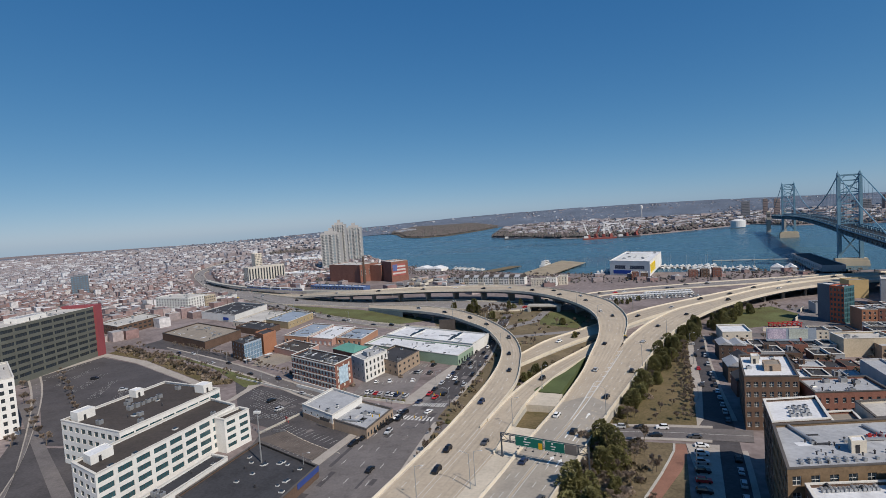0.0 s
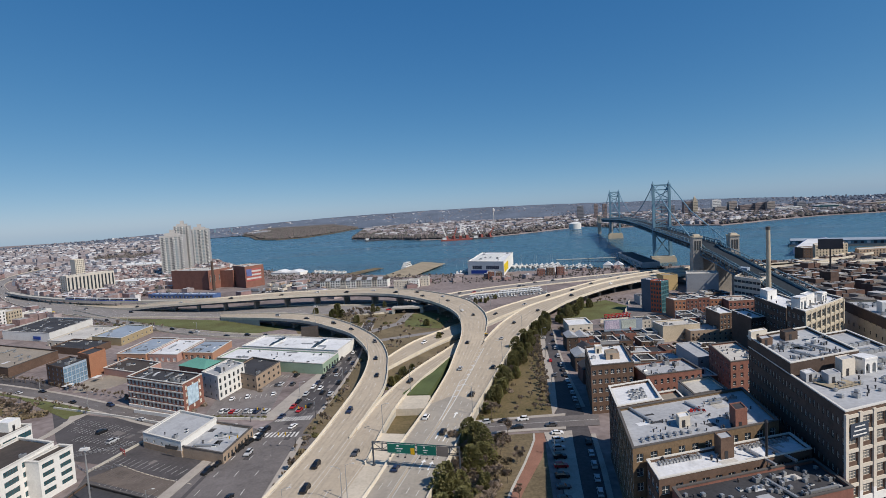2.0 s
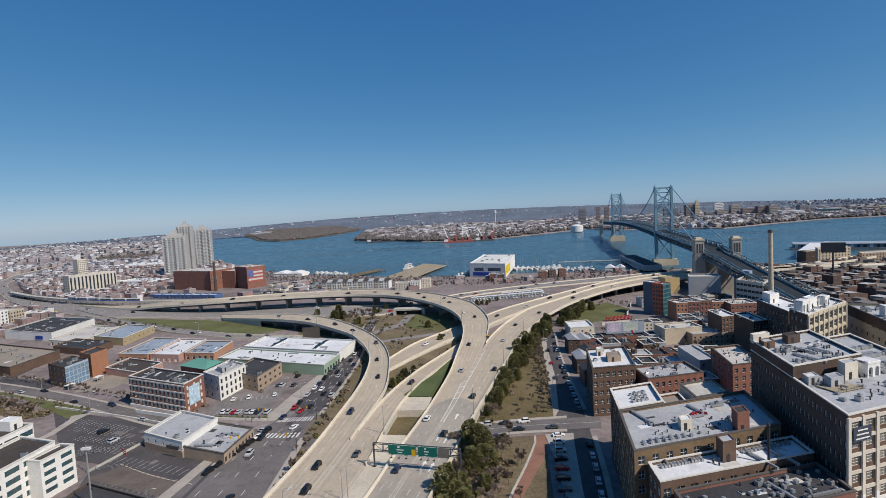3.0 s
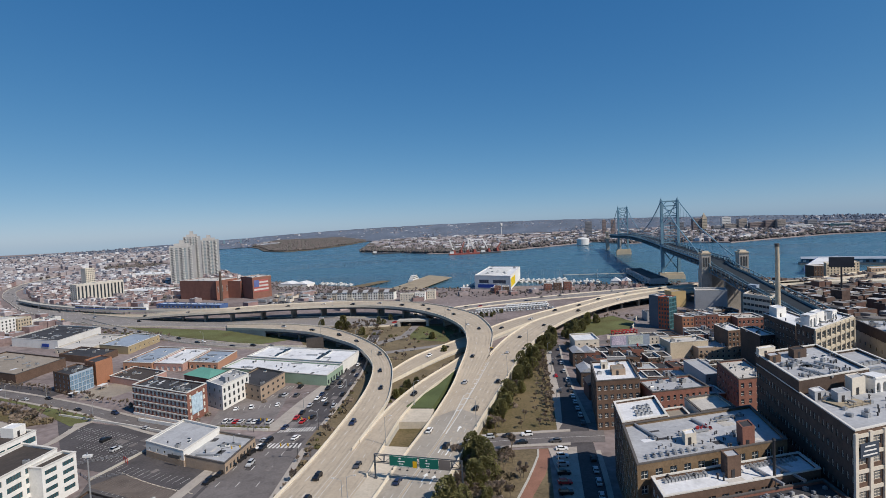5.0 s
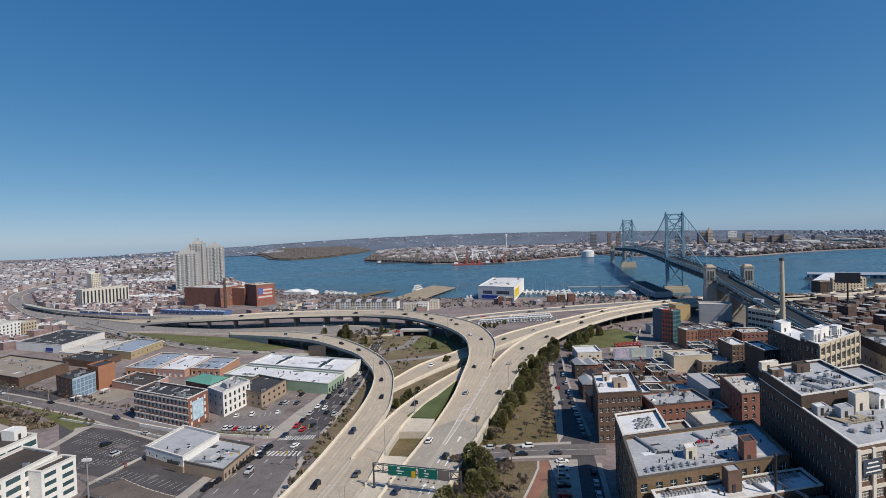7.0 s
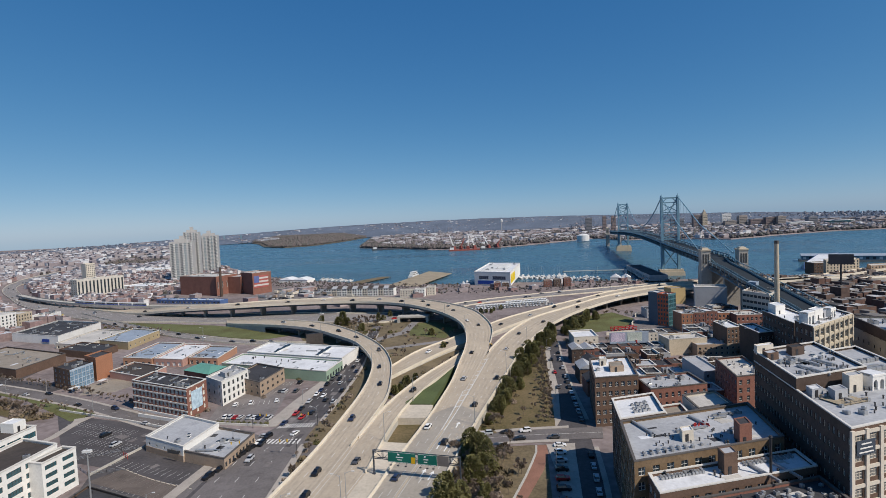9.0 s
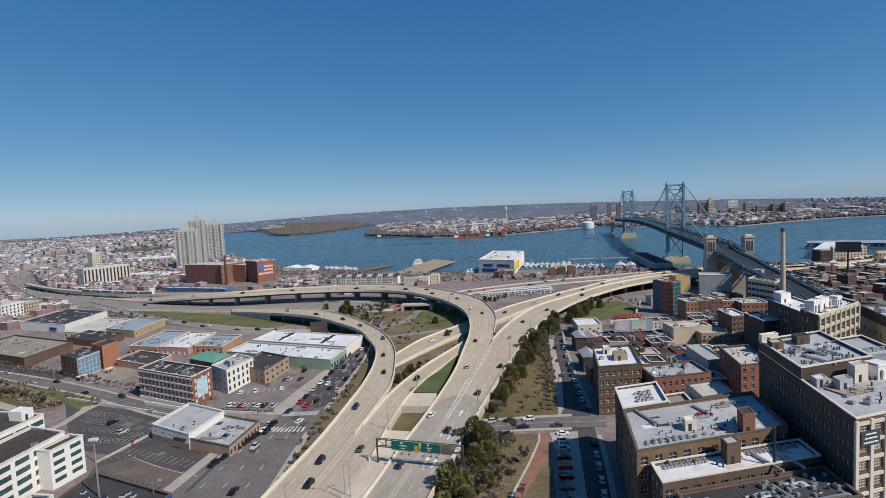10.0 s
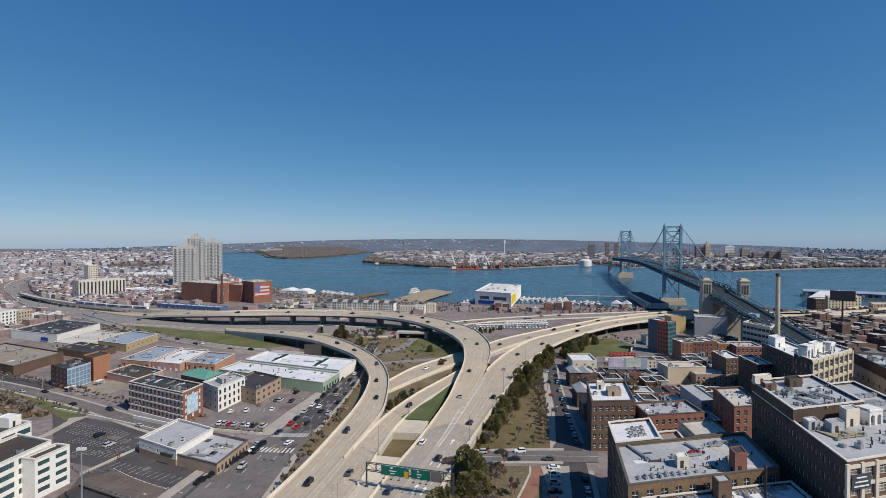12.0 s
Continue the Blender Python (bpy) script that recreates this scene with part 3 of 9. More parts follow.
road("flyover", "three-lane concrete motorway sweeping over on a high curved viaduct",
     [(-42, 92, 7.0), (-26, 150, 7.0), (-20, 174, 7.0), (-12, 202, 7.0), (-5, 228, 7.5), (2, 257, 8.5), (7, 285, 10.0), (12, 315, 11.5), (14, 341, 12.5), (13, 373, 13.5), (5, 406, 14.0), (-12, 442, 14.5), (-39, 475, 15.0), (-77, 499, 15.0), (-118, 508, 15.0), (-164, 510, 15.0), (-221, 511, 14.0), (-290, 535, 9.5), (-345, 563, 4.4), (-436, 617, 3.6)],
     [(-34, 92, 7.0), (-18, 150, 7.0), (-9, 180, 7.0), (1, 213, 7.3), (14, 263, 8.4), (23, 298, 9.8), (27, 315, 10.6), (32, 344, 12.0), (34, 367, 13.0), (32, 397, 13.5), (25, 433, 14.0), (6, 468, 14.5), (-24, 502, 15.0), (-63, 525, 15.0), (-112, 536, 15.0), (-173, 539, 15.0), (-232, 535, 14.0), (-300, 560, 9.5), (-355, 588, 4.4), (-459, 642, 3.6)],
     HIGHWAY, 2.6, [(0, 0.21, "l")], (0, 1), (0.268, 1), (0.24, 0.98, 32), lanes=3)
road("east", "concrete motorway branch towards the riverside on a low viaduct",
     [(-34, 92, 7.0), (-18, 150, 7.0), (-9, 180, 7.0), (1, 213, 7.3), (14, 264, 8.2), (24, 303, 9.2), (36, 339, 9.2), (50, 371, 9.3), (74, 413, 9.5), (105, 443, 10.0), (140, 479, 10.5), (177, 509, 11.0), (212, 524, 12.0), (245, 532, 12.5), (299, 532, 13.0)],
     [(-23, 91, 7.0), (-6, 149, 7.0), (1, 172, 7.0), (11, 206, 7.0), (23, 242, 7.5), (35, 278, 8.0), (50, 320, 8.5), (72, 367, 9.0), (102, 413, 9.7), (130, 444, 10.3), (165, 475, 11.0), (200, 494, 12.0), (232, 505, 12.5), (285, 509, 13.0)],
     HIGHWAY, 1.8, [(0, 0.5, "r"), (0.38, 0.5, "l")], (0.37, 1), (0, 1), (0.5, 1, 26), lanes=3)
road("main", "wide grey motorway at ground level with many lanes",
     [(-985, 1400, 3.3), (-905, 1182, 3.3), (-862, 1075, 3.3), (-834, 1008, 3.3), (-785, 938, 3.3), (-709, 852, 3.3), (-632, 772, 3.3), (-578, 725, 3.3), (-500, 665, 3.3), (-389, 592, 3.3), (-299, 548, 3.3), (-214, 533, 3.3), (-133, 519, 3.3), (-50, 501, 3.3), (36, 552, 3.3), (132, 590, 3.3), (276, 628, 3.3)],
     [(-1040, 1400, 3.3), (-958, 1175, 3.3), (-905, 1082, 3.3), (-870, 1022, 3.3), (-815, 945, 3.3), (-745, 862, 3.3), (-660, 775, 3.3), (-570, 685, 3.3), (-455, 590, 3.3), (-359, 528, 3.3), (-274, 502, 3.3), (-192, 477, 3.3), (-120, 466, 3.3), (-45, 454, 3.3), (34, 528, 3.3), (124, 560, 3.3), (258, 594, 3.3)],
     HIGHWAY_GREY, 0, [], (0, 1), (0, 1), lanes=8)
road("lower", "grey slip road beside the grass bank",
     [(-416, 584, 3.4), (-335, 518, 3.4), (-249, 454, 3.4), (-192, 418, 3.4), (-142, 396, 3.4), (-99, 382, 3.4)],
     [(-396, 555, 3.4), (-319, 492, 3.4), (-238, 433, 3.4), (-185, 402, 3.4), (-138, 382, 3.4), (-95, 367, 3.4)],
     HIGHWAY_GREY, 0, [], (0, 1), (0, 1), lanes=2)
road("cross", "worn asphalt cross street between parking lots",
     [(-312, 325, 3.1), (-243, 294, 3.1), (-198, 272, 3.1), (-144, 242, 3.1), (-99, 221, 3.1), (-66, 208, 3.1), (-35, 196, 3.1)],
     [(-294, 311, 3.1), (-236, 282, 3.1), (-189, 259, 3.1), (-136, 228, 3.1), (-94, 208, 3.1), (-67, 196, 3.1), (-38, 184, 3.1)],
     ASPHALT, lanes=2, edges=False, worn=False)
road("avenue", "broad asphalt avenue with queueing cars",
     [(-100, 103, 3.14), (-92, 163, 3.14), (-85, 205, 3.14), (-76, 222, 3.14), (-71.5, 249, 3.14), (-67, 285, 3.14), (-63, 335, 3.14), (-62, 376, 3.14), (-62, 440, 3.14)],
     [(-62, 100, 3.14), (-61, 160, 3.14), (-60, 209, 3.14), (-56, 253, 3.14), (-53, 307, 3.14), (-54, 364, 3.14), (-54, 440, 3.14)],
     ASPHALT, lanes=4, edges=False, worn=True)
road("lane", "narrow asphalt street shaded by brick lofts",
     [(22, 94, 3.1), (34, 152, 3.1), (40, 183, 3.1), (47, 215, 3.1), (56, 259, 3.1), (64, 313, 3.1), (72, 357, 3.1)],
     [(34, 95, 3.1), (47, 151, 3.1), (53, 182, 3.1), (58, 213, 3.1), (63.5, 258, 3.1), (71, 311, 3.1), (79, 355, 3.1)],
     LOT)
road("block", "short asphalt cross street passing beneath the motorway",
     [(-36, 205, 3.18), (13, 205, 3.18), (33, 206, 3.18), (63, 206, 3.18)],
     [(-36, 194, 3.18), (12, 195, 3.18), (31, 196, 3.18), (60, 195, 3.18)],
     ASPHALT, solid=[(0.5, 0.3, 1.0)], worn=False)
road("west_street", "asphalt street between the white office and the car park",
     [(-470, 330, 3.1), (-330, 240, 3.1), (-232, 160, 3.1), (-190, 118, 3.1)],
     [(-455, 315, 3.1), (-318, 226, 3.1), (-220, 148, 3.1), (-178, 108, 3.1)],
     ASPHALT, lanes=2, edges=False, worn=False)


road("side", "shaded asphalt side street beside the pale stone block",
     [(-302, 206, 3.13), (-271, 186, 3.13), (-223, 156, 3.13), (-176, 127, 3.13)],
     [(-294, 207, 3.13), (-263, 186, 3.13), (-216, 157, 3.13), (-168, 128, 3.13)],
     ASPHALT)


def flat(name, label, pts, z, surface, category, h=0.2, kind="structure"):
    s = Shape()
    s.hexa(pts if sum((b[0] - a[0]) * (b[1] + a[1]) for a, b in zip(pts, pts[1:] + pts[:1])) < 0 else pts[::-1], z - h, z)
    return tagged(part(name, s, surface), label, category, kind=kind)


flat("grass_verge", "dry mown grass strip between motorway hedge and street", [(9, 207), (44, 207), (58, 268), (73, 372), (64, 378), (48, 330), (26, 262)], 3.08, GRASS_DRY, "grass")
flat("grass_park", "small scrubby park beside the motorway wall", [(-14, 110), (24, 110), (37, 192), (3, 192)], 3.07, SCRUB, "grass")
flat("brick_path", "curved red brick footpath through the park", [(5.4, 118), (11.4, 134), (19.1, 153.9), (25.4, 168), (29.4, 178), (32.4, 186), (33.4, 191.5), (37, 191.5), (36, 184), (32, 172), (27, 162), (22, 152), (14, 134), (8, 118)], 3.12, BRICK_PATH, "path")
flat("kerb", "pale stone kerb along the brick footpath", [(4.6, 118), (10.7, 134.3), (18.4, 154.3), (24.7, 168.4), (28.7, 178.3), (31.6, 186), (32.6, 191.5), (33.4, 191.5), (32.4, 186), (29.4, 178), (25.4, 168), (19.1, 153.9), (11.4, 134), (5.4, 118)], 3.22, CONCRETE, "kerb")
flat("pavement", "pale concrete pavement beside the shaded street", [(30, 110), (33, 110), (40, 152), (46, 183), (48, 192), (37, 192), (36, 170)], 3.16, PAVING, "pavement")
flat("pavement", "pale concrete pavement along the grass strip", [(44, 207), (48, 215), (57, 259), (65, 313), (73, 357), (70, 357), (62, 313), (53, 259)], 3.17, PAVING, "pavement")
flat("grass_triangle", "lush green grass triangle between the carriageways", [(-21, 232), (-8, 230), (-2, 256), (4, 288), (-6, 262)], 7.35, GRASS_LUSH, "grass", 3.0)
flat("median", "pale concrete apron between the carriageways", [(-47, 93), (-42, 92), (-26, 150), (-20, 174), (-16, 190), (-26, 192), (-28, 172), (-33, 151)], 6.98, APRON, "median", 3.0)
flat("median", "pale concrete apron beyond the grass-filled opening", [(-22.5, 215), (-9, 214), (-7, 229), (-21, 231)], 7.2, APRON, "median", 3.0)
flat("grass_pit", "sunken patch of dry grass between the carriageways", [(-27, 192), (-15, 190), (-9, 214), (-23, 215)], 4.2, GRASS_DRY, "grass", 1.0)
flat("scrub_ground", "rough grass and scrub inside the ramp loop", [(-94, 352), (-62, 345), (-48, 300), (-30, 262), (-20, 250), (5, 300), (30, 395), (32, 455), (-45, 452), (-100, 462), (-130, 440)], 3.05, SCRUB, "grass")
flat("grass_knoll", "sunlit grass slope under the flyover", [(-28, 395), (0, 380), (10, 420), (-8, 445), (-30, 440)], 3.12, GRASS, "grass")
flat("grass_bank", "long triangular grass bank between motorway lanes", [(-320, 512), (-214, 474), (-150, 440), (-120, 418), (-150, 402), (-230, 446), (-300, 492)], 3.2, GRASS, "grass")
flat("lawn", "green lawn beside the riverside viaduct", [(96, 398), (120, 438), (150, 452), (158, 420), (140, 388), (106, 374)], 3.1, GRASS, "grass")
flat("car_park", "dark asphalt parking lot with white bays", [(-196, 252), (-150, 235), (-128, 224), (-127, 206), (-122, 186), (-150, 196), (-168, 216)], 3.06, LOT, "parking lot")
flat("car_park", "worn asphalt parking lot in front of the low shop", [(-133, 184), (-126, 206), (-122, 203), (-80, 184), (-84, 150), (-125, 160)], 3.08, LOT, "parking lot")
flat("car_park", "asphalt parking lot behind a hedge", [(-112, 232), (-119, 275), (-88, 290), (-81, 225)], 3.06, LOT_PALE, "parking lot")
flat("car_park", "large dark parking lot before the maroon office", [(-352, 238), (-352, 300), (-300, 283), (-205, 236), (-170, 206), (-190, 165), (-226, 162), (-318, 230)], 3.05, LOT, "parking lot")
flat("yard", "dark asphalt yard beside the white office", [(-258, 176), (-212, 128), (-160, 108), (-168, 140), (-190, 163), (-226, 160), (-250, 182)], 3.035, LOT, "yard")
flat("car_park", "parking lot full of white cars beside the viaduct", [(22, 492), (26, 524), (112, 540), (112, 502)], 3.2, LOT_PALE, "parking lot")
flat("car_park", "long waterfront car park of pale asphalt", [(-240, 620), (-85, 585), (-70, 690), (-247, 760)], 3.1, LOT_PALE, "parking lot")
flat("yard", "pale gravel yard behind the brick offices", [(-188, 284), (-176, 309), (-190, 330), (-212, 300), (-205, 280)], 3.06, ROOF_TAN, "yard")
flat("verge", "dry strip beside the flyover wall", [(-59, 165), (-53, 165), (-46, 225), (-43, 270), (-47, 310), (-53, 310), (-55, 260), (-60, 210)], 3.03, SCRUB, "grass")

flat("grass_verge", "grass verge with bare hedge trees along the cross street", [(-296, 309), (-237, 281), (-188, 257), (-176, 250), (-178, 243), (-181, 240), (-230, 275), (-268, 293), (-300, 300)], 3.13, GRASS, "grass")
flat("pavement", "pale concrete footpath between parking lots", [(-177, 222), (-178.5, 238), (-181, 243), (-173, 246), (-174.5, 238), (-173.5, 222), (-177, 205), (-180, 206)], 3.17, PAVING, "pavement")
flat("pavement", "pale concrete pavement beside the avenue", [(-83, 222), (-77, 222), (-72.3, 249), (-67.8, 285), (-64, 330), (-67.5, 330), (-72, 285), (-78, 256)], 3.22, PAVING, "pavement")
flat("pavement", "pale concrete pavement in front of the tan shop", [(-88, 182), (-85.5, 182), (-83, 203), (-86, 205)], 3.22, PAVING, "pavement")
flat("pavement", "pale concrete pavement before the maroon office", [(-352, 236), (-346, 236), (-346, 300), (-300, 284), (-208, 238), (-206, 242), (-298, 290), (-352, 308)], 3.15, PAVING, "pavement")
flat("lawn", "strip of rough grass behind the parking lot", [(-352, 309), (-298, 291), (-206, 243), (-204, 247), (-232, 265), (-296, 301), (-352, 322)], 3.12, GRASS_DRY, "grass")
flat("yard", "dark asphalt yard beside the brown warehouse", [(-345, 330), (-300, 318), (-262, 300), (-228, 288), (-222, 300), (-268, 316), (-275, 362), (-340, 392)], 3.07, LOT, "yard")
flat("yard", "asphalt yard between lawn and apartment block", [(132, 374), (146, 392), (162, 420), (158, 446), (200, 452), (214, 430), (206, 392), (170, 372), (150, 362)], 3.09, LOT_PALE, "yard")
flat("street", "asphalt side street behind the billboard", [(84, 352), (150, 350), (206, 348), (206, 358), (150, 360), (86, 362)], 3.11, ASPHALT, "street")

# ---- suspension bridge ----
T1, T2 = Vector((327.3, 726, 0)), Vector((452, 1260, 0))
AX = (T2 - T1).normalized()
SIDE = Vector((AX.y, -AX.x, 0))
HALF = 10.8


def deck_z(s):
    """Height of the deck, s metres from the near tower (the far tower lies at the span's length)."""
    span = (T2 - T1).length
    if s < 0:
        return 46.5 + s * 0.022
    if s > span:
        return 46.5 - (s - span) * 0.022
    return 46.5 + 5.0 * (1 - (2 * s / span - 1) ** 2)


def bridge_point(s, side, z):
    p = T1 + AX * s + SIDE * side
    return Vector((p.x, p.y, z))


def build_bridge():
    span = (T2 - T1).length
    root = thing("suspension_bridge", Matrix.Translation(T1), "blue-painted steel suspension bridge with braced towers", "bridge")
    back = Matrix.Translation(-T1)

    def bp(name, s, m, label="", parent=None):
        o = part(name, s, m, parent or root, label)
        if parent is None:
            o.matrix_basis = back
        return o
    for base, top, foot in ((0.0, 112.0, 8.0), (span, 116.0, 12.0)):
        leg_at = {}
        for sd in (-HALF, HALF):
            s = Shape()
            for a, b, k in ((foot, 48, 1.0), (48, top, 0.8)):
                p, q = bridge_point(base, sd, 0), bridge_point(base, sd * 0.97, 0)
                s.hexa([(p.x + AX.x * u + SIDE.x * w, p.y + AX.y * u + SIDE.y * w) for u, w in ((-3.2 * k, -2 * k), (-3.2 * k, 2 * k), (3.2 * k, 2 * k), (3.2 * k, -2 * k))][::-1], a, b)
            p = bridge_point(base, sd, 0)
            s.cyl(p.x, p.y, top, top + 2.2, 2.0, 1.2, 8)
            s.cyl(p.x, p.y, top + 2.2, top + 5, 0.5, 0.1, 6)
            bp("tower_leg", s, BRIDGE_BLUE)
        levels = [52, 62, 76, 90, 104, top - 1.5]
        for a, b in zip(levels[:-1], levels[1:]):
            s = Shape()
            if b - a > 9:
                s.bar(bridge_point(base, -HALF, a + 1), bridge_point(base, HALF, b - 1), 0.75)
                s.bar(bridge_point(base, HALF, a + 1), bridge_point(base, -HALF, b - 1), 0.75)
            s.bar(bridge_point(base, -HALF, a), bridge_point(base, HALF, a), 1.0)
            bp("cross_brace", s, BRIDGE_BLUE)
        s = Shape()
        s.bar(bridge_point(base, -HALF, top - 1.5), bridge_point(base, HALF, top - 1.5), 1.4)
        for sd in (-1, 1):
            s.bar(bridge_point(base, sd * HALF, top - 9), bridge_point(base, sd * 4, top - 2), 0.6)
        bp("top_beam", s, BRIDGE_BLUE)
        s = Shape()
        s.bar(bridge_point(base, -HALF, foot + 3), bridge_point(base, HALF, 42), 0.9)
        s.bar(bridge_point(base, HALF, foot + 3), bridge_point(base, -HALF, 42), 0.9)
        bp("lower_brace", s, BRIDGE_DARK)
        s = Shape()
        yaw = math.degrees(math.atan2(SIDE.y, SIDE.x))
        c = bridge_point(base, 0, 0)
        s.obox(c.x, c.y, -3, 36, 15, foot + 1, yaw, taper=0.96)
        s.obox(c.x, c.y, foot - 2, 32, 12, 3, yaw)
        bp("tower_pier", s, BUFF, "tan stone pier")
    s0, s1 = -222.0, span + 230.0
    for sd in (-HALF, HALF):
        c = Shape()
        pts = [bridge_point(s0, sd * 1.35, 47), bridge_point(-110, sd * 1.1, 74), bridge_point(0, sd, 112)]
        pts2 = []
        for i in range(31):
            u = i / 30
            pts2.append(bridge_point(span * u, sd, 112 + 4 * u - (112 - 57) * (1 - (2 * u - 1) ** 2)))
        seq = pts + pts2[1:] + [bridge_point(span + 120, sd * 1.1, 72), bridge_point(s1, sd * 1.2, 46)]
        for a, b in zip(seq, seq[1:]):
            c.bar(a, b, 0.62, n=6)
        bp("main_cable", c, BRIDGE_BLUE)
        h = Shape()
        for i in range(1, 60):
            u = i / 60
            z = 112 + 4 * u - 55 * (1 - (2 * u - 1) ** 2)
            h.bar(bridge_point(span * u, sd, z), bridge_point(span * u, sd, deck_z(span * u)), 0.12, n=3)
        for i in range(1, 14):
            u = i / 14
            h.bar(bridge_point(s0 * (1 - u), sd * (1.35 - 0.35 * u), 47 + 65 * u ** 1.25), bridge_point(s0 * (1 - u), sd * 1.1, deck_z(s0 * (1 - u))), 0.12, n=3)
        tagged(bp("suspender", h, BRIDGE_BLUE), kind="stuff")
        t = Shape()
        step, n = 9.0, int((s1 - s0) / 9.0)
        for i in range(n):
            a, b = s0 + i * step, s0 + (i + 1) * step
            za, zb = deck_z(a), deck_z(b)
            t.bar(bridge_point(a, sd, za + 3.6), bridge_point(b, sd, zb + 3.6), 0.6)
            t.bar(bridge_point(a, sd, za - 6), bridge_point(b, sd, zb - 6), 0.65)
            t.bar(bridge_point(a, sd, za - 6), bridge_point(a, sd, za + 3.6), 0.45)
            t.bar(bridge_point(a, sd, (za - 6) if i % 2 else (za + 3.6)), bridge_point(b, sd, (zb + 3.6) if i % 2 else (zb - 6)), 0.5)
        bp("stiffening_truss", t, BRIDGE_DARK)
    d = Shape()
    line = [s0 + i * (s1 - s0) / 60 for i in range(61)]
    L = [bridge_point(s, -12.6, deck_z(s)) for s in line]
    R = [bridge_point(s, 12.6, deck_z(s)) for s in line]
    strip(d, L, R, 0, 0), strip(d, L, R, -1.5, -1.5), strip(d, L, L, 0, -1.5), strip(d, R, R, 0, -1.5)
    bp("deck", d, BRIDGE_DECK)
    f = Shape()
    L2, R2 = [bridge_point(s, -10.0, deck_z(s)) for s in line], [bridge_point(s, 10.0, deck_z(s)) for s in line]
    strip(f, L2, R2, -5.8, -5.8), strip(f, L2, L2, -1.6, -5.8), strip(f, R2, R2, -1.6, -5.8)
    bp("floor_beam", f, STEEL_DARK)
    for sd in (-12.6, 12.6):
        w = Shape()
        A = [bridge_point(s, sd, deck_z(s)) for s in line]
        strip(w, A, A, 0, 1.3)
        B = [bridge_point(s, sd - 0.4 * (1 if sd > 0 else -1), deck_z(s)) for s in line]
        strip(w, B, B, 0, 1.3), strip(w, A, B, 1.3, 1.3)
        bp("railing", w, BRIDGE_BLUE)
    # anchorages: pairs of stone towers at each end
    for s_, far in ((-240, False), (span + 240, True)):
        for sd in (-16.5, 16.5):
            a = thing("anchorage_tower", Matrix.Translation(bridge_point(s_, sd, Z0)), "pale granite anchorage tower of the bridge", "bridge tower", "bridge anchorage towers")
            m = Shape()
            yaw = math.degrees(math.atan2(SIDE.y, SIDE.x))
            m.obox(0, 0, -3, 9.5, 13, 36, yaw, taper=0.95)
            m.obox(0, 0, 33, 8.0, 11, 15, yaw)
            part("shaft", m, LIMESTONE, a)
            m = Shape()
            m.obox(0, 0, 48, 9.0, 12, 1.4, yaw)
            m.obox(0, 0, 49.4, 6.5, 8.5, 1.6, yaw, taper=0.8)
            part("cornice", m, BUFF, a)
            for k in range(3):
                m = Shape()
                c = Vector((-AX.x, -AX.y, 0)) * 5.58 + SIDE * (k - 1) * 2.2
                m.obox(c.x, c.y, 36, 1.3, 0.3, 9, yaw)
                part("slit_window", m, FRAME_DARK, a)
    # approach viaduct into the city
    A0 = bridge_point(-222, 0, 0)
    ap = thing("approach_viaduct", Matrix(), "long steel and stone approach viaduct of the bridge", "viaduct")
    path = even(curve([(A0.x, A0.y, 41.5), (267, 480, 38.5), (263, 449, 34.8), (258, 417, 30.2), (252.7, 382, 26), (244.7, 344, 22.2), (238, 305, 18), (238, 262, 15), (236, 200, 12), (230, 100, 9), (226, -20, 6)]), 60)
    nrm = []
    for i in range(len(path)):
        q = path[min(i + 1, 60)] - path[max(i - 1, 0)]
        nrm.append(Vector((q.y, -q.x, 0)).normalized())
    for k0, k1, m_, z, nm in ((-11.8, 11.8, BRIDGE_DECK, 0.0, "roadway"),):
        d = Shape()
        L, R = [p + q * k0 for p, q in zip(path, nrm)], [p + q * k1 for p, q in zip(path, nrm)]
        strip(d, L, R, z, z), strip(d, L, R, -1.4, -1.4), strip(d, L, L, 0, -1.4), strip(d, R, R, 0, -1.4)
        part(nm, d, m_, ap)
    for k in (-7.4, -6.4, 6.4, 7.4):
        t = Shape()
        E = [p + q * k for p, q in zip(path, nrm)]
        strip(t, E, [e + q * 0.25 for e, q in zip(E, nrm)], 1.7, 1.7), strip(t, E, E, 0, 1.7)
        part("track_barrier", t, BRIDGE_DARK, ap)
    for k in (-11.8, 11.8):
        t = Shape()
        E = [p + q * k for p, q in zip(path, nrm)]
        for i in range(60):
            a, b = E[i], E[i + 1]
            z = Vector((0, 0, 1))
            t.bar(a + z * 2.6, b + z * 2.6, 0.4)
            t.bar(a - z * 5, b - z * 5, 0.55)
            t.bar(a - z * 5, a + z * 2.6, 0.35)
            t.bar(a - z * (5 if i % 2 else 0), b - z * (0 if i % 2 else 5), 0.35)
        part("side_truss", t, BRIDGE_DARK, ap)
    for k in (-9.5, 9.5):
        t = Shape()
        E0, E1 = [p + q * (k - 1.8) for p, q in zip(path, nrm)], [p + q * (k + 1.8) for p, q in zip(path, nrm)]
        strip(t, E0, E1, 0.06, 0.06)
        part("track_bed", t, BRIDGE_DECK, ap, "dark rail track bed")
        for g in (-0.75, 0.75):
            t = Shape()
            E0, E1 = [p + q * (k + g - 0.08) for p, q in zip(path, nrm)], [p + q * (k + g + 0.08) for p, q in zip(path, nrm)]
            strip(t, E0, E1, 0.2, 0.2), strip(t, E0, E0, 0.05, 0.2), strip(t, E1, E1, 0.05, 0.2)
            part("rail", t, STEEL_DARK, ap)
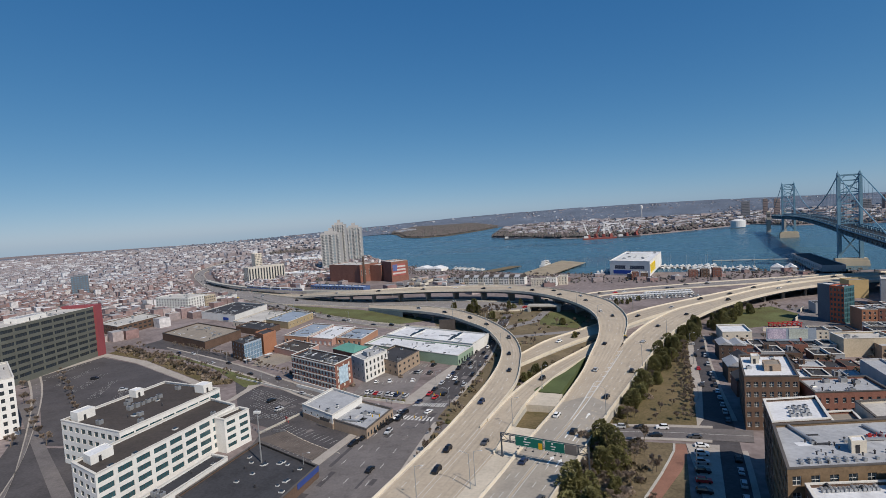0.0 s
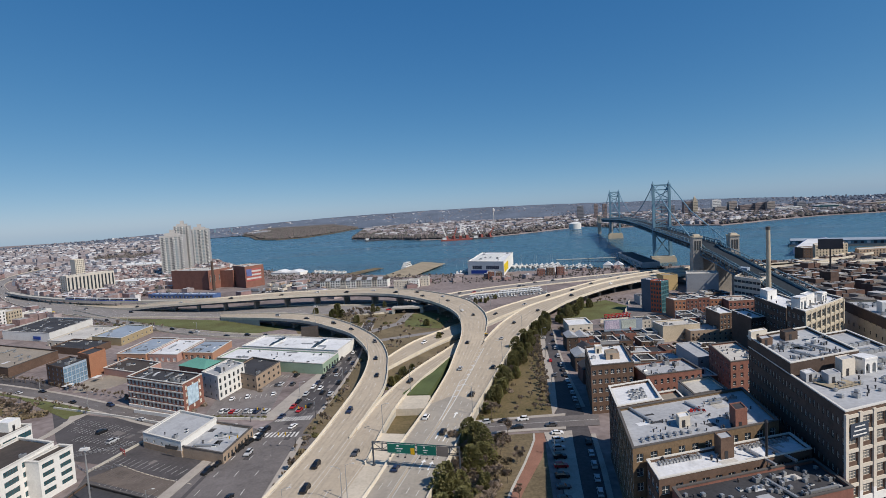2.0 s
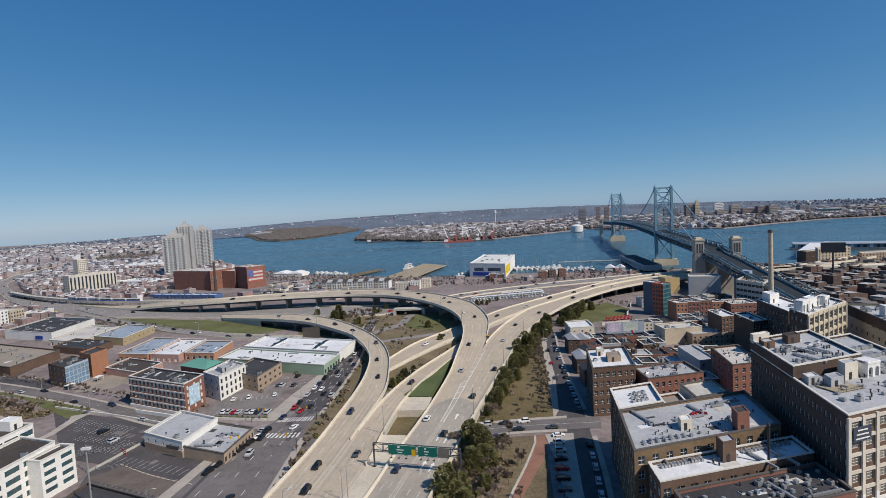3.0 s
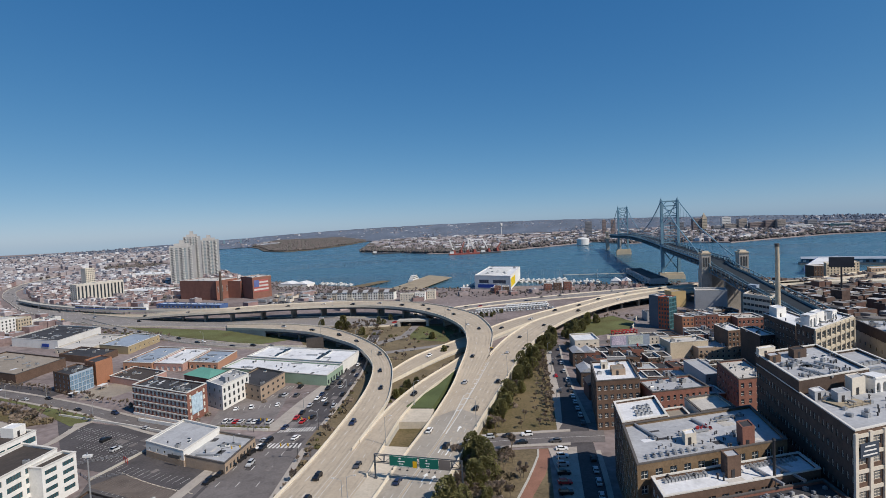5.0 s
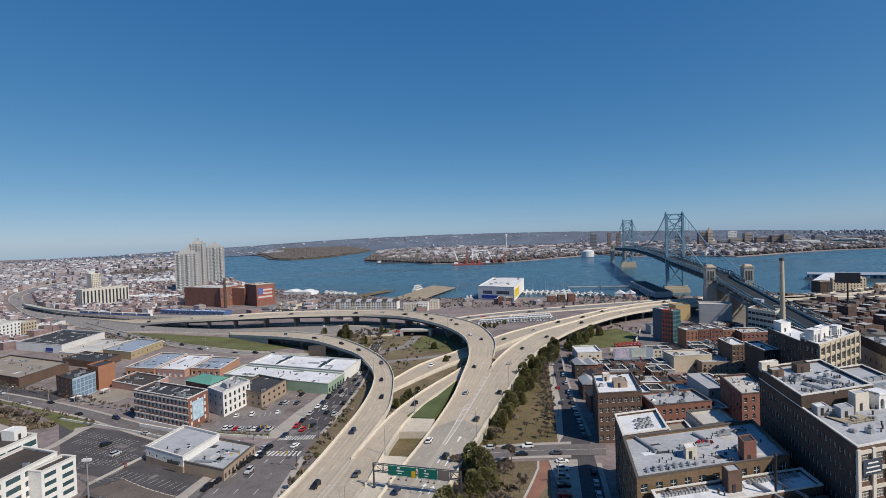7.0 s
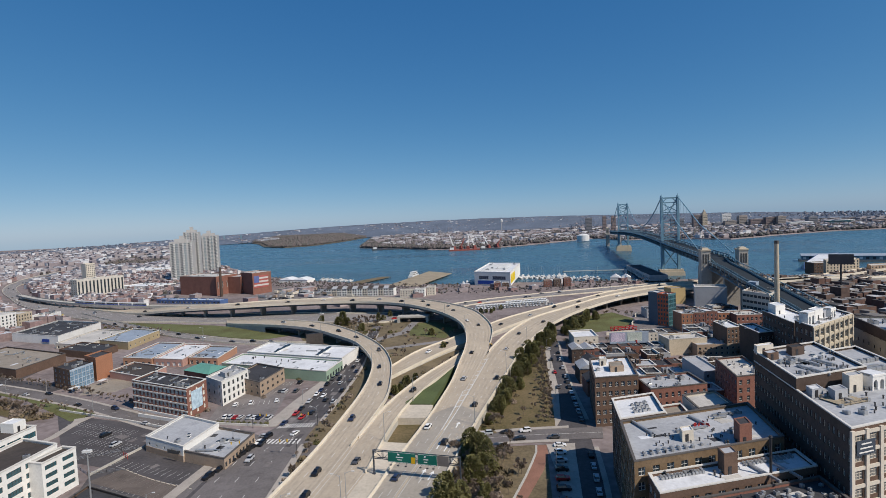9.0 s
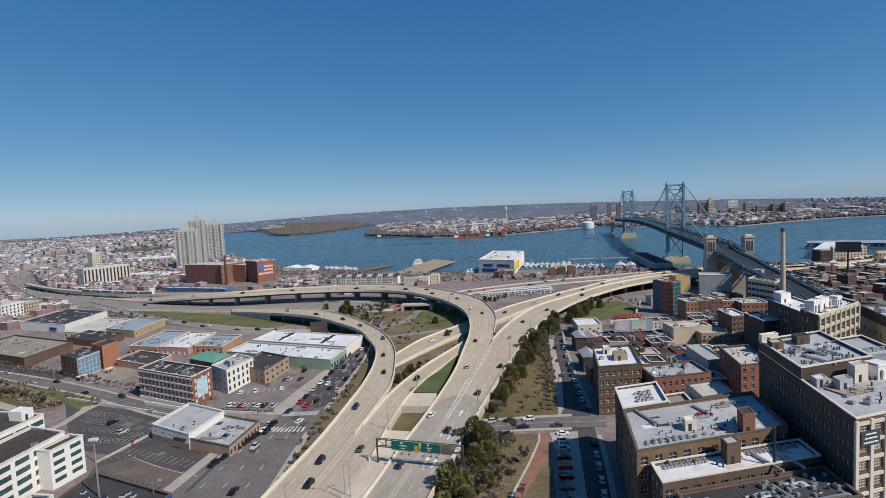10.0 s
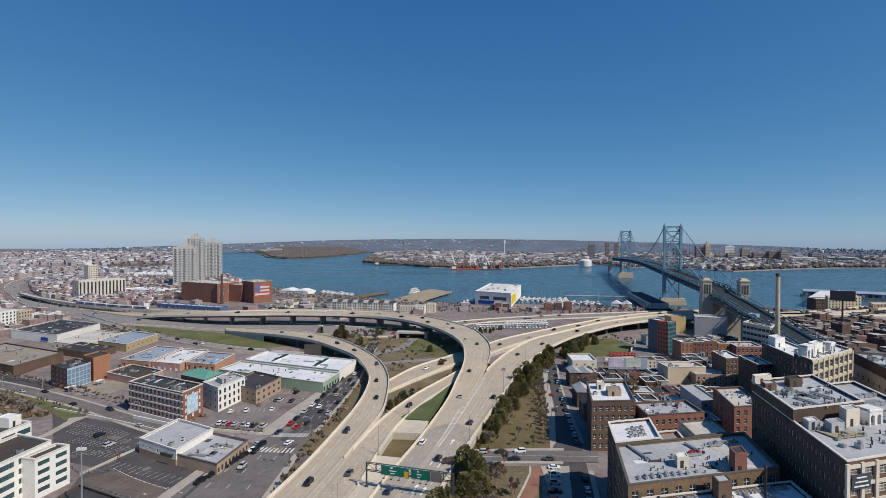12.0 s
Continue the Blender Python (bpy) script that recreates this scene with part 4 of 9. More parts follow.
    for i in range(2, 60, 4):
        t = Shape()
        p, q = path[i], nrm[i]
        yaw = math.degrees(math.atan2(q.y, q.x))
        t.obox(p.x, p.y, Z0 - 0.5, 18, 3, max(1.0, p.z - 5.0 - Z0), yaw)
        part("pier", t, PIER_CONC, ap)


build_bridge()

# ---- buildings ----
WINDOWS = {}
FOOT = []   # plan outlines already taken


def window_mesh(w, h, nx, nz, frame_m, glass_m):
    """A window that faces -y: frame, bars and pane, its foot at the origin."""
    key = (round(w, 2), round(h, 2), nx, nz, frame_m.name, glass_m.name)
    if key not in WINDOWS:
        s, t = Shape(), min(0.10, w * 0.07)
        xs, zs = [-w / 2], [0.0]
        for i in range(nx):
            xs += [-w / 2 + w * i / nx + t * (1.0 if i == 0 else 0.4), -w / 2 + w * (i + 1) / nx - t * (1.0 if i == nx - 1 else 0.4)]
        for j in range(nz):
            zs += [h * j / nz + t * (1.0 if j == 0 else 0.4), h * (j + 1) / nz - t * (1.0 if j == nz - 1 else 0.4)]
        xs.append(w / 2), zs.append(h)
        ids = {}

        def at(i, j, k):
            if (i, j, k) not in ids:
                ids[i, j, k] = len(s.v)
                s.v.append((xs[i], -0.08 * k, zs[j]))
            return ids[i, j, k]
        for i in range(len(xs) - 1):
            for j in range(len(zs) - 1):
                hole = i % 2 == 1 and j % 2 == 1
                k = 0 if hole else 1
                s.f.append((at(i, j, k), at(i + 1, j, k), at(i + 1, j + 1, k), at(i, j + 1, k)))
                s.k.append(1 if hole else 0)
                if hole:
                    for (a, b), (c, d) in (((i, j), (i + 1, j)), ((i + 1, j), (i + 1, j + 1)), ((i + 1, j + 1), (i, j + 1)), ((i, j + 1), (i, j))):
                        s.f.append((at(a, b, 1), at(c, d, 1), at(c, d, 0), at(a, b, 0)))
                        s.k.append(0)
        WINDOWS[key] = s.mesh("window", frame_m, glass_m)
    return WINDOWS[key]


def facade(root, s, O, D, N, length, h, spec, frame_m, glass_m, yaw, far=None):
    """A wall with real openings; each window is a part of its own."""
    q = lambda a, z, dep=0.0: (O.x + D.x * a - N.x * dep, O.y + D.y * a - N.y * dep, z)
    if not spec:
        s.poly([q(0, 0), q(length, 0), q(length, h), q(0, h)])
        return
    cols, floors, ww, wh, sill, base, nx, nz = spec
    fh = (h - base - 1.2) / floors
    wh = min(wh, fh - sill - 0.15)
    cw, dep = length / cols, 0.28
    ww = min(ww, cw - 0.3)
    top = base + fh * floors
    if base > 0:
        s.poly([q(0, 0), q(length, 0), q(length, base), q(0, base)])
    s.poly([q(0, top), q(length, top), q(length, h), q(0, h)])
    me = window_mesh(ww, wh, nx, nz, frame_m, glass_m)
    for j in range(floors):
        za = base + j * fh
        z0, z1 = za + sill, za + sill + wh
        s.poly([q(0, za), q(length, za), q(length, z0), q(0, z0)])
        s.poly([q(0, z1), q(length, z1), q(length, za + fh), q(0, za + fh)])
        x = 0.0
        for i in range(cols):
            a, b = i * cw + (cw - ww) / 2, i * cw + (cw + ww) / 2
            s.poly([q(x, z0), q(a, z0), q(a, z1), q(x, z1)])
            x = b
            s.poly([q(a, z0), q(a, z0, dep), q(a, z1, dep), q(a, z1)])
            s.poly([q(b, z0), q(b, z0, dep), q(b, z1, dep), q(b, z1)])
            s.poly([q(a, z0), q(b, z0), q(b, z0, dep), q(a, z0, dep)])
            s.poly([q(a, z1), q(b, z1), q(b, z1, dep), q(a, z1, dep)])
            m = Matrix.Translation(q((a + b) / 2, z0, dep)) @ Matrix.Rotation(radians(yaw), 4, "Z")
            if far is not None:
                k = len(far.v)
                far.v += [tuple(m @ p.co) for p in me.vertices]
                far.f += [tuple(k + j for j in p.vertices) for p in me.polygons]
                far.k += [p.material_index for p in me.polygons]
                continue
            w = new("window", me)
            w.parent = root
            w.matrix_basis = m
        s.poly([q(x, z0), q(length, z0), q(length, z1), q(x, z1)])


def bld(name, label, category, x, y, yu, yv, w, d, h, wall, roof, F=None, L=None, B=None, R=None, cap=None, par=0.8, fm=None, gm=None, group="", z=None, face=None, join=330):
    """A flat-roofed building from its near corner, two plan directions, two lengths and its height."""
    z = Z0 if z is None else z
    root = thing(name, Matrix.Translation((x, y, z)), label, category, group)
    u = Vector((math.cos(radians(yu)), math.sin(radians(yu)), 0))
    v = Vector((math.cos(radians(yv)), math.sin(radians(yv)), 0))
    root_u, root_v = u, v
    fm, gm = fm or FRAME_WHITE, gm or GLASS
    c = [Vector((0, 0, 0)), u * w, u * w + v * d, v * d]
    FOOT.append([(x + p.x, y + p.y) for p in c])
    s, front = Shape(), None
    nu, nv = Vector((u.y, -u.x, 0)), Vector((-v.y, v.x, 0))
    if face:
        front = Shape()
    far = Shape() if math.hypot(x, y) > join else None   # windows too small to tell apart stay joined
    facade(root, front or s, c[0], u, nu, w, h, F, fm, gm, yu, far)
    facade(root, s, c[0], v, nv, d, h, L, fm, gm, yv + 180, far)
    facade(root, s, c[1], v, -nv, d, h, R, fm, gm, yv, far)
    facade(root, s, c[3], u, -nu, w, h, B, fm, gm, yu + 180, far)
    t = 0.35
    ins = [c[0] + u * t + v * t, c[1] - u * t + v * t, c[2] - u * t - v * t, c[3] + u * t - v * t]
    for i in range(4):
        a, b, e, f = c[i], c[(i + 1) % 4], ins[(i + 1) % 4], ins[i]
        s.poly([(f.x, f.y, h - par), (e.x, e.y, h - par), (e.x, e.y, h), (f.x, f.y, h)])
        s.poly([(a.x, a.y, h), (b.x, b.y, h), (e.x, e.y, h), (f.x, f.y, h)])
    s.poly([(p.x, p.y, 0) for p in c])
    if far and far.f:
        tagged(part("glazing", far, (fm, gm), root), kind="stuff")
    part("wall", s, wall, root)
    if front:
        part("wall", front, face, root)
    r = Shape()
    r.hexa([(p.x, p.y) for p in ins], h - par - 0.3, h - par)
    part("roof", r, roof, root)
    if cap:
        k = Shape()
        o2 = [c[0] - u * 0.12 - v * 0.12, c[1] + u * 0.12 - v * 0.12, c[2] + u * 0.12 + v * 0.12, c[3] - u * 0.12 + v * 0.12]
        i2 = [p + (q - p) * 0.35 / max(1, (q - p).length) for p, q in zip(ins, (ins[2], ins[3], ins[0], ins[1]))]
        for i in range(4):
            j = (i + 1) % 4
            a, b, e, f = o2[i], o2[j], i2[j], i2[i]
            k.poly([(a.x, a.y, h + 0.22), (b.x, b.y, h + 0.22), (e.x, e.y, h + 0.22), (f.x, f.y, h + 0.22)])
            k.poly([(a.x, a.y, h - 0.1), (b.x, b.y, h - 0.1), (b.x, b.y, h + 0.22), (a.x, a.y, h + 0.22)])
            k.poly([(f.x, f.y, h - 0.1), (e.x, e.y, h - 0.1), (e.x, e.y, h + 0.22), (f.x, f.y, h + 0.22)])
        part("coping", k, cap, root)
    return root, (Vector((x, y, z)), u, v, w, d, h - par)


# rooftop equipment, built once and copied
rng = random.Random(7)


def proto_unit():
    s = Shape()
    s.box(-1.0, -0.8, 0.0, 1.0, 0.8, 1.5)
    a = solid("rooftop_unit", s, METAL, pose(0, 0, -60), "grey metal air-conditioning unit on a flat roof", "rooftop unit", "rooftop equipment")
    s = Shape()
    s.cyl(0, 0, 1.49, 1.68, 0.62, 0.56, 12)
    part("fan_cowl", s, METAL_DARK, a)
    return a


def proto_vent():
    s = Shape()
    s.cyl(0, 0, 0, 1.0, 0.22, 0.22, 8), s.cyl(0, 0, 0.98, 1.25, 0.42, 0.2, 8)
    return solid("roof_vent", s, METAL_DARK, pose(4, 0, -60), "small dark metal vent pipe with a cap on a flat roof", "roof vent", "rooftop equipment")


def proto_hatch():
    s = Shape()
    s.box(-0.9, -0.7, 0, 0.9, 0.7, 0.45)
    a = solid("roof_hatch", s, UNIT_WHITE, pose(8, 0, -60), "low box skylight with a pale curb on a flat roof", "skylight", "rooftop equipment")
    s = Shape()
    s.hexa([(-0.8, -0.6), (0.8, -0.6), (0.8, 0.6), (-0.8, 0.6)], 0.45, 0.75, [(-0.5, -0.35), (0.5, -0.35), (0.5, 0.35), (-0.5, 0.35)])
    part("dome", s, GLASS, a)
    return a


def dress(root, info, n, dark=ROOF_DARK):
    """Roof repairs and long ducts: low membrane patches as parts, ducts as things."""
    o, u, v, w, d, z = info
    yaw = math.degrees(math.atan2(u.y, u.x))
    for k in range(n):
        p = u * w * rng.uniform(0.12, 0.85) + v * d * rng.uniform(0.12, 0.85)
        s = Shape()
        if k % 3 == 0:
            L = rng.uniform(4, min(12, w * 0.5))
            s.box(-L / 2, -0.3, 0.25, L / 2, 0.3, 0.8)
            for e in (-L / 2 + 0.3, L / 2 - 0.3):
                s.box(e - 0.08, -0.25, 0, e + 0.08, 0.25, 0.26)
            solid("roof_duct", s, METAL, pose(o.x + p.x, o.y + p.y, o.z + z, 0, 0, yaw + rng.choice((0, 90))), "long grey metal duct across a flat roof", "duct", "rooftop equipment")
        else:
            a, b = rng.uniform(1.5, 5), rng.uniform(0.8, 3.0)
            s.obox(p.x, p.y, z - 0.1, a, b, 0.1 + 0.02 * (k % 3) + 0.015, yaw)
            part("roof_patch", s, rng.choice((dark, ROOF_GREY, ROOF_PALE, ROOF_WHITE)), root)


def proto_condenser():
    s = Shape()
    s.box(-0.55, -0.5, 0.12, 0.55, 0.5, 1.05), s.cyl(0, 0, 1.04, 1.14, 0.42, 0.40, 10)
    for a in (-0.45, 0.35):
        s.box(a, -0.5, 0, a + 0.1, 0.5, 0.13)
    return solid("condenser", s, METAL, pose(12, 0, -60), "small grey condenser unit on a flat roof", "rooftop unit", "rooftop equipment")


UNITS = [proto_unit(), proto_vent(), proto_hatch(), proto_condenser()]


def clutter(info, n, kinds=(0, 1, 2), f=(0.08, 0.92, 0.08, 0.92), size=1.0, rows=0):
    """Scatter (or line up) rooftop equipment."""
    o, u, v, w, d, z = info
    for i in range(n):
        a = rng.uniform(f[0], f[1])
        b = rng.uniform(f[2], f[3])
        if rows:
            a = f[0] + (f[1] - f[0]) * ((i // rows) + 0.5) / max(1, -(-n // rows))
            b = f[2] + (f[3] - f[2]) * ((i % rows) + 0.5) / rows
        p = o + u * w * a + v * d * b
        yaw = math.degrees(math.atan2(u.y, u.x)) + rng.choice((0, 90))
        k = size * rng.uniform(0.8, 1.2)
        c = copy_thing(rng.choice([UNITS[j] for j in kinds]), pose(p.x, p.y, o.z + z - 0.01, 0, 0, yaw))
        c.scale = (k, k, k)


def penthouse(info, a, b, w, d, h, wall, roof, label="small rooftop stair house with a metal door"):
    """A stair or lift house that stands on a roof."""
    o, u, v, W, D, z = info
    p = o + u * W * a + v * D * b
    yu, yv = math.degrees(math.atan2(u.y, u.x)), math.degrees(math.atan2(v.y, v.x))
    root, inf = bld("stair_house", label, "rooftop structure", p.x, p.y, yu, yv, w, d, h, wall, roof, z=o.z + z, par=0.25)
    FOOT.pop()
    s = Shape()
    q = u * (w * 0.4) + Vector((u.y, -u.x, 0)) * 0.05
    s.obox(q.x, q.y, 0.0, 0.95, 0.1, 2.05, yu)
    part("door", s, METAL_DARK, root)
    return inf


def arch_house(info, a, b, w, d, h, yaw):
    """A white rooftop frame with two arched openings through its front."""
    o, u, v, W, D, z = info
    p = o + u * W * a + v * D * b
    root = thing("rooftop_arcade", pose(p.x, p.y, o.z + z, 0, 0, yaw), "white rooftop arcade with two arched openings", "rooftop structure", "rooftop arcades")
    for sd in (0.0, d - 0.5):
        s = Shape()
        bay = w / 2
        for q in range(2):
            x0 = q * bay
            s.box(x0, sd, 0, x0 + bay * 0.2, sd + 0.5, h), s.box(x0 + bay * 0.8, sd, 0, x0 + bay, sd + 0.5, h)
            r, cx, zc = bay * 0.3, x0 + bay / 2, h * 0.55
            pts = [(cx - r * math.cos(math.pi * t / 8), zc + r * math.sin(math.pi * t / 8)) for t in range(9)]
            for (xa, za), (xb, zb) in zip(pts, pts[1:]):
                for yy in (sd, sd + 0.5):
                    s.poly([(xa, yy, za), (xb, yy, zb), (xb, yy, h), (xa, yy, h)])
                s.poly([(xa, sd, za), (xb, sd, zb), (xb, sd + 0.5, zb), (xa, sd + 0.5, za)])
        s.box(0, sd - 0.15, h, w, sd + 0.65, h + 0.5)
        part("arched_front", s, STUCCO_WHITE, root)
    for x in (0.0, w - 0.5):
        s = Shape()
        s.box(x, 0.5, 0, x + 0.5, d - 0.5, h)
        part("side_wall", s, STUCCO_WHITE, root)
    s = Shape()
    s.box(0.1, 0.1, h + 0.5, w - 0.1, d - 0.1, h + 0.7)
    part("roof", s, ROOF_WHITE, root)


# west side, in front of the motorway
r1_, i1 = bld("shop", "low white-painted retail building with a tan base", "shop", -102, 191, 80, 151, 23, 24, 6.2, STUCCO_WHITE, ROOF_GREY, L=(5, 1, 1.0, 1.0, 2.9, 0.2, 1, 1), fm=FRAME_DARK, cap=COPING)
r_, i2 = bld("shop", "low retail building with tan brick walls and grey roof", "shop", -83, 183, 83, 156, 23, 22, 4.3, BRICK_TAN, ROOF_GREY, F=(9, 1, 1.4, 1.9, 0.7, 0.0, 1, 1), fm=FRAME_DARK, cap=COPING_DARK)
for e_, n_, ln_, yw_ in ((i1[2], Vector((-i1[2].y, i1[2].x, 0)), 24, 151), (i1[1], Vector((i1[1].y, -i1[1].x, 0)), 23, 80)):
    s = Shape()
    c = e_ * (ln_ / 2) + n_ * 0.06
    s.obox(c.x, c.y, 0, ln_ - 0.1, 0.2, 2.5, yw_)
    part("brick_base", s, BRICK_TAN, r1_, "tan brick lower wall")
clutter(i1, 5), clutter(i2, 7), dress(r_, i2, 6)
s = Shape()
s.obox(-1.6, 1.0, 3.4, 6.4, 0.25, 1.3, 156 + 180)
tagged(part("shop_sign", s, FRAME_DARK, None, at=Matrix.Translation((-104.5, 190.6, Z0))), "dark rectangular shop sign with pale bars", "sign")
_, i = bld("office_building", "four-storey red brick office with white stone bands", "office building", -122, 235, 80, 153, 15, 41, 14.9, BRICK_RED, ROOF_DARK,
           F=(3, 4, 1.5, 2.1, 1.0, 0.5, 1, 2), L=(14, 4, 1.9, 2.2, 0.9, 0.5, 1, 2), cap=COPING, gm=mat("blind_covered_glass", (0.58, 0.54, 0.46), 0.5, 0.35, 0.9, 0.0, spec=0.3))
clutter(i, 14), dress(_, i, 8, ROOF_GREY)
v_ = i[2]
for zz in (3.65, 6.95, 10.25, 13.55):
    s = Shape()
    nv = Vector((-v_.y, v_.x, 0))
    c = v_ * 20.5 + nv * 0.12
    s.obox(c.x, c.y, zz, 41, 0.3, 0.62, 153)
    part("stone_band", s, COPING, _)
s = Shape()
c = v_ * 20.5 + nv * 0.2
s.obox(c.x, c.y, 0, 41, 0.4, 1.2, 153)
part("stone_base", s, STUCCO_WHITE, _)
u_ = i[1]
s = Shape()
c = u_ * 7 + Vector((u_.y, -u_.x, 0)) * 0.1
s.obox(c.x, c.y, 3.5, 8, 0.2, 9.0, 80)
part("mural", s, mat("pale_blue_mural", (0.42, 0.52, 0.58), 0.8, 0.35, 0.25, 0.0, tone=(0.5, 0.7, 0.9)), _, "faded pale blue painted mural")
_, i = bld("office_building", "white three-storey building with dark tall windows", "office building", -113, 252, 76, 141, 22, 16, 12.4, STUCCO_WHITE, ROOF_GREY,
           F=(6, 3, 1.6, 2.3, 0.9, 0.3, 1, 2), L=(3, 3, 1.0, 1.6, 1.0, 0.3, 1, 2), cap=COPING, fm=FRAME_DARK, face=STUCCO_WHITE)
clutter(i, 6), penthouse(i, 0.3, 0.3, 6, 5, 2.6, STUCCO_GREY, ROOF_GREY)
_, i = bld("brick_workshop", "two-storey tan brick building with a black roof", "commercial building", -98, 263, 79, 147, 26, 24, 8.1, BRICK_TAN, ROOF_DARK,
           F=(5, 2, 2.0, 1.4, 1.3, 0.2, 2, 1), L=(5, 2, 1.4, 1.2, 1.3, 0.2, 1, 1), cap=COPING_DARK, fm=FRAME_DARK)
clutter(i, 5)
_, i = bld("warehouse", "long white-roofed warehouse with pale green end wall", "warehouse", -68, 284, 78, 158, 23, 77, 6.2, GREEN_WALL, ROOF_WHITE, F=(6, 1, 2.2, 2.4, 0.8, 0.1, 2, 1), cap=COPING, fm=FRAME_DARK)
clutter(i, 14, (1, 2)), dress(_, i, 9)
_, i = bld("warehouse", "white-roofed warehouse with rows of skylights", "warehouse", -64, 309, 78, 158, 28, 74, 6.8, STUCCO_WHITE, ROOF_WHITE, cap=COPING)
clutter(i, 26, (2,), (0.15, 0.85, 0.05, 0.95), 1.8, 2), dress(_, i, 14)
_, i = bld("hall", "brick hall below a green hipped roof", "hall", -132, 279, 77, 150, 15, 22, 9.0, BRICK_RED, ROOF_DARK, L=(5, 2, 1.2, 1.8, 1.0, 0.3, 1, 2))
o, u, v, w, d, z = i
s = Shape()
p = [o * 0 + u * a * w + v * b * d for a, b in ((-0.03, -0.03), (1.03, -0.03), (1.03, 1.03), (-0.03, 1.03))]
q = [o * 0 + u * 0.5 * w + v * b * d for b in (0.25, 0.75)]
H0, H1 = 9.05, 11.2
s.poly([(*p[0].xy, H0), (*p[1].xy, H0), (*q[0].xy, H1)]), s.poly([(*p[2].xy, H0), (*p[3].xy, H0), (*q[1].xy, H1)])
s.poly([(*p[1].xy, H0), (*p[2].xy, H0), (*q[1].xy, H1), (*q[0].xy, H1)]), s.poly([(*p[3].xy, H0), (*p[0].xy, H0), (*q[0].xy, H1), (*q[1].xy, H1)])
s.poly([(*k.xy, H0) for k in p])
part("hipped_roof", s, ROOF_GREEN, _, "green metal hipped roof")
for a, (x, y, ww, dd_, wl, rf, lab) in enumerate(((-196, 336, 44, 24, SALMON, ROOF_BLUE, "salmon-walled workshop with a blue-grey roof"),
                                                 (-173, 331, 42, 23, PINK_WALL, ROOF_WHITE, "pink-walled workshop with a white roof"),
                                                 (-150, 331, 32, 23, SALMON, ROOF_BLUE, "orange-walled workshop with a blue roof"))):
    _, i = bld("workshop", lab, "workshop", x, y, 90, 164, ww, dd_, 5.4 - 0.3 * a, wl, rf, L=(5, 1, 2.4, 2.6, 0.3, 0.0, 1, 3), fm=FRAME_WHITE, gm=UNIT_WHITE if a == 1 else GLASS, cap=COPING)
    clutter(i, 6), dress(_, i, 6)
_, i = bld("workshop", "yellow brick workshop with a pale roof", "workshop", -244, 389, 90, 156, 44, 34, 6.0, mat("yellow_brick", (0.37, 0.295, 0.18), 0.9, 0.15, 0.5, 0.1), ROOF_BLUE, F=(7, 1, 1.4, 1.6, 1.6, 0.2, 1, 1), cap=COPING)
clutter(i, 5)
_, i = bld("warehouse", "cream low warehouse with a tan roof", "warehouse", -279, 392, 93, 158, 55, 36, 4.4, STUCCO_CREAM, ROOF_PALE, L=(5, 1, 2.5, 2.4, 0.2, 0.0, 1, 2), cap=COPING)
clutter(i, 6)
_, i = bld("warehouse", "large white warehouse with a black roof", "warehouse", -321, 420, 94, 158, 60, 62, 7.2, STUCCO_WHITE, ROOF_DARK, cap=COPING)
clutter(i, 16), dress(_, i, 10, ROOF_GREY)
s = Shape()
s.obox(-14.5, 5.4, 1.6, 9, 0.3, 2.6, 158)
part("wall_sign", s, SIGN_BLUE, _, "blue sign panel")
_, i = bld("apartment_building", "white five-storey apartment block with square windows", "apartment building", -423, 476, 90, 167, 26, 58, 17.3, STUCCO_WHITE, ROOF_PALE,
           F=(6, 5, 1.8, 1.9, 0.8, 0.3, 2, 1), L=(12, 5, 2.2, 1.9, 0.8, 0.3, 2, 1), fm=FRAME_DARK)
clutter(i, 8)
_, i = bld("apartment_building", "buff brick four-storey apartment block", "apartment building", -423, 504.5, 90, 167, 17, 40, 15.0, BUFF, ROOF_PALE, F=(5, 4, 1.6, 1.8, 1.0, 0.3, 1, 2), L=(8, 4, 1.6, 1.8, 1.0, 0.3, 1, 2), fm=FRAME_DARK)
clutter(i, 8)
_, i = bld("warehouse", "wide brown brick warehouse with a gravel roof", "warehouse", -272, 319, 88, 155, 41, 76, 6.2, BRICK_BROWN, ROOF_TAN, cap=COPING_DARK)
clutter(i, 10), dress(_, i, 9)
_, i = bld("workshop", "dark-roofed brick workshop with clutter", "workshop", -250, 362, 90, 156, 24, 44, 5.0, BRICK_BROWN, ROOF_DARK)
clutter(i, 8)
_, i = bld("studio_building", "four-storey brick building with a blue glass front", "office building", -215, 288, 84, 149, 17, 20, 12.5, BRICK_BROWN, ROOF_DARK,
           F=(6, 4, 2.5, 2.6, 0.2, 0.2, 2, 2), L=(4, 4, 1.6, 1.7, 0.9, 0.3, 1, 1), gm=GLASS_BLUE, fm=METAL, face=mat("pale_blue_panels", (0.34, 0.42, 0.50), 0.4, 0.2, 0.3, 0.0))
clutter(i, 4)
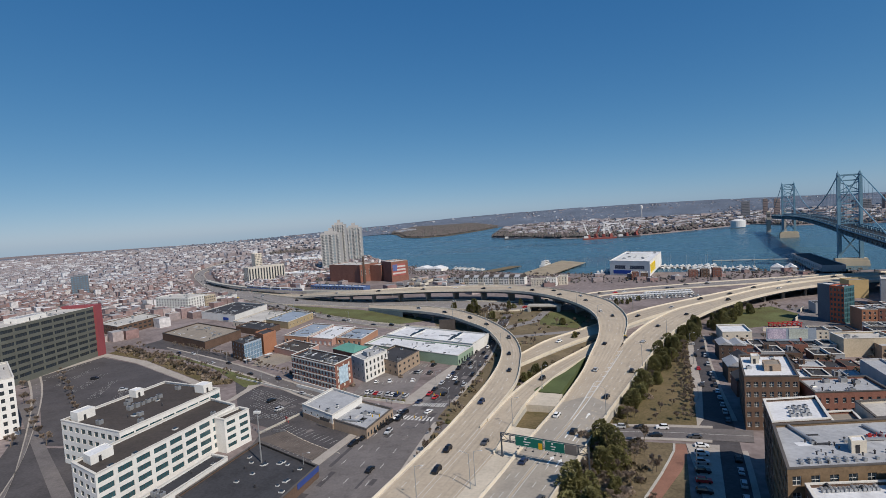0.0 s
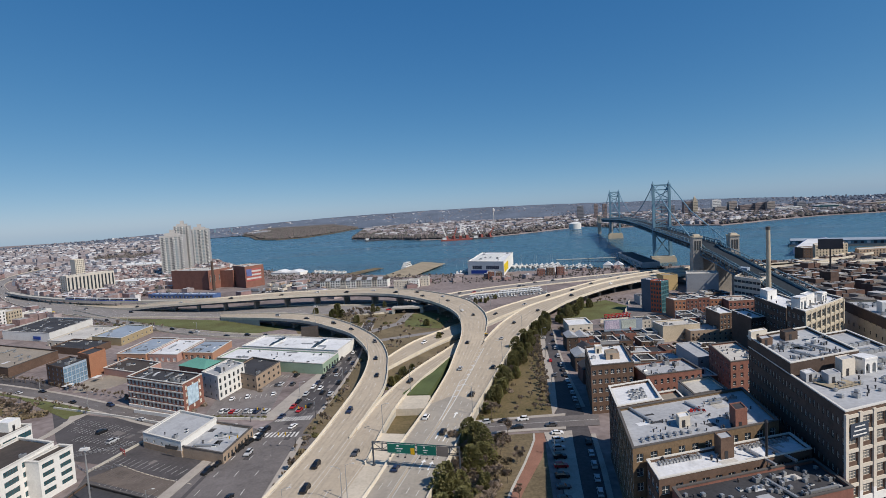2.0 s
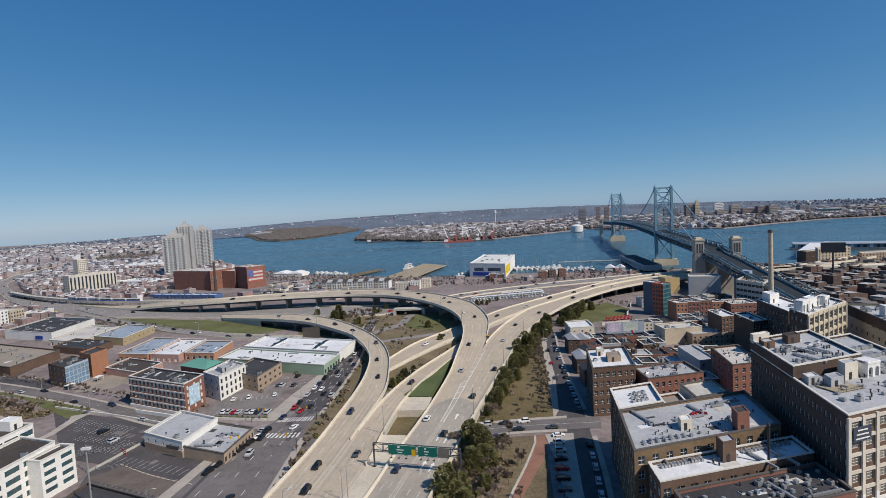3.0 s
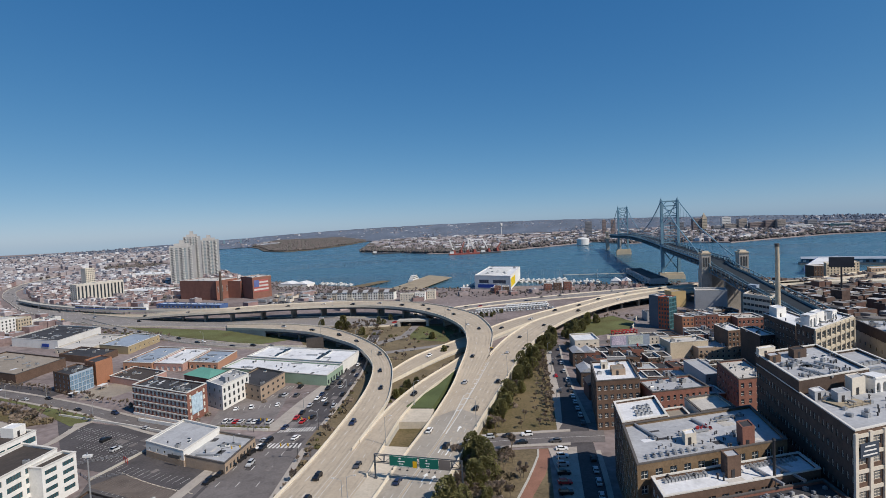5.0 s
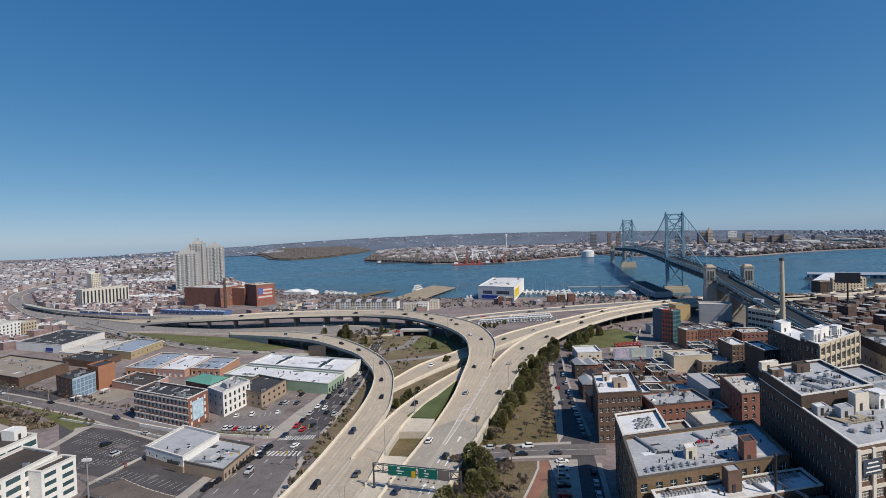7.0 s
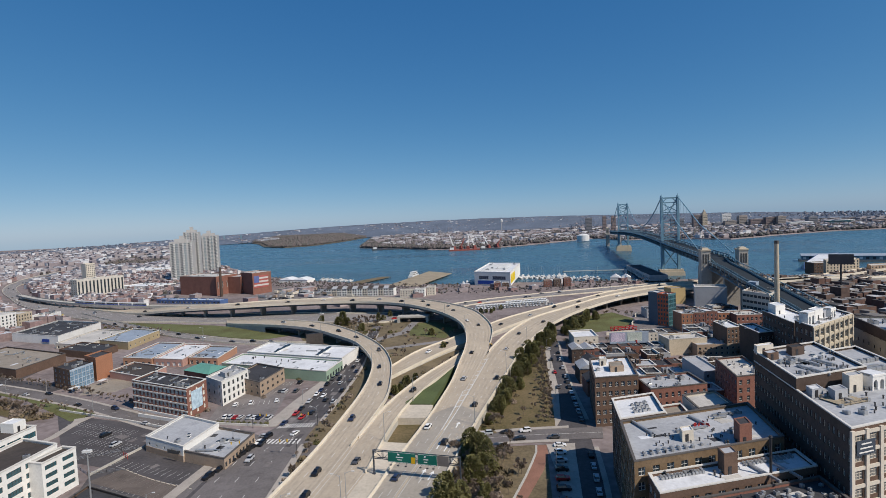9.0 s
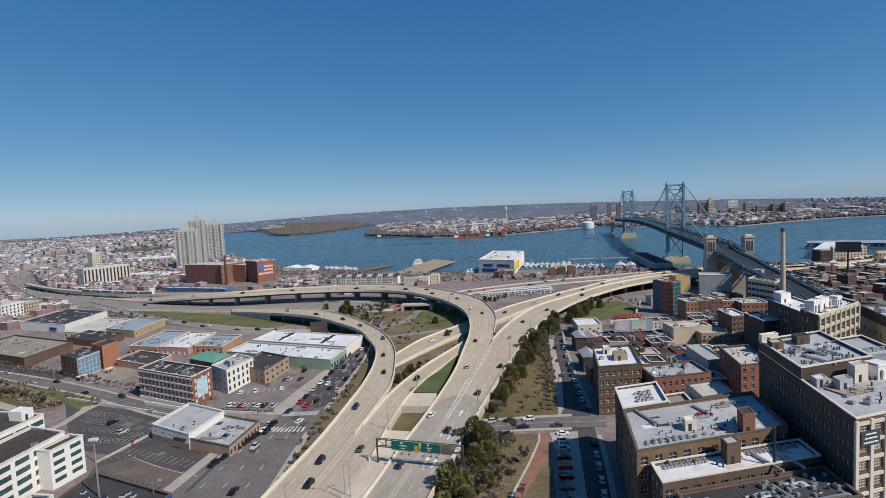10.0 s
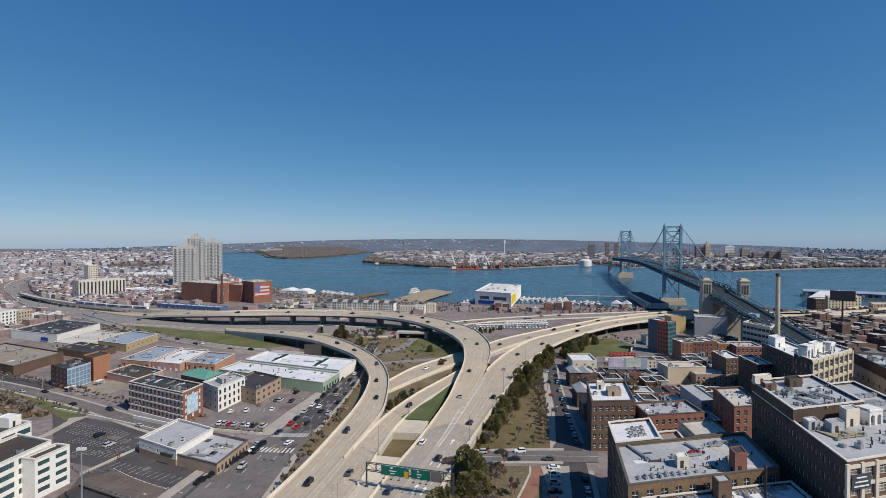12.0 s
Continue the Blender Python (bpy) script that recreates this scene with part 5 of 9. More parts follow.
for x, y, w in ((-212.5, 287, 5.5), (-205, 300, 5.0)):
    aw = Shape()
    aw.hexa([(-w / 2, -1.6), (w / 2, -1.6), (w / 2, 1.6), (-w / 2, 1.6)], 2.5, 2.7, [(-w / 2, 0.2), (w / 2, 0.2), (w / 2, 1.6), (-w / 2, 1.6)])
    for a in (-w / 2 + 0.15, w / 2 - 0.15):
        aw.box(a - 0.06, -1.5, 0, a + 0.06, -1.38, 2.55)
    solid("awning", aw, UNIT_WHITE, pose(x, y, Z0, 0, 0, 84), "white fabric awning on posts beside the studio building", "awning", "studio awnings")
_, i = bld("brick_tower", "tall orange brick stair tower", "building", -213, 307, 82, 148, 13, 14, 14.5, BRICK_ORANGE, ROOF_DARK, L=(2, 4, 1.1, 1.6, 1.0, 0.4, 1, 2))
_, i = bld("warehouse", "pink-walled warehouse with a dark tar roof", "warehouse", -179, 297, 83, 152, 21, 34, 4.2, PINK_WALL, ROOF_BROWN, cap=COPING)
clutter(i, 6)

_, i = bld("office_building", "low brown brick office with a pale roof", "office building", -404, 366, 92, 158, 52, 40, 9.0, BRICK_BROWN, ROOF_PALE, F=(9, 2, 3.4, 1.6, 1.2, 0.6, 3, 1), L=(7, 2, 3.4, 1.6, 1.2, 0.6, 3, 1), fm=FRAME_DARK, cap=COPING)
clutter(i, 10)

# white office with stepped roofs
wa = dict(fm=FRAME_DARK, gm=GLASS_TEAL, cap=COPING)
_, i = bld("office_building", "white painted four-storey office with wide strip windows", "office building", -145, 118, 84.5, 160, 60, 18, 15.0, STUCCO_WHITE, ROOF_BROWN,
           F=(9, 4, 5.2, 1.9, 1.3, 0.6, 5, 2), L=(4, 4, 2.6, 1.9, 1.3, 0.6, 3, 2), **wa)
clutter(i, 7), penthouse(i, 0.05, 0.55, 8, 6, 3.0, STUCCO_WHITE, ROOF_WHITE)
_, i = bld("office_building", "white lower end wing of the strip-windowed office", "office building", -135, 165, 78, 166, 12.5, 6, 13.6, STUCCO_WHITE, ROOF_BROWN, F=(2, 4, 4.2, 1.8, 1.3, 0.6, 4, 2), **wa)
_, i = bld("office_building", "white painted rear office block with strip windows", "office building", -161, 142, 84, 168, 48, 38, 17.4, STUCCO_WHITE, ROOF_BROWN,
           F=(8, 4, 5.4, 2.0, 1.3, 0.6, 5, 2), L=(9, 4, 2.6, 2.0, 1.3, 0.6, 3, 2), **wa)
clutter(i, 10), clutter(i, 6, (0,), (0.35, 0.7, 0.5, 0.6), 1.0, 1), penthouse(i, 0.88, 0.1, 5, 6, 3.6, STUCCO_WHITE, ROOF_WHITE), penthouse(i, 0.05, 0.8, 7, 5, 3.6, STUCCO_WHITE, ROOF_WHITE)
penthouse(i, 0.6, 0.85, 4, 5, 3.2, STUCCO_WHITE, ROOF_WHITE)
_, i = bld("annex", "low dark-roofed annex beside the white office", "annex", -127, 112, 86, 170, 40, 8, 5.6, STUCCO_WHITE, ROOF_DARK, cap=COPING)
clutter(i, 8)
_, i = bld("annex", "low black-roofed shed with a blue end", "annex", -90.5, 112, 86.5, 155.5, 40.4, 38, 4.2, BRICK_BROWN, ROOF_DARK, cap=COPING_DARK)
clutter(i, 16, (2,), (0.3, 0.95, 0.08, 0.9), 0.8), clutter(i, 6, (1,), (0.3, 0.95, 0.08, 0.9))
s = Shape()
c = i[1] * 34 + Vector((i[1].y, -i[1].x, 0)) * 0.1
s.obox(c.x, c.y, 2.4, 12.6, 0.2, 1.9, 86.5)
part("blue_fascia", s, mat("blue_trim", (0.04, 0.07, 0.24), 0.6, 0.1, 1.0, 0.0), _, "blue fascia")

# maroon office and its neighbour
_, i = bld("office_building", "eight-storey office with dark strip windows between maroon ends", "office building", -340, 218, 100, 190, 88, 26, 38, STUCCO_GREY, ROOF_PALE,
           F=(9, 8, 8.6, 2.2, 1.2, 2.6, 5, 1), fm=FRAME_DARK, gm=GLASS, cap=COPING, face=mat("grey_green_spandrel", (0.13, 0.135, 0.115), 0.7, 0.15, 0.5, 0.0))
for a in (-6, 86):
    s = Shape()
    u, v = i[1], i[2]
    c = u * (a + 3) + v * 13 + Vector((u.y, -u.x, 0)) * 0.6
    s.obox(c.x, c.y, 0, 6.4, 28, 39.2, 100)
    part("end_wall", s, OFFICE_RED, _, "maroon clad end wall")
clutter(i, 14), penthouse(i, 0.35, 0.3, 22, 10, 3.0, STUCCO_WHITE, ROOF_GREY)
_, i = bld("office_building", "pale stone seven-storey block with paired windows", "office building", -262, 152, 62, 148, 22, 46, 27, STUCCO_WHITE, ROOF_PALE,
           F=(7, 7, 1.5, 1.9, 1.0, 1.0, 2, 2), L=(12, 7, 1.5, 1.9, 1.0, 1.0, 2, 2), fm=FRAME_DARK, cap=COPING)
clutter(i, 8)
bld("tower_block", "dark glazed mid-rise block among terraced houses", "apartment building", -790, 640, 60, 140, 24, 24, 34, mat("dark_grey_cladding", (0.12, 0.13, 0.15), 0.6, 0.2, 0.5, 0.0), ROOF_GREY,
    F=(6, 9, 2.6, 2.2, 0.8, 1.0, 2, 1), L=(6, 9, 2.6, 2.2, 0.8, 1.0, 2, 1), fm=FRAME_DARK, gm=GLASS_BLUE)

# long blue depot below the red works
_, i = bld("depot", "long low depot with blue walls and a pale blue roof", "depot", -367, 650, -21, 69, 104, 13, 5.2, mat("blue_depot_wall", (0.07, 0.12, 0.26), 0.7, 0.2, 0.4, 0.0), mat("pale_blue_roof", (0.36, 0.45, 0.58), 0.7, 0.2, 0.2, 0.0), F=(17, 1, 3.2, 2.4, 0.5, 0.2, 2, 1))
clutter(i, 12, (0, 2), size=1.2)

# sheds and a winter wood in the middle distance
FOOT.append([(-981, 1488), (-861, 1602), (-1360, 2537), (-1534, 2330)])
flat("scrub_ground", "brown winter scrub beyond the terraces", [(-981, 1488), (-861, 1602), (-1360, 2537), (-1534, 2330)], 3.3, SCRUB, "grass", 0.4)
_, i = bld("shed", "long white-roofed shed in the middle distance", "shed", -749.3, 1168.2, 1.1, 91.1, 119.3, 60, 9, STUCCO_WHITE, ROOF_WHITE, F=(13, 1, 3.0, 2.4, 0.5, 0.2, 2, 1))
clutter(i, 8, (0, 2), size=1.4)
_, i = bld("shed", "white storage shed beside the residential towers", "shed", -524.2, 829.5, -20.8, 69.2, 78.4, 40, 7, STUCCO_WHITE, ROOF_WHITE, F=(8, 1, 3.0, 2.4, 0.5, 0.2, 2, 1))
clutter(i, 8, (0, 2), size=1.4)
_, i = bld("shed", "low white workshop beside the motorway", "shed", -432.4, 532.8, 13.6, 103.6, 20.0, 16, 9, STUCCO_WHITE, ROOF_PALE, F=(4, 1, 3.0, 2.4, 0.5, 0.2, 2, 1))
clutter(i, 8, (0, 2), size=1.4)
ex = thing("excavator", pose(-406.0, 531.5, Z0, 0, 0, 20), "yellow excavator with a raised boom on a cleared site", "excavator")
for nm, m_, boxes in (("tracks", METAL_DARK, ((-2.4, -1.7, 0, 2.4, -0.9, 1.0), (-2.4, 0.9, 0, 2.4, 1.7, 1.0))), ("cab", YELLOW, ((-2.2, -1.5, 1.0, 1.6, 1.5, 2.6), (0.0, -1.4, 2.6, 1.5, 0.2, 4.0)))):
    s = Shape()
    for q in boxes:
        s.box(*q)
    part(nm, s, m_, ex)
s = Shape()
s.bar((1.4, 0.4, 2.4), (5.6, 0.4, 8.4), 0.45, 0.35, 6), s.bar((5.6, 0.4, 8.4), (9.2, 0.4, 5.0), 0.35, 0.25, 6)
s.box(8.7, -0.3, 3.9, 9.9, 1.1, 5.0)
part("boom", s, YELLOW, ex)

# beyond the motorway
TOWER_GLASS = mat("tower_glazing", (0.20, 0.25, 0.28), 0.2, 0.4, 0.2, 0.0, spec=0.6)
TOWER_DIM = mat("dim_tower_glazing", (0.12, 0.13, 0.14), 0.2, 0.5, 0.2, 0.0, spec=0.6)
TOWER_GREY = mat("pale_grey_precast", (0.41, 0.40, 0.39), 0.85, 0.12, 0.3, 0.0, stain=0.15)
_, i = bld("apartment_building", "cream eight-storey apartment slab with dark window bands", "apartment building", -533, 742, 60, 150, 66, 18, 27, mat("grey_cream_precast", (0.52, 0.49, 0.44), 0.85, 0.12, 0.4, 0.0, stain=0.15), ROOF_PALE,
           F=(13, 1, 2.3, 21, 1.5, 1.5, 1, 8), L=(3, 8, 1.9, 2.1, 0.6, 0.6, 1, 1), fm=FRAME_DARK)
clutter(i, 8)
_, i = bld("apartment_building", "cream tower rising behind the apartment slab", "apartment building", -632, 905, 60, 150, 15, 16, 42, STUCCO_CREAM, ROOF_PALE, F=(5, 12, 1.6, 1.8, 0.8, 0.6, 1, 1), fm=FRAME_DARK)
_, i = bld("power_station", "massive red brick riverside works with few windows", "industrial building", -312, 699, 72, 153, 44, 74, 26.6, BRICK_RED, ROOF_PALE, F=(5, 1, 2.2, 9, 8, 2, 2, 5), cap=COPING)
clutter(i, 8)
_, i = bld("power_station", "lower red brick wing of the riverside works", "industrial building", -283, 712, 68, 156, 34, 27, 24, BRICK_RED, ROOF_PALE, F=(5, 3, 2.0, 3, 2, 2, 2, 2))
clutter(i, 6)
_, i = bld("power_station", "red brick block with a painted flag mural", "industrial building", -259, 693, 55, 135, 30, 36, 29.5, BRICK_RED, ROOF_PALE, cap=COPING)
clutter(i, 5)
o, u, v, w, d, z = i
N = Vector((u.y, -u.x, 0))
for k in range(7):
    s = Shape()
    a = u * 13.5 + N * (0.12 + 0.01 * (k % 2))
    s.obox(a.x, a.y, 8.5 + k * 2.4, 23, 0.2, 2.4, 55)
    part("mural_stripe", s, FADED_RED if k % 2 == 0 else FADED_WHITE, _, "faded painted mural stripe")
s = Shape()
a = u * 6 + N * 0.32
s.obox(a.x, a.y, 15.7, 8, 0.2, 9.4, 55)
part("mural_field", s, mat("faded_blue_paint", (0.10, 0.13, 0.30), 0.8, 0.25, 0.5, 0.0), _)
for x, y, w, d, h, lab in ((-479, 946, 38, 26, 74, "white residential tower with stacked balconies"), (-479, 985, 26, 24, 90, "tallest white residential tower with a crown"),
                           (-508, 1120, 36, 26, 82, "white residential tower near the river")):
    root = thing("apartment_tower", Matrix.Translation((x, y, Z0)), lab, "apartment tower", "riverside towers")
    yaw = 14.0
    s = Shape()
    s.obox(0, 0, 0, w, d, h, yaw), s.obox(0, 0, h, w * 0.6, d * 0.7, 4, yaw), s.obox(0, 0, h + 4, w * 0.2, d * 0.3, 6, yaw)
    part("shaft", s, TOWER_GREY, root)
    FOOT.append([(x - 25, y - 20), (x + 25, y - 20), (x + 25, y + 20), (x - 25, y + 20)])
    fl = int(h / 3.1)
    for b in range(5):
        s = Shape()
        for j in range(1, fl):
            k = (b - 2) * w * 0.19
            cx, cy = k * math.cos(radians(yaw)), k * math.sin(radians(yaw))
            q = Vector((math.sin(radians(yaw)), -math.cos(radians(yaw)), 0)) * (d / 2 + 0.1)
            s.obox(cx + q.x, cy + q.y, j * 3.1, w * 0.12, 0.5, 1.75, yaw)
        tagged(part("glazing", s, TOWER_GLASS if b % 2 else TOWER_DIM, root), kind="stuff")
    s = Shape()
    for j in range(1, fl):
        for k in (-0.30, 0.10, 0.45):
            a = w * k
            cx, cy = a * math.cos(radians(yaw)), a * math.sin(radians(yaw))
            q = Vector((math.sin(radians(yaw)), -math.cos(radians(yaw)), 0)) * (d / 2 + 0.9)
            s.obox(cx + q.x, cy + q.y, j * 3.1 - 0.3, w * 0.09, 1.8, 1.1, yaw)
    tagged(part("balcony_stack", s, STUCCO_WHITE, root), kind="stuff")


def stack(name, label, x, y, z, h, r0, r1, m):
    root = thing(name, Matrix.Translation((x, y, z)), label, "chimney")
    s = Shape()
    s.cyl(0, 0, 0, h, r0, r1, 16)
    part("shaft", s, m, root)
    s = Shape()
    s.cyl(0, 0, h - 1.6, h + 0.3, r1 * 1.14, r1 * 1.14, 16)
    part("rim", s, COPING_DARK, root)


stack("chimney_stack", "dark brick factory chimney beside the red works", -301, 690, Z0, 40, 2.0, 1.4, BRICK_DARK)
stack("chimney_stack", "tall slender buff brick chimney among lofts", 202, 306, Z0, 67, 1.75, 1.15, BUFF)

# riverside hall on a pier
_, i = bld("pier_hall", "white pier hall with yellow side panels and blue sign", "hall", 88, 660, 76, 146, 140, 54, 18.5, STUCCO_WHITE, ROOF_WHITE, L=(1, 1, 40, 4.6, 8.2, 0, 14, 1), fm=FRAME_WHITE, gm=mat("grey_tinted_glass", (0.10, 0.11, 0.14), 0.2, 0.2, 0.3, 0.0), cap=COPING)
o, u, v, w, d, z = i
N, M_ = Vector((-v.y, v.x, 0)), Vector((u.y, -u.x, 0))
s = Shape()
c = v * 29 + N * 0.25
s.obox(c.x, c.y, 2.2, 38, 0.5, 4.6, 150)
part("sign_band", s, SIGN_BLUE, _, "blue sign band")
s = Shape()
c = v * 29 + N * 0.3
pts = [(c + v * (3.4 * math.cos(a)) + N * 0.1 + Vector((0, 0, 10.6 + 3.4 * math.sin(a)))) for a in [2 * math.pi * k / 16 for k in range(16)]]
s.poly([tuple(p) for p in pts])
part("round_emblem", s, STUCCO_WHITE, _, "round pale emblem")
for k in range(5):
    s = Shape()
    c = u * (9 + k * 11) + M_ * 0.25
    s.obox(c.x, c.y, 3.5, 6.6, 0.4, 11, 76)
    part("yellow_panel", s, YELLOW, _, "bright yellow cladding panel")
for k in range(6):
    s = Shape()
    c = u * (14 + k * 17) + v * 29
    s.obox(c.x, c.y, z, 5, 40, 2.2, 76, taper=0.7)
    part("roof_monitor", s, UNIT_WHITE, _)
clutter(i, 12, (0, 2), size=2.0)

# east side: brick lofts
_, ir1 = bld("loft_building", "six-storey brown brick loft with a pale cluttered roof", "loft building", 46, 125, 13, 78, 46, 26, 25, BRICK_GOLD, ROOF_GREY,
             F=(11, 6, 2.0, 2.2, 1.0, 0.8, 2, 2), L=(10, 6, 1.9, 2.3, 0.9, 0.8, 2, 2), fm=FRAME_WHITE, cap=COPING_DARK)
dress(_, ir1, 16)
clutter(ir1, 14, (0, 1), (0.12, 0.9, 0.12, 0.85), 0.6), clutter(ir1, 15, (3,), (0.06, 0.42, 0.12, 0.22), 0.65, 2), clutter(ir1, 10, (1, 3), (0.45, 0.9, 0.1, 0.35), 0.7), clutter(ir1, 26, (1,), (0.1, 0.95, 0.1, 0.9), 0.7)
penthouse(ir1, 0.355, 0.30, 3.6, 3.2, 3.0, STUCCO_CREAM, ROOF_WHITE)
penthouse(ir1, 0.695, 0.03, 3.9, 4.6, 5.6, BRICK_RED, ROOF_DARK, "red brick lift tower on the loft roof")
_, i = bld("loft_building", "pale-roofed rear wing of the brown loft", "loft building", 51.6, 151, 14, 79, 16, 18, 25.4, BRICK_BROWN, ROOF_WHITE, L=(6, 6, 1.9, 2.3, 0.9, 0.8, 2, 2), cap=COPING)
clutter(i, 12, (0,), (0.35, 0.75, 0.2, 0.7), 0.55, 3)
_, i = bld("loft_building", "pale roof terrace block between two courts", "loft building", 69.5, 156, 12, 82, 8, 13, 22, BRICK_RED, ROOF_TAN, cap=COPING)
_, i = bld("loft_building", "pale-roofed court block with a plastered wall", "loft building", 80, 160, 13, 86, 13, 13, 24, STUCCO_CREAM, ROOF_PALE, cap=COPING_DARK)
_, i = bld("loft_building", "white-roofed lower block in front of the brown loft", "loft building", 48.3, 115.3, 12, 84, 44.5, 9.3, 22, BRICK_BROWN, ROOF_WHITE, F=(12, 5, 2.0, 2.2, 1.0, 0.8, 2, 2), L=(3, 5, 2.0, 2.2, 1.0, 0.8, 2, 2), cap=COPING)
dress(_, i, 8), clutter(i, 26, (3,), (0.06, 0.34, 0.68, 0.92), 0.6, 2), clutter(i, 26, (3,), (0.6, 0.95, 0.68, 0.92), 0.6, 2), clutter(i, 6, (1,))
penthouse(i, 0.44, 0.45, 3.9, 3.8, 5.4, BRICK_BROWN, ROOF_GREY, "brick lift tower with a thin flue")
_, i = bld("loft_building", "black-roofed red brick block with many vents", "loft building", 50, 101, 12, 86, 41, 13.2, 20.3, BRICK_RED, ROOF_DARK, F=(11, 4, 2.2, 2.2, 0.9, 0.6, 3, 2), L=(3, 4, 2.0, 2.2, 0.9, 0.6, 2, 2), R=(3, 4, 2.0, 2.2, 0.9, 0.6, 2, 2), cap=COPING_DARK, gm=GLASS_TEAL)
dress(_, i, 8, ROOF_GREY), clutter(i, 16, (0, 2), (0.1, 0.95, 0.15, 0.85), 0.6), clutter(i, 46, (1, 3), (0.05, 0.97, 0.12, 0.88), 0.75)
_, ir3 = bld("factory_building", "huge nine-storey brick and concrete former factory", "factory building", 91.8, 113.8, 16, 78, 46, 56, 36, BRICK_DARK, ROOF_GREY,
             F=(10, 8, 2.7, 2.3, 1.25, 1.2, 3, 3), L=(26, 8, 1.0, 1.7, 1.1, 1.2, 1, 2), fm=STUCCO_CREAM, gm=mat("pale_reflecting_glass", (0.20, 0.20, 0.19), 0.25, 0.6, 0.7, 0.0, spec=0.6), cap=COPING, face=BRICK_BROWN)
for k in range(11):
    u = ir3[1]
    c = u * (k * 4.6) + Vector((u.y, -u.x, 0)) * 0.2
    for z0_, z1_, m_ in ((0, 16.2, STUCCO_WHITE), (16.2, 35.4, STUCCO_CREAM)):
        s = Shape()
        s.obox(c.x, c.y, z0_, 1.0, 0.5, z1_ - z0_, 16)
        part("pilaster", s, m_, _)
for j in range(9):
    s = Shape()
    c = ir3[1] * 23 + Vector((ir3[1].y, -ir3[1].x, 0)) * 0.12
    low = j < 4
    s.obox(c.x, c.y, 0.9 + j * 4.2 - (0.9 if low else 0.3), 46, 0.3, 1.9 if low else 0.85, 16)
    part("floor_band", s, STUCCO_WHITE if low else STUCCO_CREAM, _)
s = Shape()
u = ir3[1]
c = u * 3.6 + Vector((u.y, -u.x, 0)) * 0.62
s.obox(c.x, c.y, 29.6, 5.8, 0.2, 3.4, 16)
part("painted_sign", s, mat("blue_grey_sign", (0.05, 0.065, 0.09), 0.7, 0.15, 0.8, 0.0), _, "dark blue-grey painted wall sign")
for k in range(3):
    s = Shape()
    c = u * 3.6 + Vector((u.y, -u.x, 0)) * 0.76
    s.obox(c.x, c.y, 30.1 + k * 1.0, 4.6 - k * 0.7, 0.08, 0.28, 16)
    part("sign_bar", s, STUCCO_WHITE, _)
dress(_, ir3, 16)
o3, u3, v3, w3, d3, z3 = ir3
yu3, yv3 = 16, 78
p = o3 + v3 * 26.5
_, ir4 = bld("rooftop_storey", "set-up brick storey on the factory roof with clutter", "rooftop structure", p.x, p.y, yu3, yv3, 27, 30.4, 4.2, BRICK_DARK, ROOF_GREY, cap=COPING, z=o3.z + z3)
FOOT.pop()
dress(_, ir4, 9), clutter(ir4, 50, (1, 3), (0.10, 0.95, 0.05, 0.64), 0.8), clutter(ir4, 8, (0, 2), (0.2, 0.9, 0.1, 0.8), 0.7)
penthouse(ir4, 0.02, 0.66, 4.6, 4, 2.4, BRICK_BROWN, ROOF_GREY, "plain brown brick rooftop room"), penthouse(ir4, 0.42, 0.70, 5.4, 4, 2.8, BRICK_DARK, ROOF_DARK, "brick rooftop stair tower with pale parapet")
penthouse(ir4, 0.0, 0.9, 7, 2.6, 3.0, STUCCO_CREAM, ROOF_WHITE, "cream plastered rooftop stair tower")
clutter(ir3, 70, (1, 3), (0.08, 0.97, 0.05, 0.42), 0.8), clutter(ir3, 10, (0, 2), (0.2, 0.9, 0.05, 0.42), 0.8)
clutter(ir3, 30, (3,), (0.66, 0.95, 0.37, 0.8), 1.1, 3)
penthouse(ir3, 0.33, 0.36, 5, 3.6, 4.8, STUCCO_CREAM, ROOF_GREY, "cream plastered rooftop plant room")
penthouse(ir3, 0.16, 0.30, 4.6, 3.6, 2.9, STUCCO_GREY, ROOF_GREY, "grey metal rooftop room")
penthouse(ir3, 0.05, 0.38, 4, 3.4, 2.4, STUCCO_GREY, ROOF_WHITE, "low grey rooftop hut")
arch_house(ir3, 0.50, 0.34, 5, 4, 3.8, yu3)
deck = thing("roof_deck", pose(*(o3 + u3 * 7 + v3 * 13 + Vector((0, 0, z3))), 0, 0, yu3), "brown timber roof deck with a low railing", "roof deck")
for k in range(12):
    s = Shape()
    s.box(0, k * 0.5, 0.25, 9, k * 0.5 + 0.46, 0.4)
    part("board", s, WOOD_GREY, deck)
s = Shape()
for x in (0, 3, 6, 9):
    s.box(x - 0.06, -0.06, 0, x + 0.06, 0.06, 1.3), s.box(x - 0.06, 5.94, 0, x + 0.06, 6.06, 1.3)
s.box(0, -0.05, 1.2, 9, 0.05, 1.3), s.box(0, 5.95, 1.2, 9, 6.05, 1.3)
part("railing", s, WOOD_GREY, deck)
_, i = bld("loft_building", "five-storey brick loft with white windows and roof garden", "loft building", 60.5, 206, 4, 78, 18.5, 30, 20.6, BRICK_BROWN, ROOF_WHITE,
           F=(7, 5, 1.5, 2.0, 0.9, 0.4, 2, 2), L=(9, 5, 1.4, 2.0, 0.9, 0.4, 1, 2), cap=COPING_DARK)
penthouse(i, 0.42, 0.3, 6, 7, 2.6, BRICK_TAN, ROOF_TAN), penthouse(i, 0.22, 0.65, 3, 4, 3.2, STUCCO_CREAM, ROOF_WHITE), clutter(i, 6)
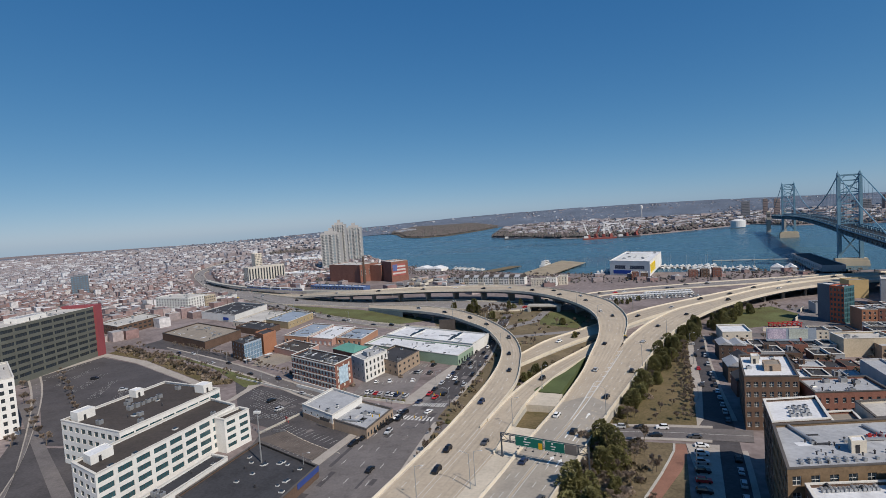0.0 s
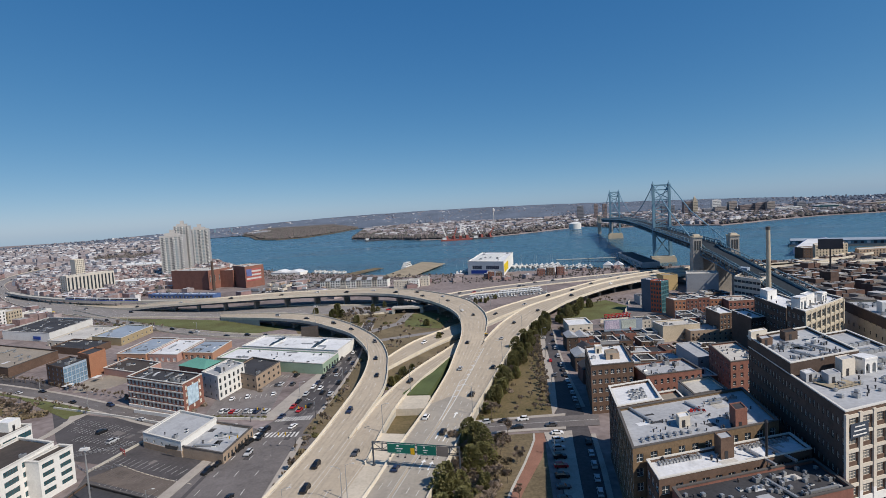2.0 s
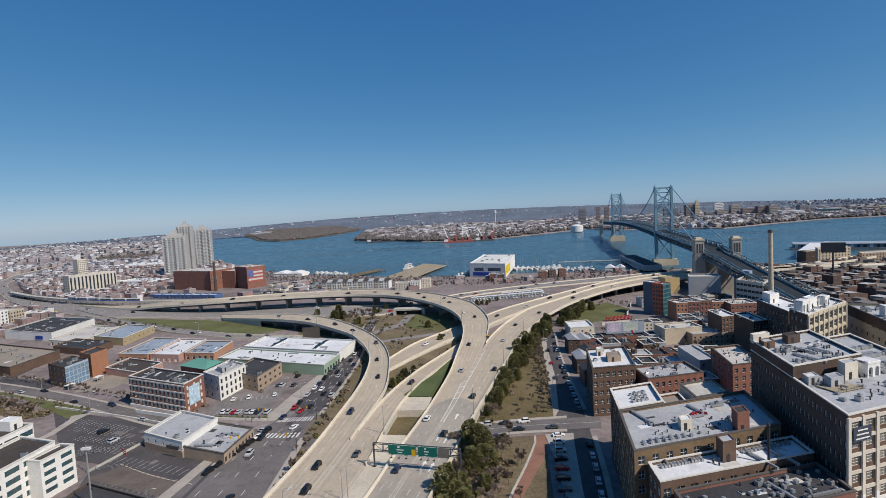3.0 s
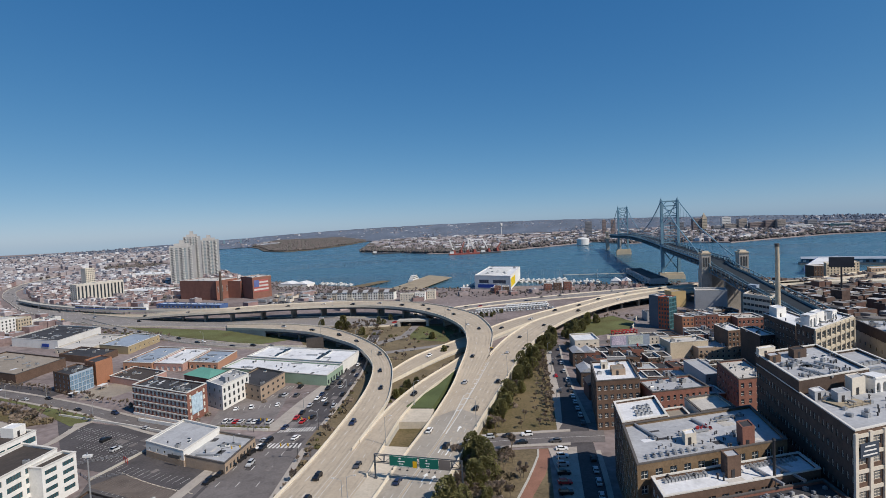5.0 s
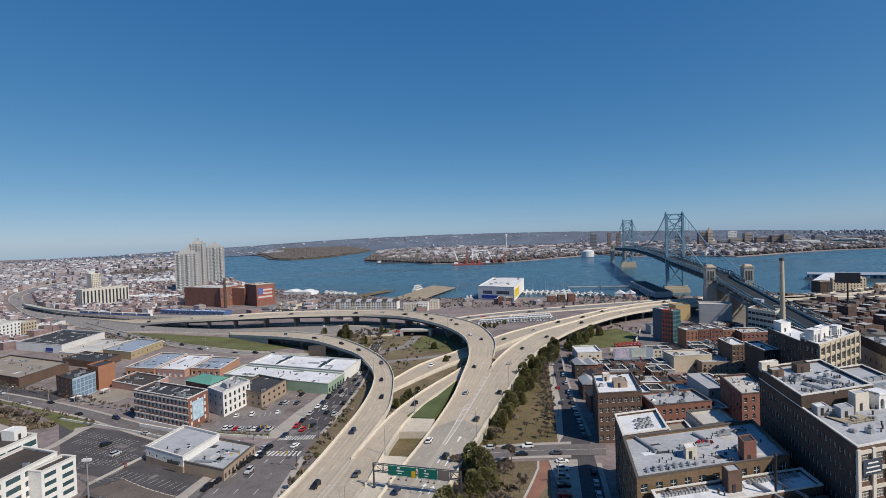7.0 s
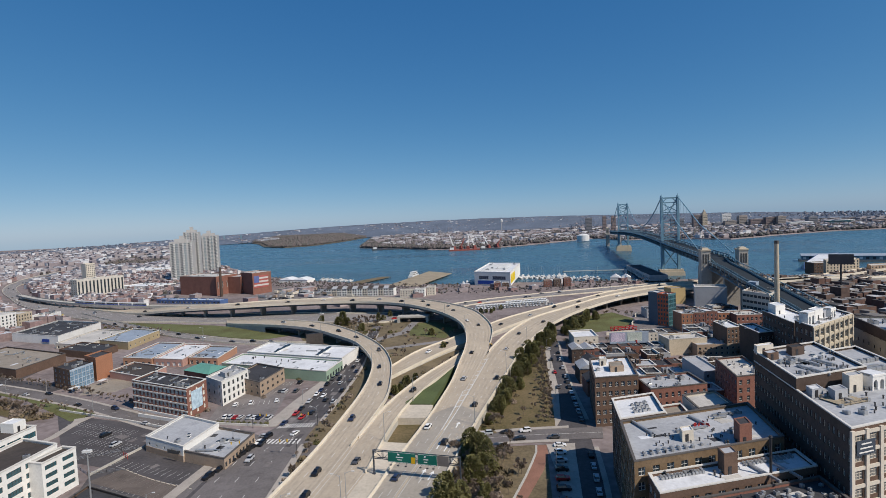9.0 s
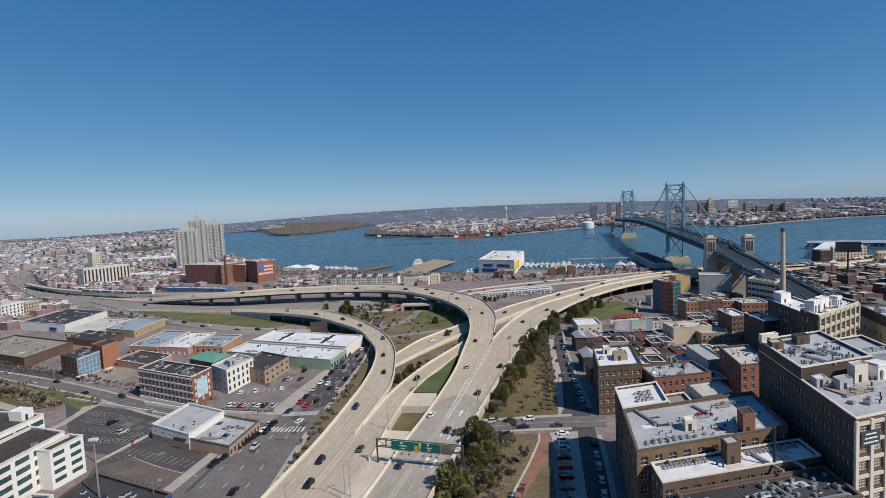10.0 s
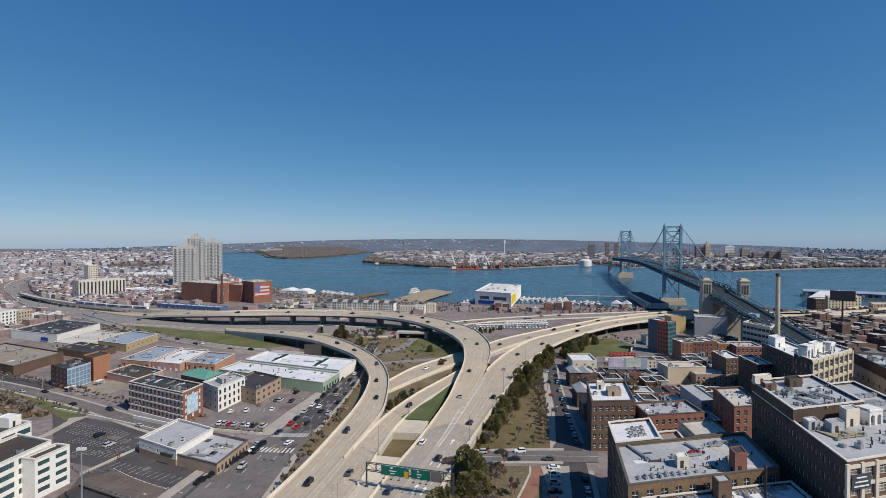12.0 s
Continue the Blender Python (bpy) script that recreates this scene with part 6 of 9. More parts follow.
_, i = bld("loft_building", "red brick terrace with a long pale roof", "loft building", 81, 200, 9, 90, 25, 16, 17, BRICK_RED, ROOF_GREY, F=(9, 4, 1.2, 2.0, 1.0, 0.4, 1, 2), cap=COPING_DARK)
clutter(i, 9), clutter(i, 14, (1,), (0.08, 0.92, 0.1, 0.9), 0.6)
_, i = bld("loft_building", "narrow red brick house block with dark side", "loft building", 119, 206, 8, 78, 14, 28, 18.5, BRICK_RED, ROOF_PALE, F=(4, 5, 1.4, 2.0, 0.9, 0.5, 1, 2), L=(8, 5, 1.0, 1.6, 1.0, 0.5, 1, 2), cap=COPING_DARK)
clutter(i, 6), clutter(i, 12, (1,), (0.1, 0.9, 0.1, 0.9), 0.6)
_, i = bld("gabled_house", "tall plastered house with grey sloping roof", "house", 122, 238, 12, 86, 9, 26, 11, STUCCO_GREY, ROOF_GREY, F=(2, 3, 1.4, 1.6, 1.0, 0.4, 1, 2))
_, i = bld("office_building", "dark brick loft with a white roof", "office building", 172, 248, 18, 80, 17, 35, 30, BRICK_DARK, ROOF_WHITE, F=(4, 7, 1.8, 2.0, 1.0, 0.6, 2, 2), L=(10, 7, 1.4, 1.9, 1.0, 0.6, 1, 2), cap=COPING)
clutter(i, 6), penthouse(i, 0.2, 0.7, 7, 9, 5, STUCCO_WHITE, ROOF_WHITE)
OFFICE_CREAM = mat("cream_terracotta", (0.50, 0.44, 0.34), 0.8, 0.15, 0.5, 0.05, stain=0.15)
_, i = bld("office_building", "buff masonry eight-storey office with large windows", "office building", 150, 205, 33, 83, 40, 13.5, 38, BRICK_DARK, ROOF_WHITE, F=(8, 8, 3.7, 2.8, 0.9, 1.0, 3, 2), L=(4, 8, 1.8, 2.2, 1.2, 1.0, 2, 2), fm=STUCCO_CREAM, cap=COPING, face=OFFICE_CREAM)
u_, v_ = i[1], i[2]
for k in range(9):
    s = Shape()
    c = u_ * (k * 5.0) + Vector((u_.y, -u_.x, 0)) * 0.22
    s.obox(c.x, c.y, 0, 1.1, 0.5, 37.6, 33)
    part("pilaster", s, OFFICE_CREAM, _)
for j in range(9):
    s = Shape()
    c = u_ * 20 + Vector((u_.y, -u_.x, 0)) * 0.14
    s.obox(c.x, c.y, 0.7 + j * 4.47, 40, 0.3, 1.1, 33)
    part("floor_band", s, OFFICE_CREAM, _)
dress(_, i, 6), clutter(i, 22, (1, 3), (0.2, 0.95, 0.1, 0.5), 0.7)


arch_house(i, 0.06, 0.40, 6.4, 3.4, 4.6, 33), arch_house(i, 0.66, 0.45, 5.0, 3.4, 3.2, 33)
penthouse(i, 0.3, 0.55, 8, 5, 4.6, STUCCO_WHITE, ROOF_WHITE), penthouse(i, 0.5, 0.6, 4, 4, 3.0, STUCCO_GREY, ROOF_WHITE)
_, i = bld("loft_building", "tan and brown brick block with few small windows", "loft building", 182, 200, -20, 71, 15, 47, 33, BUFF, ROOF_GREY, F=(3, 6, 1.1, 1.7, 1.4, 1.0, 1, 2), L=(9, 6, 1.1, 1.7, 1.4, 1.0, 1, 2), fm=FRAME_DARK, cap=COPING_DARK)
s = Shape()
c = i[2] * 23.5 + Vector((-i[2].y, i[2].x, 0)) * 0.12
s.obox(c.x, c.y, 28.6, 47, 0.24, 4.3, 71)
part("upper_brick_band", s, BRICK_DARK, _, "dark brown brick upper wall")
clutter(i, 8), penthouse(i, 0.3, 0.4, 4, 5, 5, STUCCO_WHITE, ROOF_WHITE)
# dark panes fill the open storeys in place of the shade inside
_, i = bld("parking_garage", "cream concrete parking deck with open storeys", "parking garage", 236, 366, 44, 104, 30, 24, 24.5, STUCCO_CREAM, ROOF_TAN, F=(5, 5, 8.4, 1.9, 1.6, 1.0, 3, 1), L=(7, 5, 7.4, 1.9, 1.6, 1.0, 3, 1), fm=FRAME_DARK, gm=METAL_DARK, cap=COPING)
clutter(i, 4, (1,)), penthouse(i, 0.75, 0.8, 8, 8, 5, ROOF_BLUE, ROOF_BLUE, "teal-grey metal stair house on the parking deck")
_, i = bld("apartment_building", "red and glass corner apartment block", "apartment building", 171, 385, 35, 125, 10.5, 9, 25, mat("orange_red_cladding", (0.48, 0.13, 0.07), 0.7, 0.15, 0.5, 0.0), ROOF_GREY, F=(3, 7, 3.2, 2.4, 0.5, 0.5, 2, 2), L=(4, 7, 1.4, 1.9, 0.9, 0.5, 1, 2), gm=GLASS_TEAL, fm=FRAME_DARK, face=mat("teal_cladding", (0.06, 0.14, 0.16), 0.4, 0.2, 0.4, 0.0))
clutter(i, 4)
_, i = bld("apartment_building", "dark blue-grey slab behind the corner block", "apartment building", 166, 392.4, 35, 125, 10.5, 8, 25.5, mat("slate_cladding", (0.10, 0.13, 0.17), 0.6, 0.15, 0.5, 0.0), ROOF_WHITE)
_, i = bld("warehouse", "blank grey-walled storage building", "warehouse", 219, 441, -20, 66, 25, 18, 21, STUCCO_GREY, ROOF_PALE, cap=COPING)
_, i = bld("house", "ochre rendered corner building", "building", 216, 480, 2, 92, 14, 14, 15, mat("ochre_render", (0.46, 0.34, 0.17), 0.85, 0.12, 0.5, 0.0), ROOF_TAN)
for k in range(4):
    _, i = bld("row_house", "red brick terraced house with tall windows", "row house", 172 + k * 8.2, 366 - k * 1.2, -8, 92, 8, 13, 13.5 + (k % 3) * 0.7, (BRICK_ORANGE, BRICK_RED, BRICK_RED)[k % 3], (ROOF_WHITE, ROOF_GREY)[k % 2],
               F=(3, 4, 1.1, 1.8, 0.8, 0.5, 1, 2), cap=COPING, group="brick terrace")
    clutter(i, 2)
_, i = bld("loft_building", "red brick block with a broad pale roof", "loft building", 204, 352, -2, 82, 18, 17, 13.5, BRICK_RED, ROOF_PALE, F=(6, 3, 1.5, 2.2, 1.0, 0.6, 1, 2), cap=COPING)
clutter(i, 8, (1, 2, 3))
for x, y, w, d, h, wl in ((167, 268, 9, 22, 21, BRICK_DARK), (168, 300, 10, 20, 17, BRICK_BROWN)):
    _, i = bld("loft_building", "narrow dark brick building with a white roof", "loft building", x, y, 10, 84, w, d, h, wl, ROOF_WHITE, F=(4, 5, 1.3, 1.9, 0.9, 0.5, 1, 2), cap=COPING)
    clutter(i, 4)
_, i = bld("building", "beige plastered building with a stepped front", "building", 136, 306, 4, 92, 24, 14, 10.0, BUFF, ROOF_PALE, cap=COPING)
clutter(i, 4)
_, i = bld("shop", "cream corner shop with a red painted base", "shop", 84, 329, 2, 86, 16, 20, 8.5, STUCCO_CREAM, ROOF_WHITE, F=(3, 2, 1.2, 1.2, 1.4, 0.4, 1, 1), cap=COPING)
s = Shape()
s.obox(8, -0.25, 0, 15.6, 0.5, 3.4, 2)
part("red_front", s, RED_PAINT, _, "red painted shopfront")
_, i = bld("building", "long tan block with a flat pale roof", "building", 150, 300, -2, 90, 26, 18, 7.5, BRICK_TAN, ROOF_GREY, F=(8, 2, 1.2, 1.4, 1.0, 0.3, 1, 1))
clutter(i, 8)

# billboard beyond the lofts
bb = thing("billboard", Matrix.Translation((118, 322, Z0)), "roadside billboard with two faded posters on a red post", "billboard")
s = Shape()
s.cyl(4, 0, 0, 6.5, 0.6, 0.6, 10)
part("post", s, RED_PAINT, bb)
s = Shape()
s.box(-13, -0.4, 4.8, 12, 0.6, 5.6), s.box(-13, 0.2, 5.6, 12, 0.6, 12)
part("frame", s, ROOF_BLUE, bb)
for a, m in ((-12.4, mat("lilac_poster", (0.50, 0.44, 0.50), 0.6, 0.35, 0.6, 0.0, tone=(0.5, 0.5, 0.8))), (-1.6, mat("grey_poster", (0.42, 0.46, 0.42), 0.6, 0.35, 0.6, 0.0))):
    s = Shape()
    s.box(a, 0.05, 6.0, a + 9.4, 0.195, 11.6)
    part("poster", s, m, bb)

def gable(root, info, m):
    """A low pitched roof over a flat-topped shell."""
    o, u, v, w, d, z = info
    s = Shape()
    c = [u * a * w + v * b * d for a, b in ((-0.03, -0.03), (1.03, -0.03), (1.03, 1.03), (-0.03, 1.03))]
    r0, r1 = u * 0.5 * w - v * 0.03 * d, u * 0.5 * w + v * 1.03 * d
    lo, hi = z + 0.86, z + 0.86 + w * 0.28
    P = [(p.x, p.y, lo) for p in c] + [(r0.x, r0.y, hi), (r1.x, r1.y, hi)]
    for f in ((0, 4, 5, 3), (4, 1, 2, 5), (0, 1, 4), (2, 3, 5), (0, 3, 2, 1)):
        s.poly([P[k] for k in f])
    part("pitched_roof", s, m, root)


# town houses filling the blocks east of the street: attached rows, back yards between them
hr = random.Random(21)
LAWN = [(60, 346), (166, 346), (166, 470), (60, 470)]
row = 0
b0 = 226.0
while b0 < 438:
    dep = hr.uniform(11.5, 14.5)
    a = 64 + (b0 - 240) * 0.12 + hr.uniform(0, 4)
    h = hr.uniform(5.5, 9)
    while a < 262:
        w = hr.choice((6.4, 6.4, 6.8, 8.0, 11.0))
        b = b0 - (a - 70) * 0.09
        hit = any(inside(a + dx, b + dy, f) for f in FOOT for dx, dy in ((0, 0), (w, 0), (0, dep), (w, dep), (w / 2, dep / 2)))
        hit = hit or inside(a, b, LAWN) or inside(a + w, b + dep, LAWN) or a + w > 208 + (b - 250) * 0.22
        if hit or hr.random() < 0.07:
            a += w * 0.7
            continue
        if hr.random() < 0.45:
            h = hr.uniform(5, 8.8)
        m = hr.choice((BRICK_RED, BRICK_BROWN, BRICK_BROWN, BRICK_RED, STUCCO_CREAM, BRICK_DARK, STUCCO_GREY, BRICK_DARK, BRICK_DARK))
        rf = hr.choice((ROOF_WHITE, ROOF_GREY, ROOF_DARK, ROOF_DARK, ROOF_DARK, ROOF_BROWN, ROOF_DARK, ROOF_GREY, ROOF_BROWN))
        low = (90 < a + w and a < 140 and 262 < b + dep and b < 326) or (120 < a + w and a < 170 and 262 < b + dep and b < 308)
        if low:
            h = hr.uniform(3.6, 5.4)
        n = 3 if h > 8 else (2 if h > 5.5 else 1)
        d = dep * hr.uniform(0.75, 1.0)
        _, i = bld("row_house", "attached brick town house with a flat roof", "row house", a, b, -5, 87, w - 0.05, d, h, m, rf, F=(2 if w < 7 else 3, n, 1.0, 1.6, 0.9, 0.3, 1, 2), group="town houses", cap=hr.choice((None, COPING)), join=100, par=0.5)
        clutter(i, hr.randint(0, 4), (1, 2, 3), size=0.7)
        q = hr.random()
        if q < 0.26 and not low:
            gable(_, i, hr.choice((ROOF_GREY, ROOF_DARK, ROOF_BROWN)))
        elif q < 0.42:
            penthouse(i, hr.uniform(0.1, 0.5), hr.uniform(0.2, 0.6), 2.4, 2.8, 2.3, hr.choice((BRICK_RED, STUCCO_GREY, BRICK_BROWN)), rf)
        a += w
    row += 1
    b0 += dep + (3.5 if row % 2 else 8.0)

# ---- the town around ----
def near_way(x, y, keys, r):
    for k in keys:
        A, B = WAYS[k]
        for a, b in zip(A[::3], B[::3]):
            c = (a + b) / 2
            if (c.x - x) ** 2 + (c.y - y) ** 2 < (r + min(18.0, (a - b).length / 2)) ** 2:
                return True
    return False


FOOT_BOX = [(min(p[0] for p in f) - 6, max(p[0] for p in f) + 6, min(p[1] for p in f) - 6, max(p[1] for p in f) + 6) for f in FOOT]


def taken(x, y):
    return any(a < x < b and c < y < d for a, b, c, d in FOOT_BOX)


def house_field(label, m, rows, seed):
    """rows: (x0, x1, y0, y1, yaw, street gap, lot, depth, height, keep, test)."""
    r = random.Random(seed)
    s = Shape()
    for x0, x1, y0, y1, yaw, gap, lot, depth, hh, keep, test in rows:
        c, sn = math.cos(radians(yaw)), math.sin(radians(yaw))
        cx, cy = (x0 + x1) / 2, (y0 + y1) / 2
        R = max(x1 - x0, y1 - y0) * 0.75
        b = -R
        while b < R:
            b += gap * (1 if int(b / gap) % 2 else 0.62)
            a = -R
            while a < R:
                w = lot * r.uniform(0.75, 1.6)
                a += w * (1.04 if r.random() < 0.86 else 2.2)
                x, y = cx + c * a - sn * b, cy + sn * a + c * b
                if not (x0 < x < x1 and y0 < y < y1) or r.random() > keep or not test(x, y):
                    continue
                h = hh * r.uniform(0.7, 1.35) * (1.5 if r.random() < 0.03 else 1.0)
                dp = depth * r.uniform(0.7, 1.25)
                s.obox(x, y, Z0, w, dp, h, yaw)
                if lot < 14 and r.random() < 0.5:
                    s.obox(x + r.uniform(-1, 1), y + r.uniform(-2, 2), Z0 + h, w * 0.3, dp * 0.25, 1.4, yaw)
    return tagged(part("houses", s, m), label, "houses", kind="stuff")


def west_ok(x, y):
    return y < along(NEAR, x) - 40 and not near_way(x, y, ("main", "flyover", "lower"), 14) and not taken(x, y)


house_field("dense terraced brick houses with flat white and dark roofs", HOUSES, [
    (-1000, -420, 520, 1250, 62, 20, 5.5, 9, 7, 0.9, lambda x, y: west_ok(x, y) and y > 545 - 0.1 * x - 60 and not (-520 < x < -330 and y < 640)),
    (-430, -250, 600, 950, 62, 30, 9, 12, 5.5, 0.5, lambda x, y: west_ok(x, y) and x < -330),
    (-900, -345, 320, 600, 66, 26, 8, 12, 8, 0.85, lambda x, y: west_ok(x, y) and x < -352 - max(0, 480 - y) * 0.25 and not near_way(x, y, ("cross", "west_street"), 10)),
    (-420, -330, 330, 480, 66, 40, 14, 14, 5, 0.18, lambda x, y: west_ok(x, y) and not near_way(x, y, ("cross",), 12)),
], 3)
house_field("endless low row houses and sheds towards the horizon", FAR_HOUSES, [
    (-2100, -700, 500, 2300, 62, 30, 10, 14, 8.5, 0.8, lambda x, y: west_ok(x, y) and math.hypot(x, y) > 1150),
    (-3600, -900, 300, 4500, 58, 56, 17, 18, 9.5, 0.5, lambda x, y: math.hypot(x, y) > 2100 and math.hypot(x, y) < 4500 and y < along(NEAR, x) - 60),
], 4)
house_field("riverside sheds and shops beyond the motorway", HOUSES, [
    (-330, -90, 560, 720, 50, 34, 14, 12, 4.5, 0.16, lambda x, y: west_ok(x, y) and not near_way(x, y, ("main", "flyover"), 24)),
    (-60, 300, 590, 690, 16, 26, 8, 8, 4.5, 0.22, lambda x, y: y < along(NEAR, x) - 14 and not near_way(x, y, ("main", "under", "east"), 12) and not taken(x, y)),
], 5)
house_field("brick houses and sheds beyond the bridge approach", EAST_HOUSES, [
    (245, 700, 250, 640, 12, 20, 6.5, 11, 8.0, 0.9, lambda x, y: y < along(NEAR, x) - 60 and not near_way(x, y, ("under", "east"), 16) and not taken(x, y) and x > 262 + (y - 250) * 0.12),
    (200, 620, -60, 250, 12, 26, 10, 13, 9, 0.85, lambda x, y: x > 225 and not taken(x, y)),
], 6)
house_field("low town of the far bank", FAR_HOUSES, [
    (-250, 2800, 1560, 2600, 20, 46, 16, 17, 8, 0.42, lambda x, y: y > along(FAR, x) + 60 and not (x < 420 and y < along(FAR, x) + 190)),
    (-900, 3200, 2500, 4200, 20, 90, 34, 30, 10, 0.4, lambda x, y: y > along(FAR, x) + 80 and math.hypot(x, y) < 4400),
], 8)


def tree_lumps(label, n, seed, place_, size, m_=None):
    """Far bare woods: uneven clumps."""
    r = random.Random(seed)
    s = Shape()
    k = 0
    while k < n:
        p = place_(r)
        if not p:
            continue
        k += 1
        q = size * r.uniform(0.6, 1.4)
        i, base = len(s.v), Z0 + (p[2] if len(p) > 2 else 0)
        m = 6
        for ring, (rad, lo, hi) in enumerate(((0.6, 0.0, 0.0), (1.0, 0.45, 0.8), (0.6, 1.0, 1.35))):
            for j in range(m):
                a = 2 * math.pi * (j + r.random() * 0.7) / m
                rr = q * rad * r.uniform(0.65, 1.25)
                s.v.append((p[0] + rr * math.cos(a), p[1] + rr * math.sin(a), base + q * r.uniform(lo, hi)))
        s.v.append((p[0] + r.uniform(-1, 1) * q * 0.3, p[1] + r.uniform(-1, 1) * q * 0.3, base + q * r.uniform(1.3, 1.7)))
        for g in (0, m):
            for j in range(m):
                s.f.append((i + g + j, i + g + (j + 1) % m, i + g + m + (j + 1) % m, i + g + m + j))
                s.k.append(0)
        for j in range(m):
            s.f.append((i + 3 * m, i + 2 * m + j, i + 2 * m + (j + 1) % m))
            s.k.append(0)
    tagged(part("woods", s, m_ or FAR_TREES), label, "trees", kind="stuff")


ISLE = [(-1900, 4450), (-1530, 4050), (-1160, 3320), (-915, 2710), (-765, 2515), (-665, 2590), (-600, 3100), (-570, 4000), (-570, 4450)]


def on_isle(r):
    x, y = r.uniform(-1900, -570), r.uniform(2515, 4450)
    return (x, y, isle_rise(x, y) - 1.5) if inside(x, y, ISLE) else None


def far_bank(r):
    x = r.uniform(-420, 2800)
    y = along(FAR, x) + (r.random() ** 2.2) * 2300 + 14
    d = y - along(FAR, x)
    return (x, y) if math.hypot(x, y) < 4500 and (d > 160 or x < 60 or r.random() < 0.25) else None


def far_rise(r):
    """A place on the wooded rise along the horizon, with its height."""
    t = r.uniform(-0.95, 0.95)
    rho = 3950 + 620 * r.random()
    c = float(np.interp(t, [-0.95, -0.72, -0.52, -0.30, -0.09, 0.13, 0.34, 0.52, 0.80, 0.95], [10, 15, 40, 78, 106, 108, 88, 64, 28, 16]))
    k = (rho - 3950) / 390 * 0.55 if rho < 4340 else 0.55 + 0.45 * (rho - 4340) / 260
    return (rho * math.sin(t), rho * math.cos(t), max(0.0, c * k - 6))


def west_town(r):
    x, y = r.uniform(-3000, -360), r.uniform(300, 4000)
    return (x, y) if west_ok(x, y) and math.hypot(x, y) > 760 and math.hypot(x, y) < 4300 else None


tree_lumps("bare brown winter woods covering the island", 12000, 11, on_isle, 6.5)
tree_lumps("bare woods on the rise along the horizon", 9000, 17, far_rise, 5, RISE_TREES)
depot, rr_ = Shape(), random.Random(19)
for k in range(26):
    a, b = rr_.random(), rr_.random()
    x, y = -1200 - 380 * a + 130 * b, 3420 + 660 * a + 60 * b
    depot.obox(x, y, Z0 + isle_rise(x, y) - 2, rr_.uniform(20, 70), rr_.uniform(12, 26), 12 + rr_.uniform(0, 6), rr_.uniform(-30, 30))
tagged(part("depot_sheds", depot, FAR_HOUSES), "pale sheds at the wooded island's shore", "sheds", kind="stuff")
rise, rr_ = Shape(), random.Random(18)
for k in range(1100):
    x, y, z = far_rise(rr_)
    rise.obox(x, y, Z0 + z, rr_.uniform(6, 22), rr_.uniform(6, 14), 6 + rr_.uniform(2, 6), rr_.uniform(0, 90))
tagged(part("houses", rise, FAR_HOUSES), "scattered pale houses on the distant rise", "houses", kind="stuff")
tree_lumps("bare winter trees along the far bank", 11000, 12, far_bank, 5.5)
WOOD = [(-981, 1488), (-861, 1602), (-1360, 2537), (-1534, 2330)]


def mid_wood(r):
    x, y = r.uniform(min(p[0] for p in WOOD), max(p[0] for p in WOOD)), r.uniform(min(p[1] for p in WOOD), max(p[1] for p in WOOD))
    return (x, y) if inside(x, y, WOOD) else None


tree_lumps("brown winter wood beyond the terraces", 1500, 19, mid_wood, 3.2)
tree_lumps("bare street trees among the row houses", 9500, 13, west_town, 4.0)


def east_town(r):
    x, y = r.uniform(262, 700), r.uniform(250, 640)
    return (x, y) if y < along(NEAR, x) - 30 and x > 285 + (y - 250) * 0.12 else None


tree_lumps("bare yard trees among the houses beyond the bridge", 420, 15, east_town, 2.6)


def quay(r):
    x = r.uniform(-330, 320)
    y = along(NEAR, x) - 6 - 95 * r.random()
    return (x, y) if not near_way(x, y, ("main", "flyover", "under", "east"), 6) and not taken(x, y) else None


tree_lumps("brown scrub and bare trees along the near quays", 1100, 14, quay, 1.2)

# white waterfront houses beside the motorway
for k in range(13):
    a = k / 12
    x, y = -147 + 80 * a, 640 - 16 * a
    root = thing("row_house", pose(x, y, Z0, 0, 0, -11), "white waterfront town house with a pitched grey roof", "row house", "waterfront town houses")
    s = Shape()
    s.box(0, 0, 0, 6.2, 12, 9.5)
    part("wall", s, (STUCCO_WHITE, STUCCO_CREAM, STUCCO_WHITE)[k % 3], root)
    s = Shape()
    for f in (((-0.2, -0.4, 9.4), (6.4, -0.4, 9.4), (6.4, 6, 12.2), (-0.2, 6, 12.2)), ((-0.2, 12.4, 9.4), (6.4, 12.4, 9.4), (6.4, 6, 12.2), (-0.2, 6, 12.2)), ((-0.2, -0.4, 9.4), (-0.2, 6, 12.2), (-0.2, 12.4, 9.4)), ((6.4, -0.4, 9.4), (6.4, 6, 12.2), (6.4, 12.4, 9.4))):
        s.poly(list(f))
    part("pitched_roof", s, ROOF_GREY if k % 2 else ROOF_BROWN, root)
    s = Shape()
    for j in range(3):
        for q in (0.9, 3.6):
            s.box(q, -0.1, 1.0 + j * 3, q + 1.6, 0.05, 2.8 + j * 3)
    tagged(part("glazing", s, GLASS, root), kind="stuff")
for k, (x, y, w, m) in enumerate(((-52, 606, 16, STUCCO_CREAM), (-34, 603, 12, STUCCO_WHITE), (-20, 612, 10, STUCCO_CREAM), (128, 640, 9, BRICK_RED), (140, 638, 9, BRICK_BROWN), (152, 636, 9, BRICK_RED), (74, 632, 8, BRICK_BROWN), (64, 633, 8, BRICK_RED))):
    bld("waterfront_house", "three-storey waterfront house with a flat pale roof", "house", x, y, -8, 84, w, 11, 8.5 + (k % 3), m, ROOF_PALE, F=(max(2, int(w / 3)), 3, 1.2, 1.6, 0.8, 0.4, 1, 2), cap=COPING)

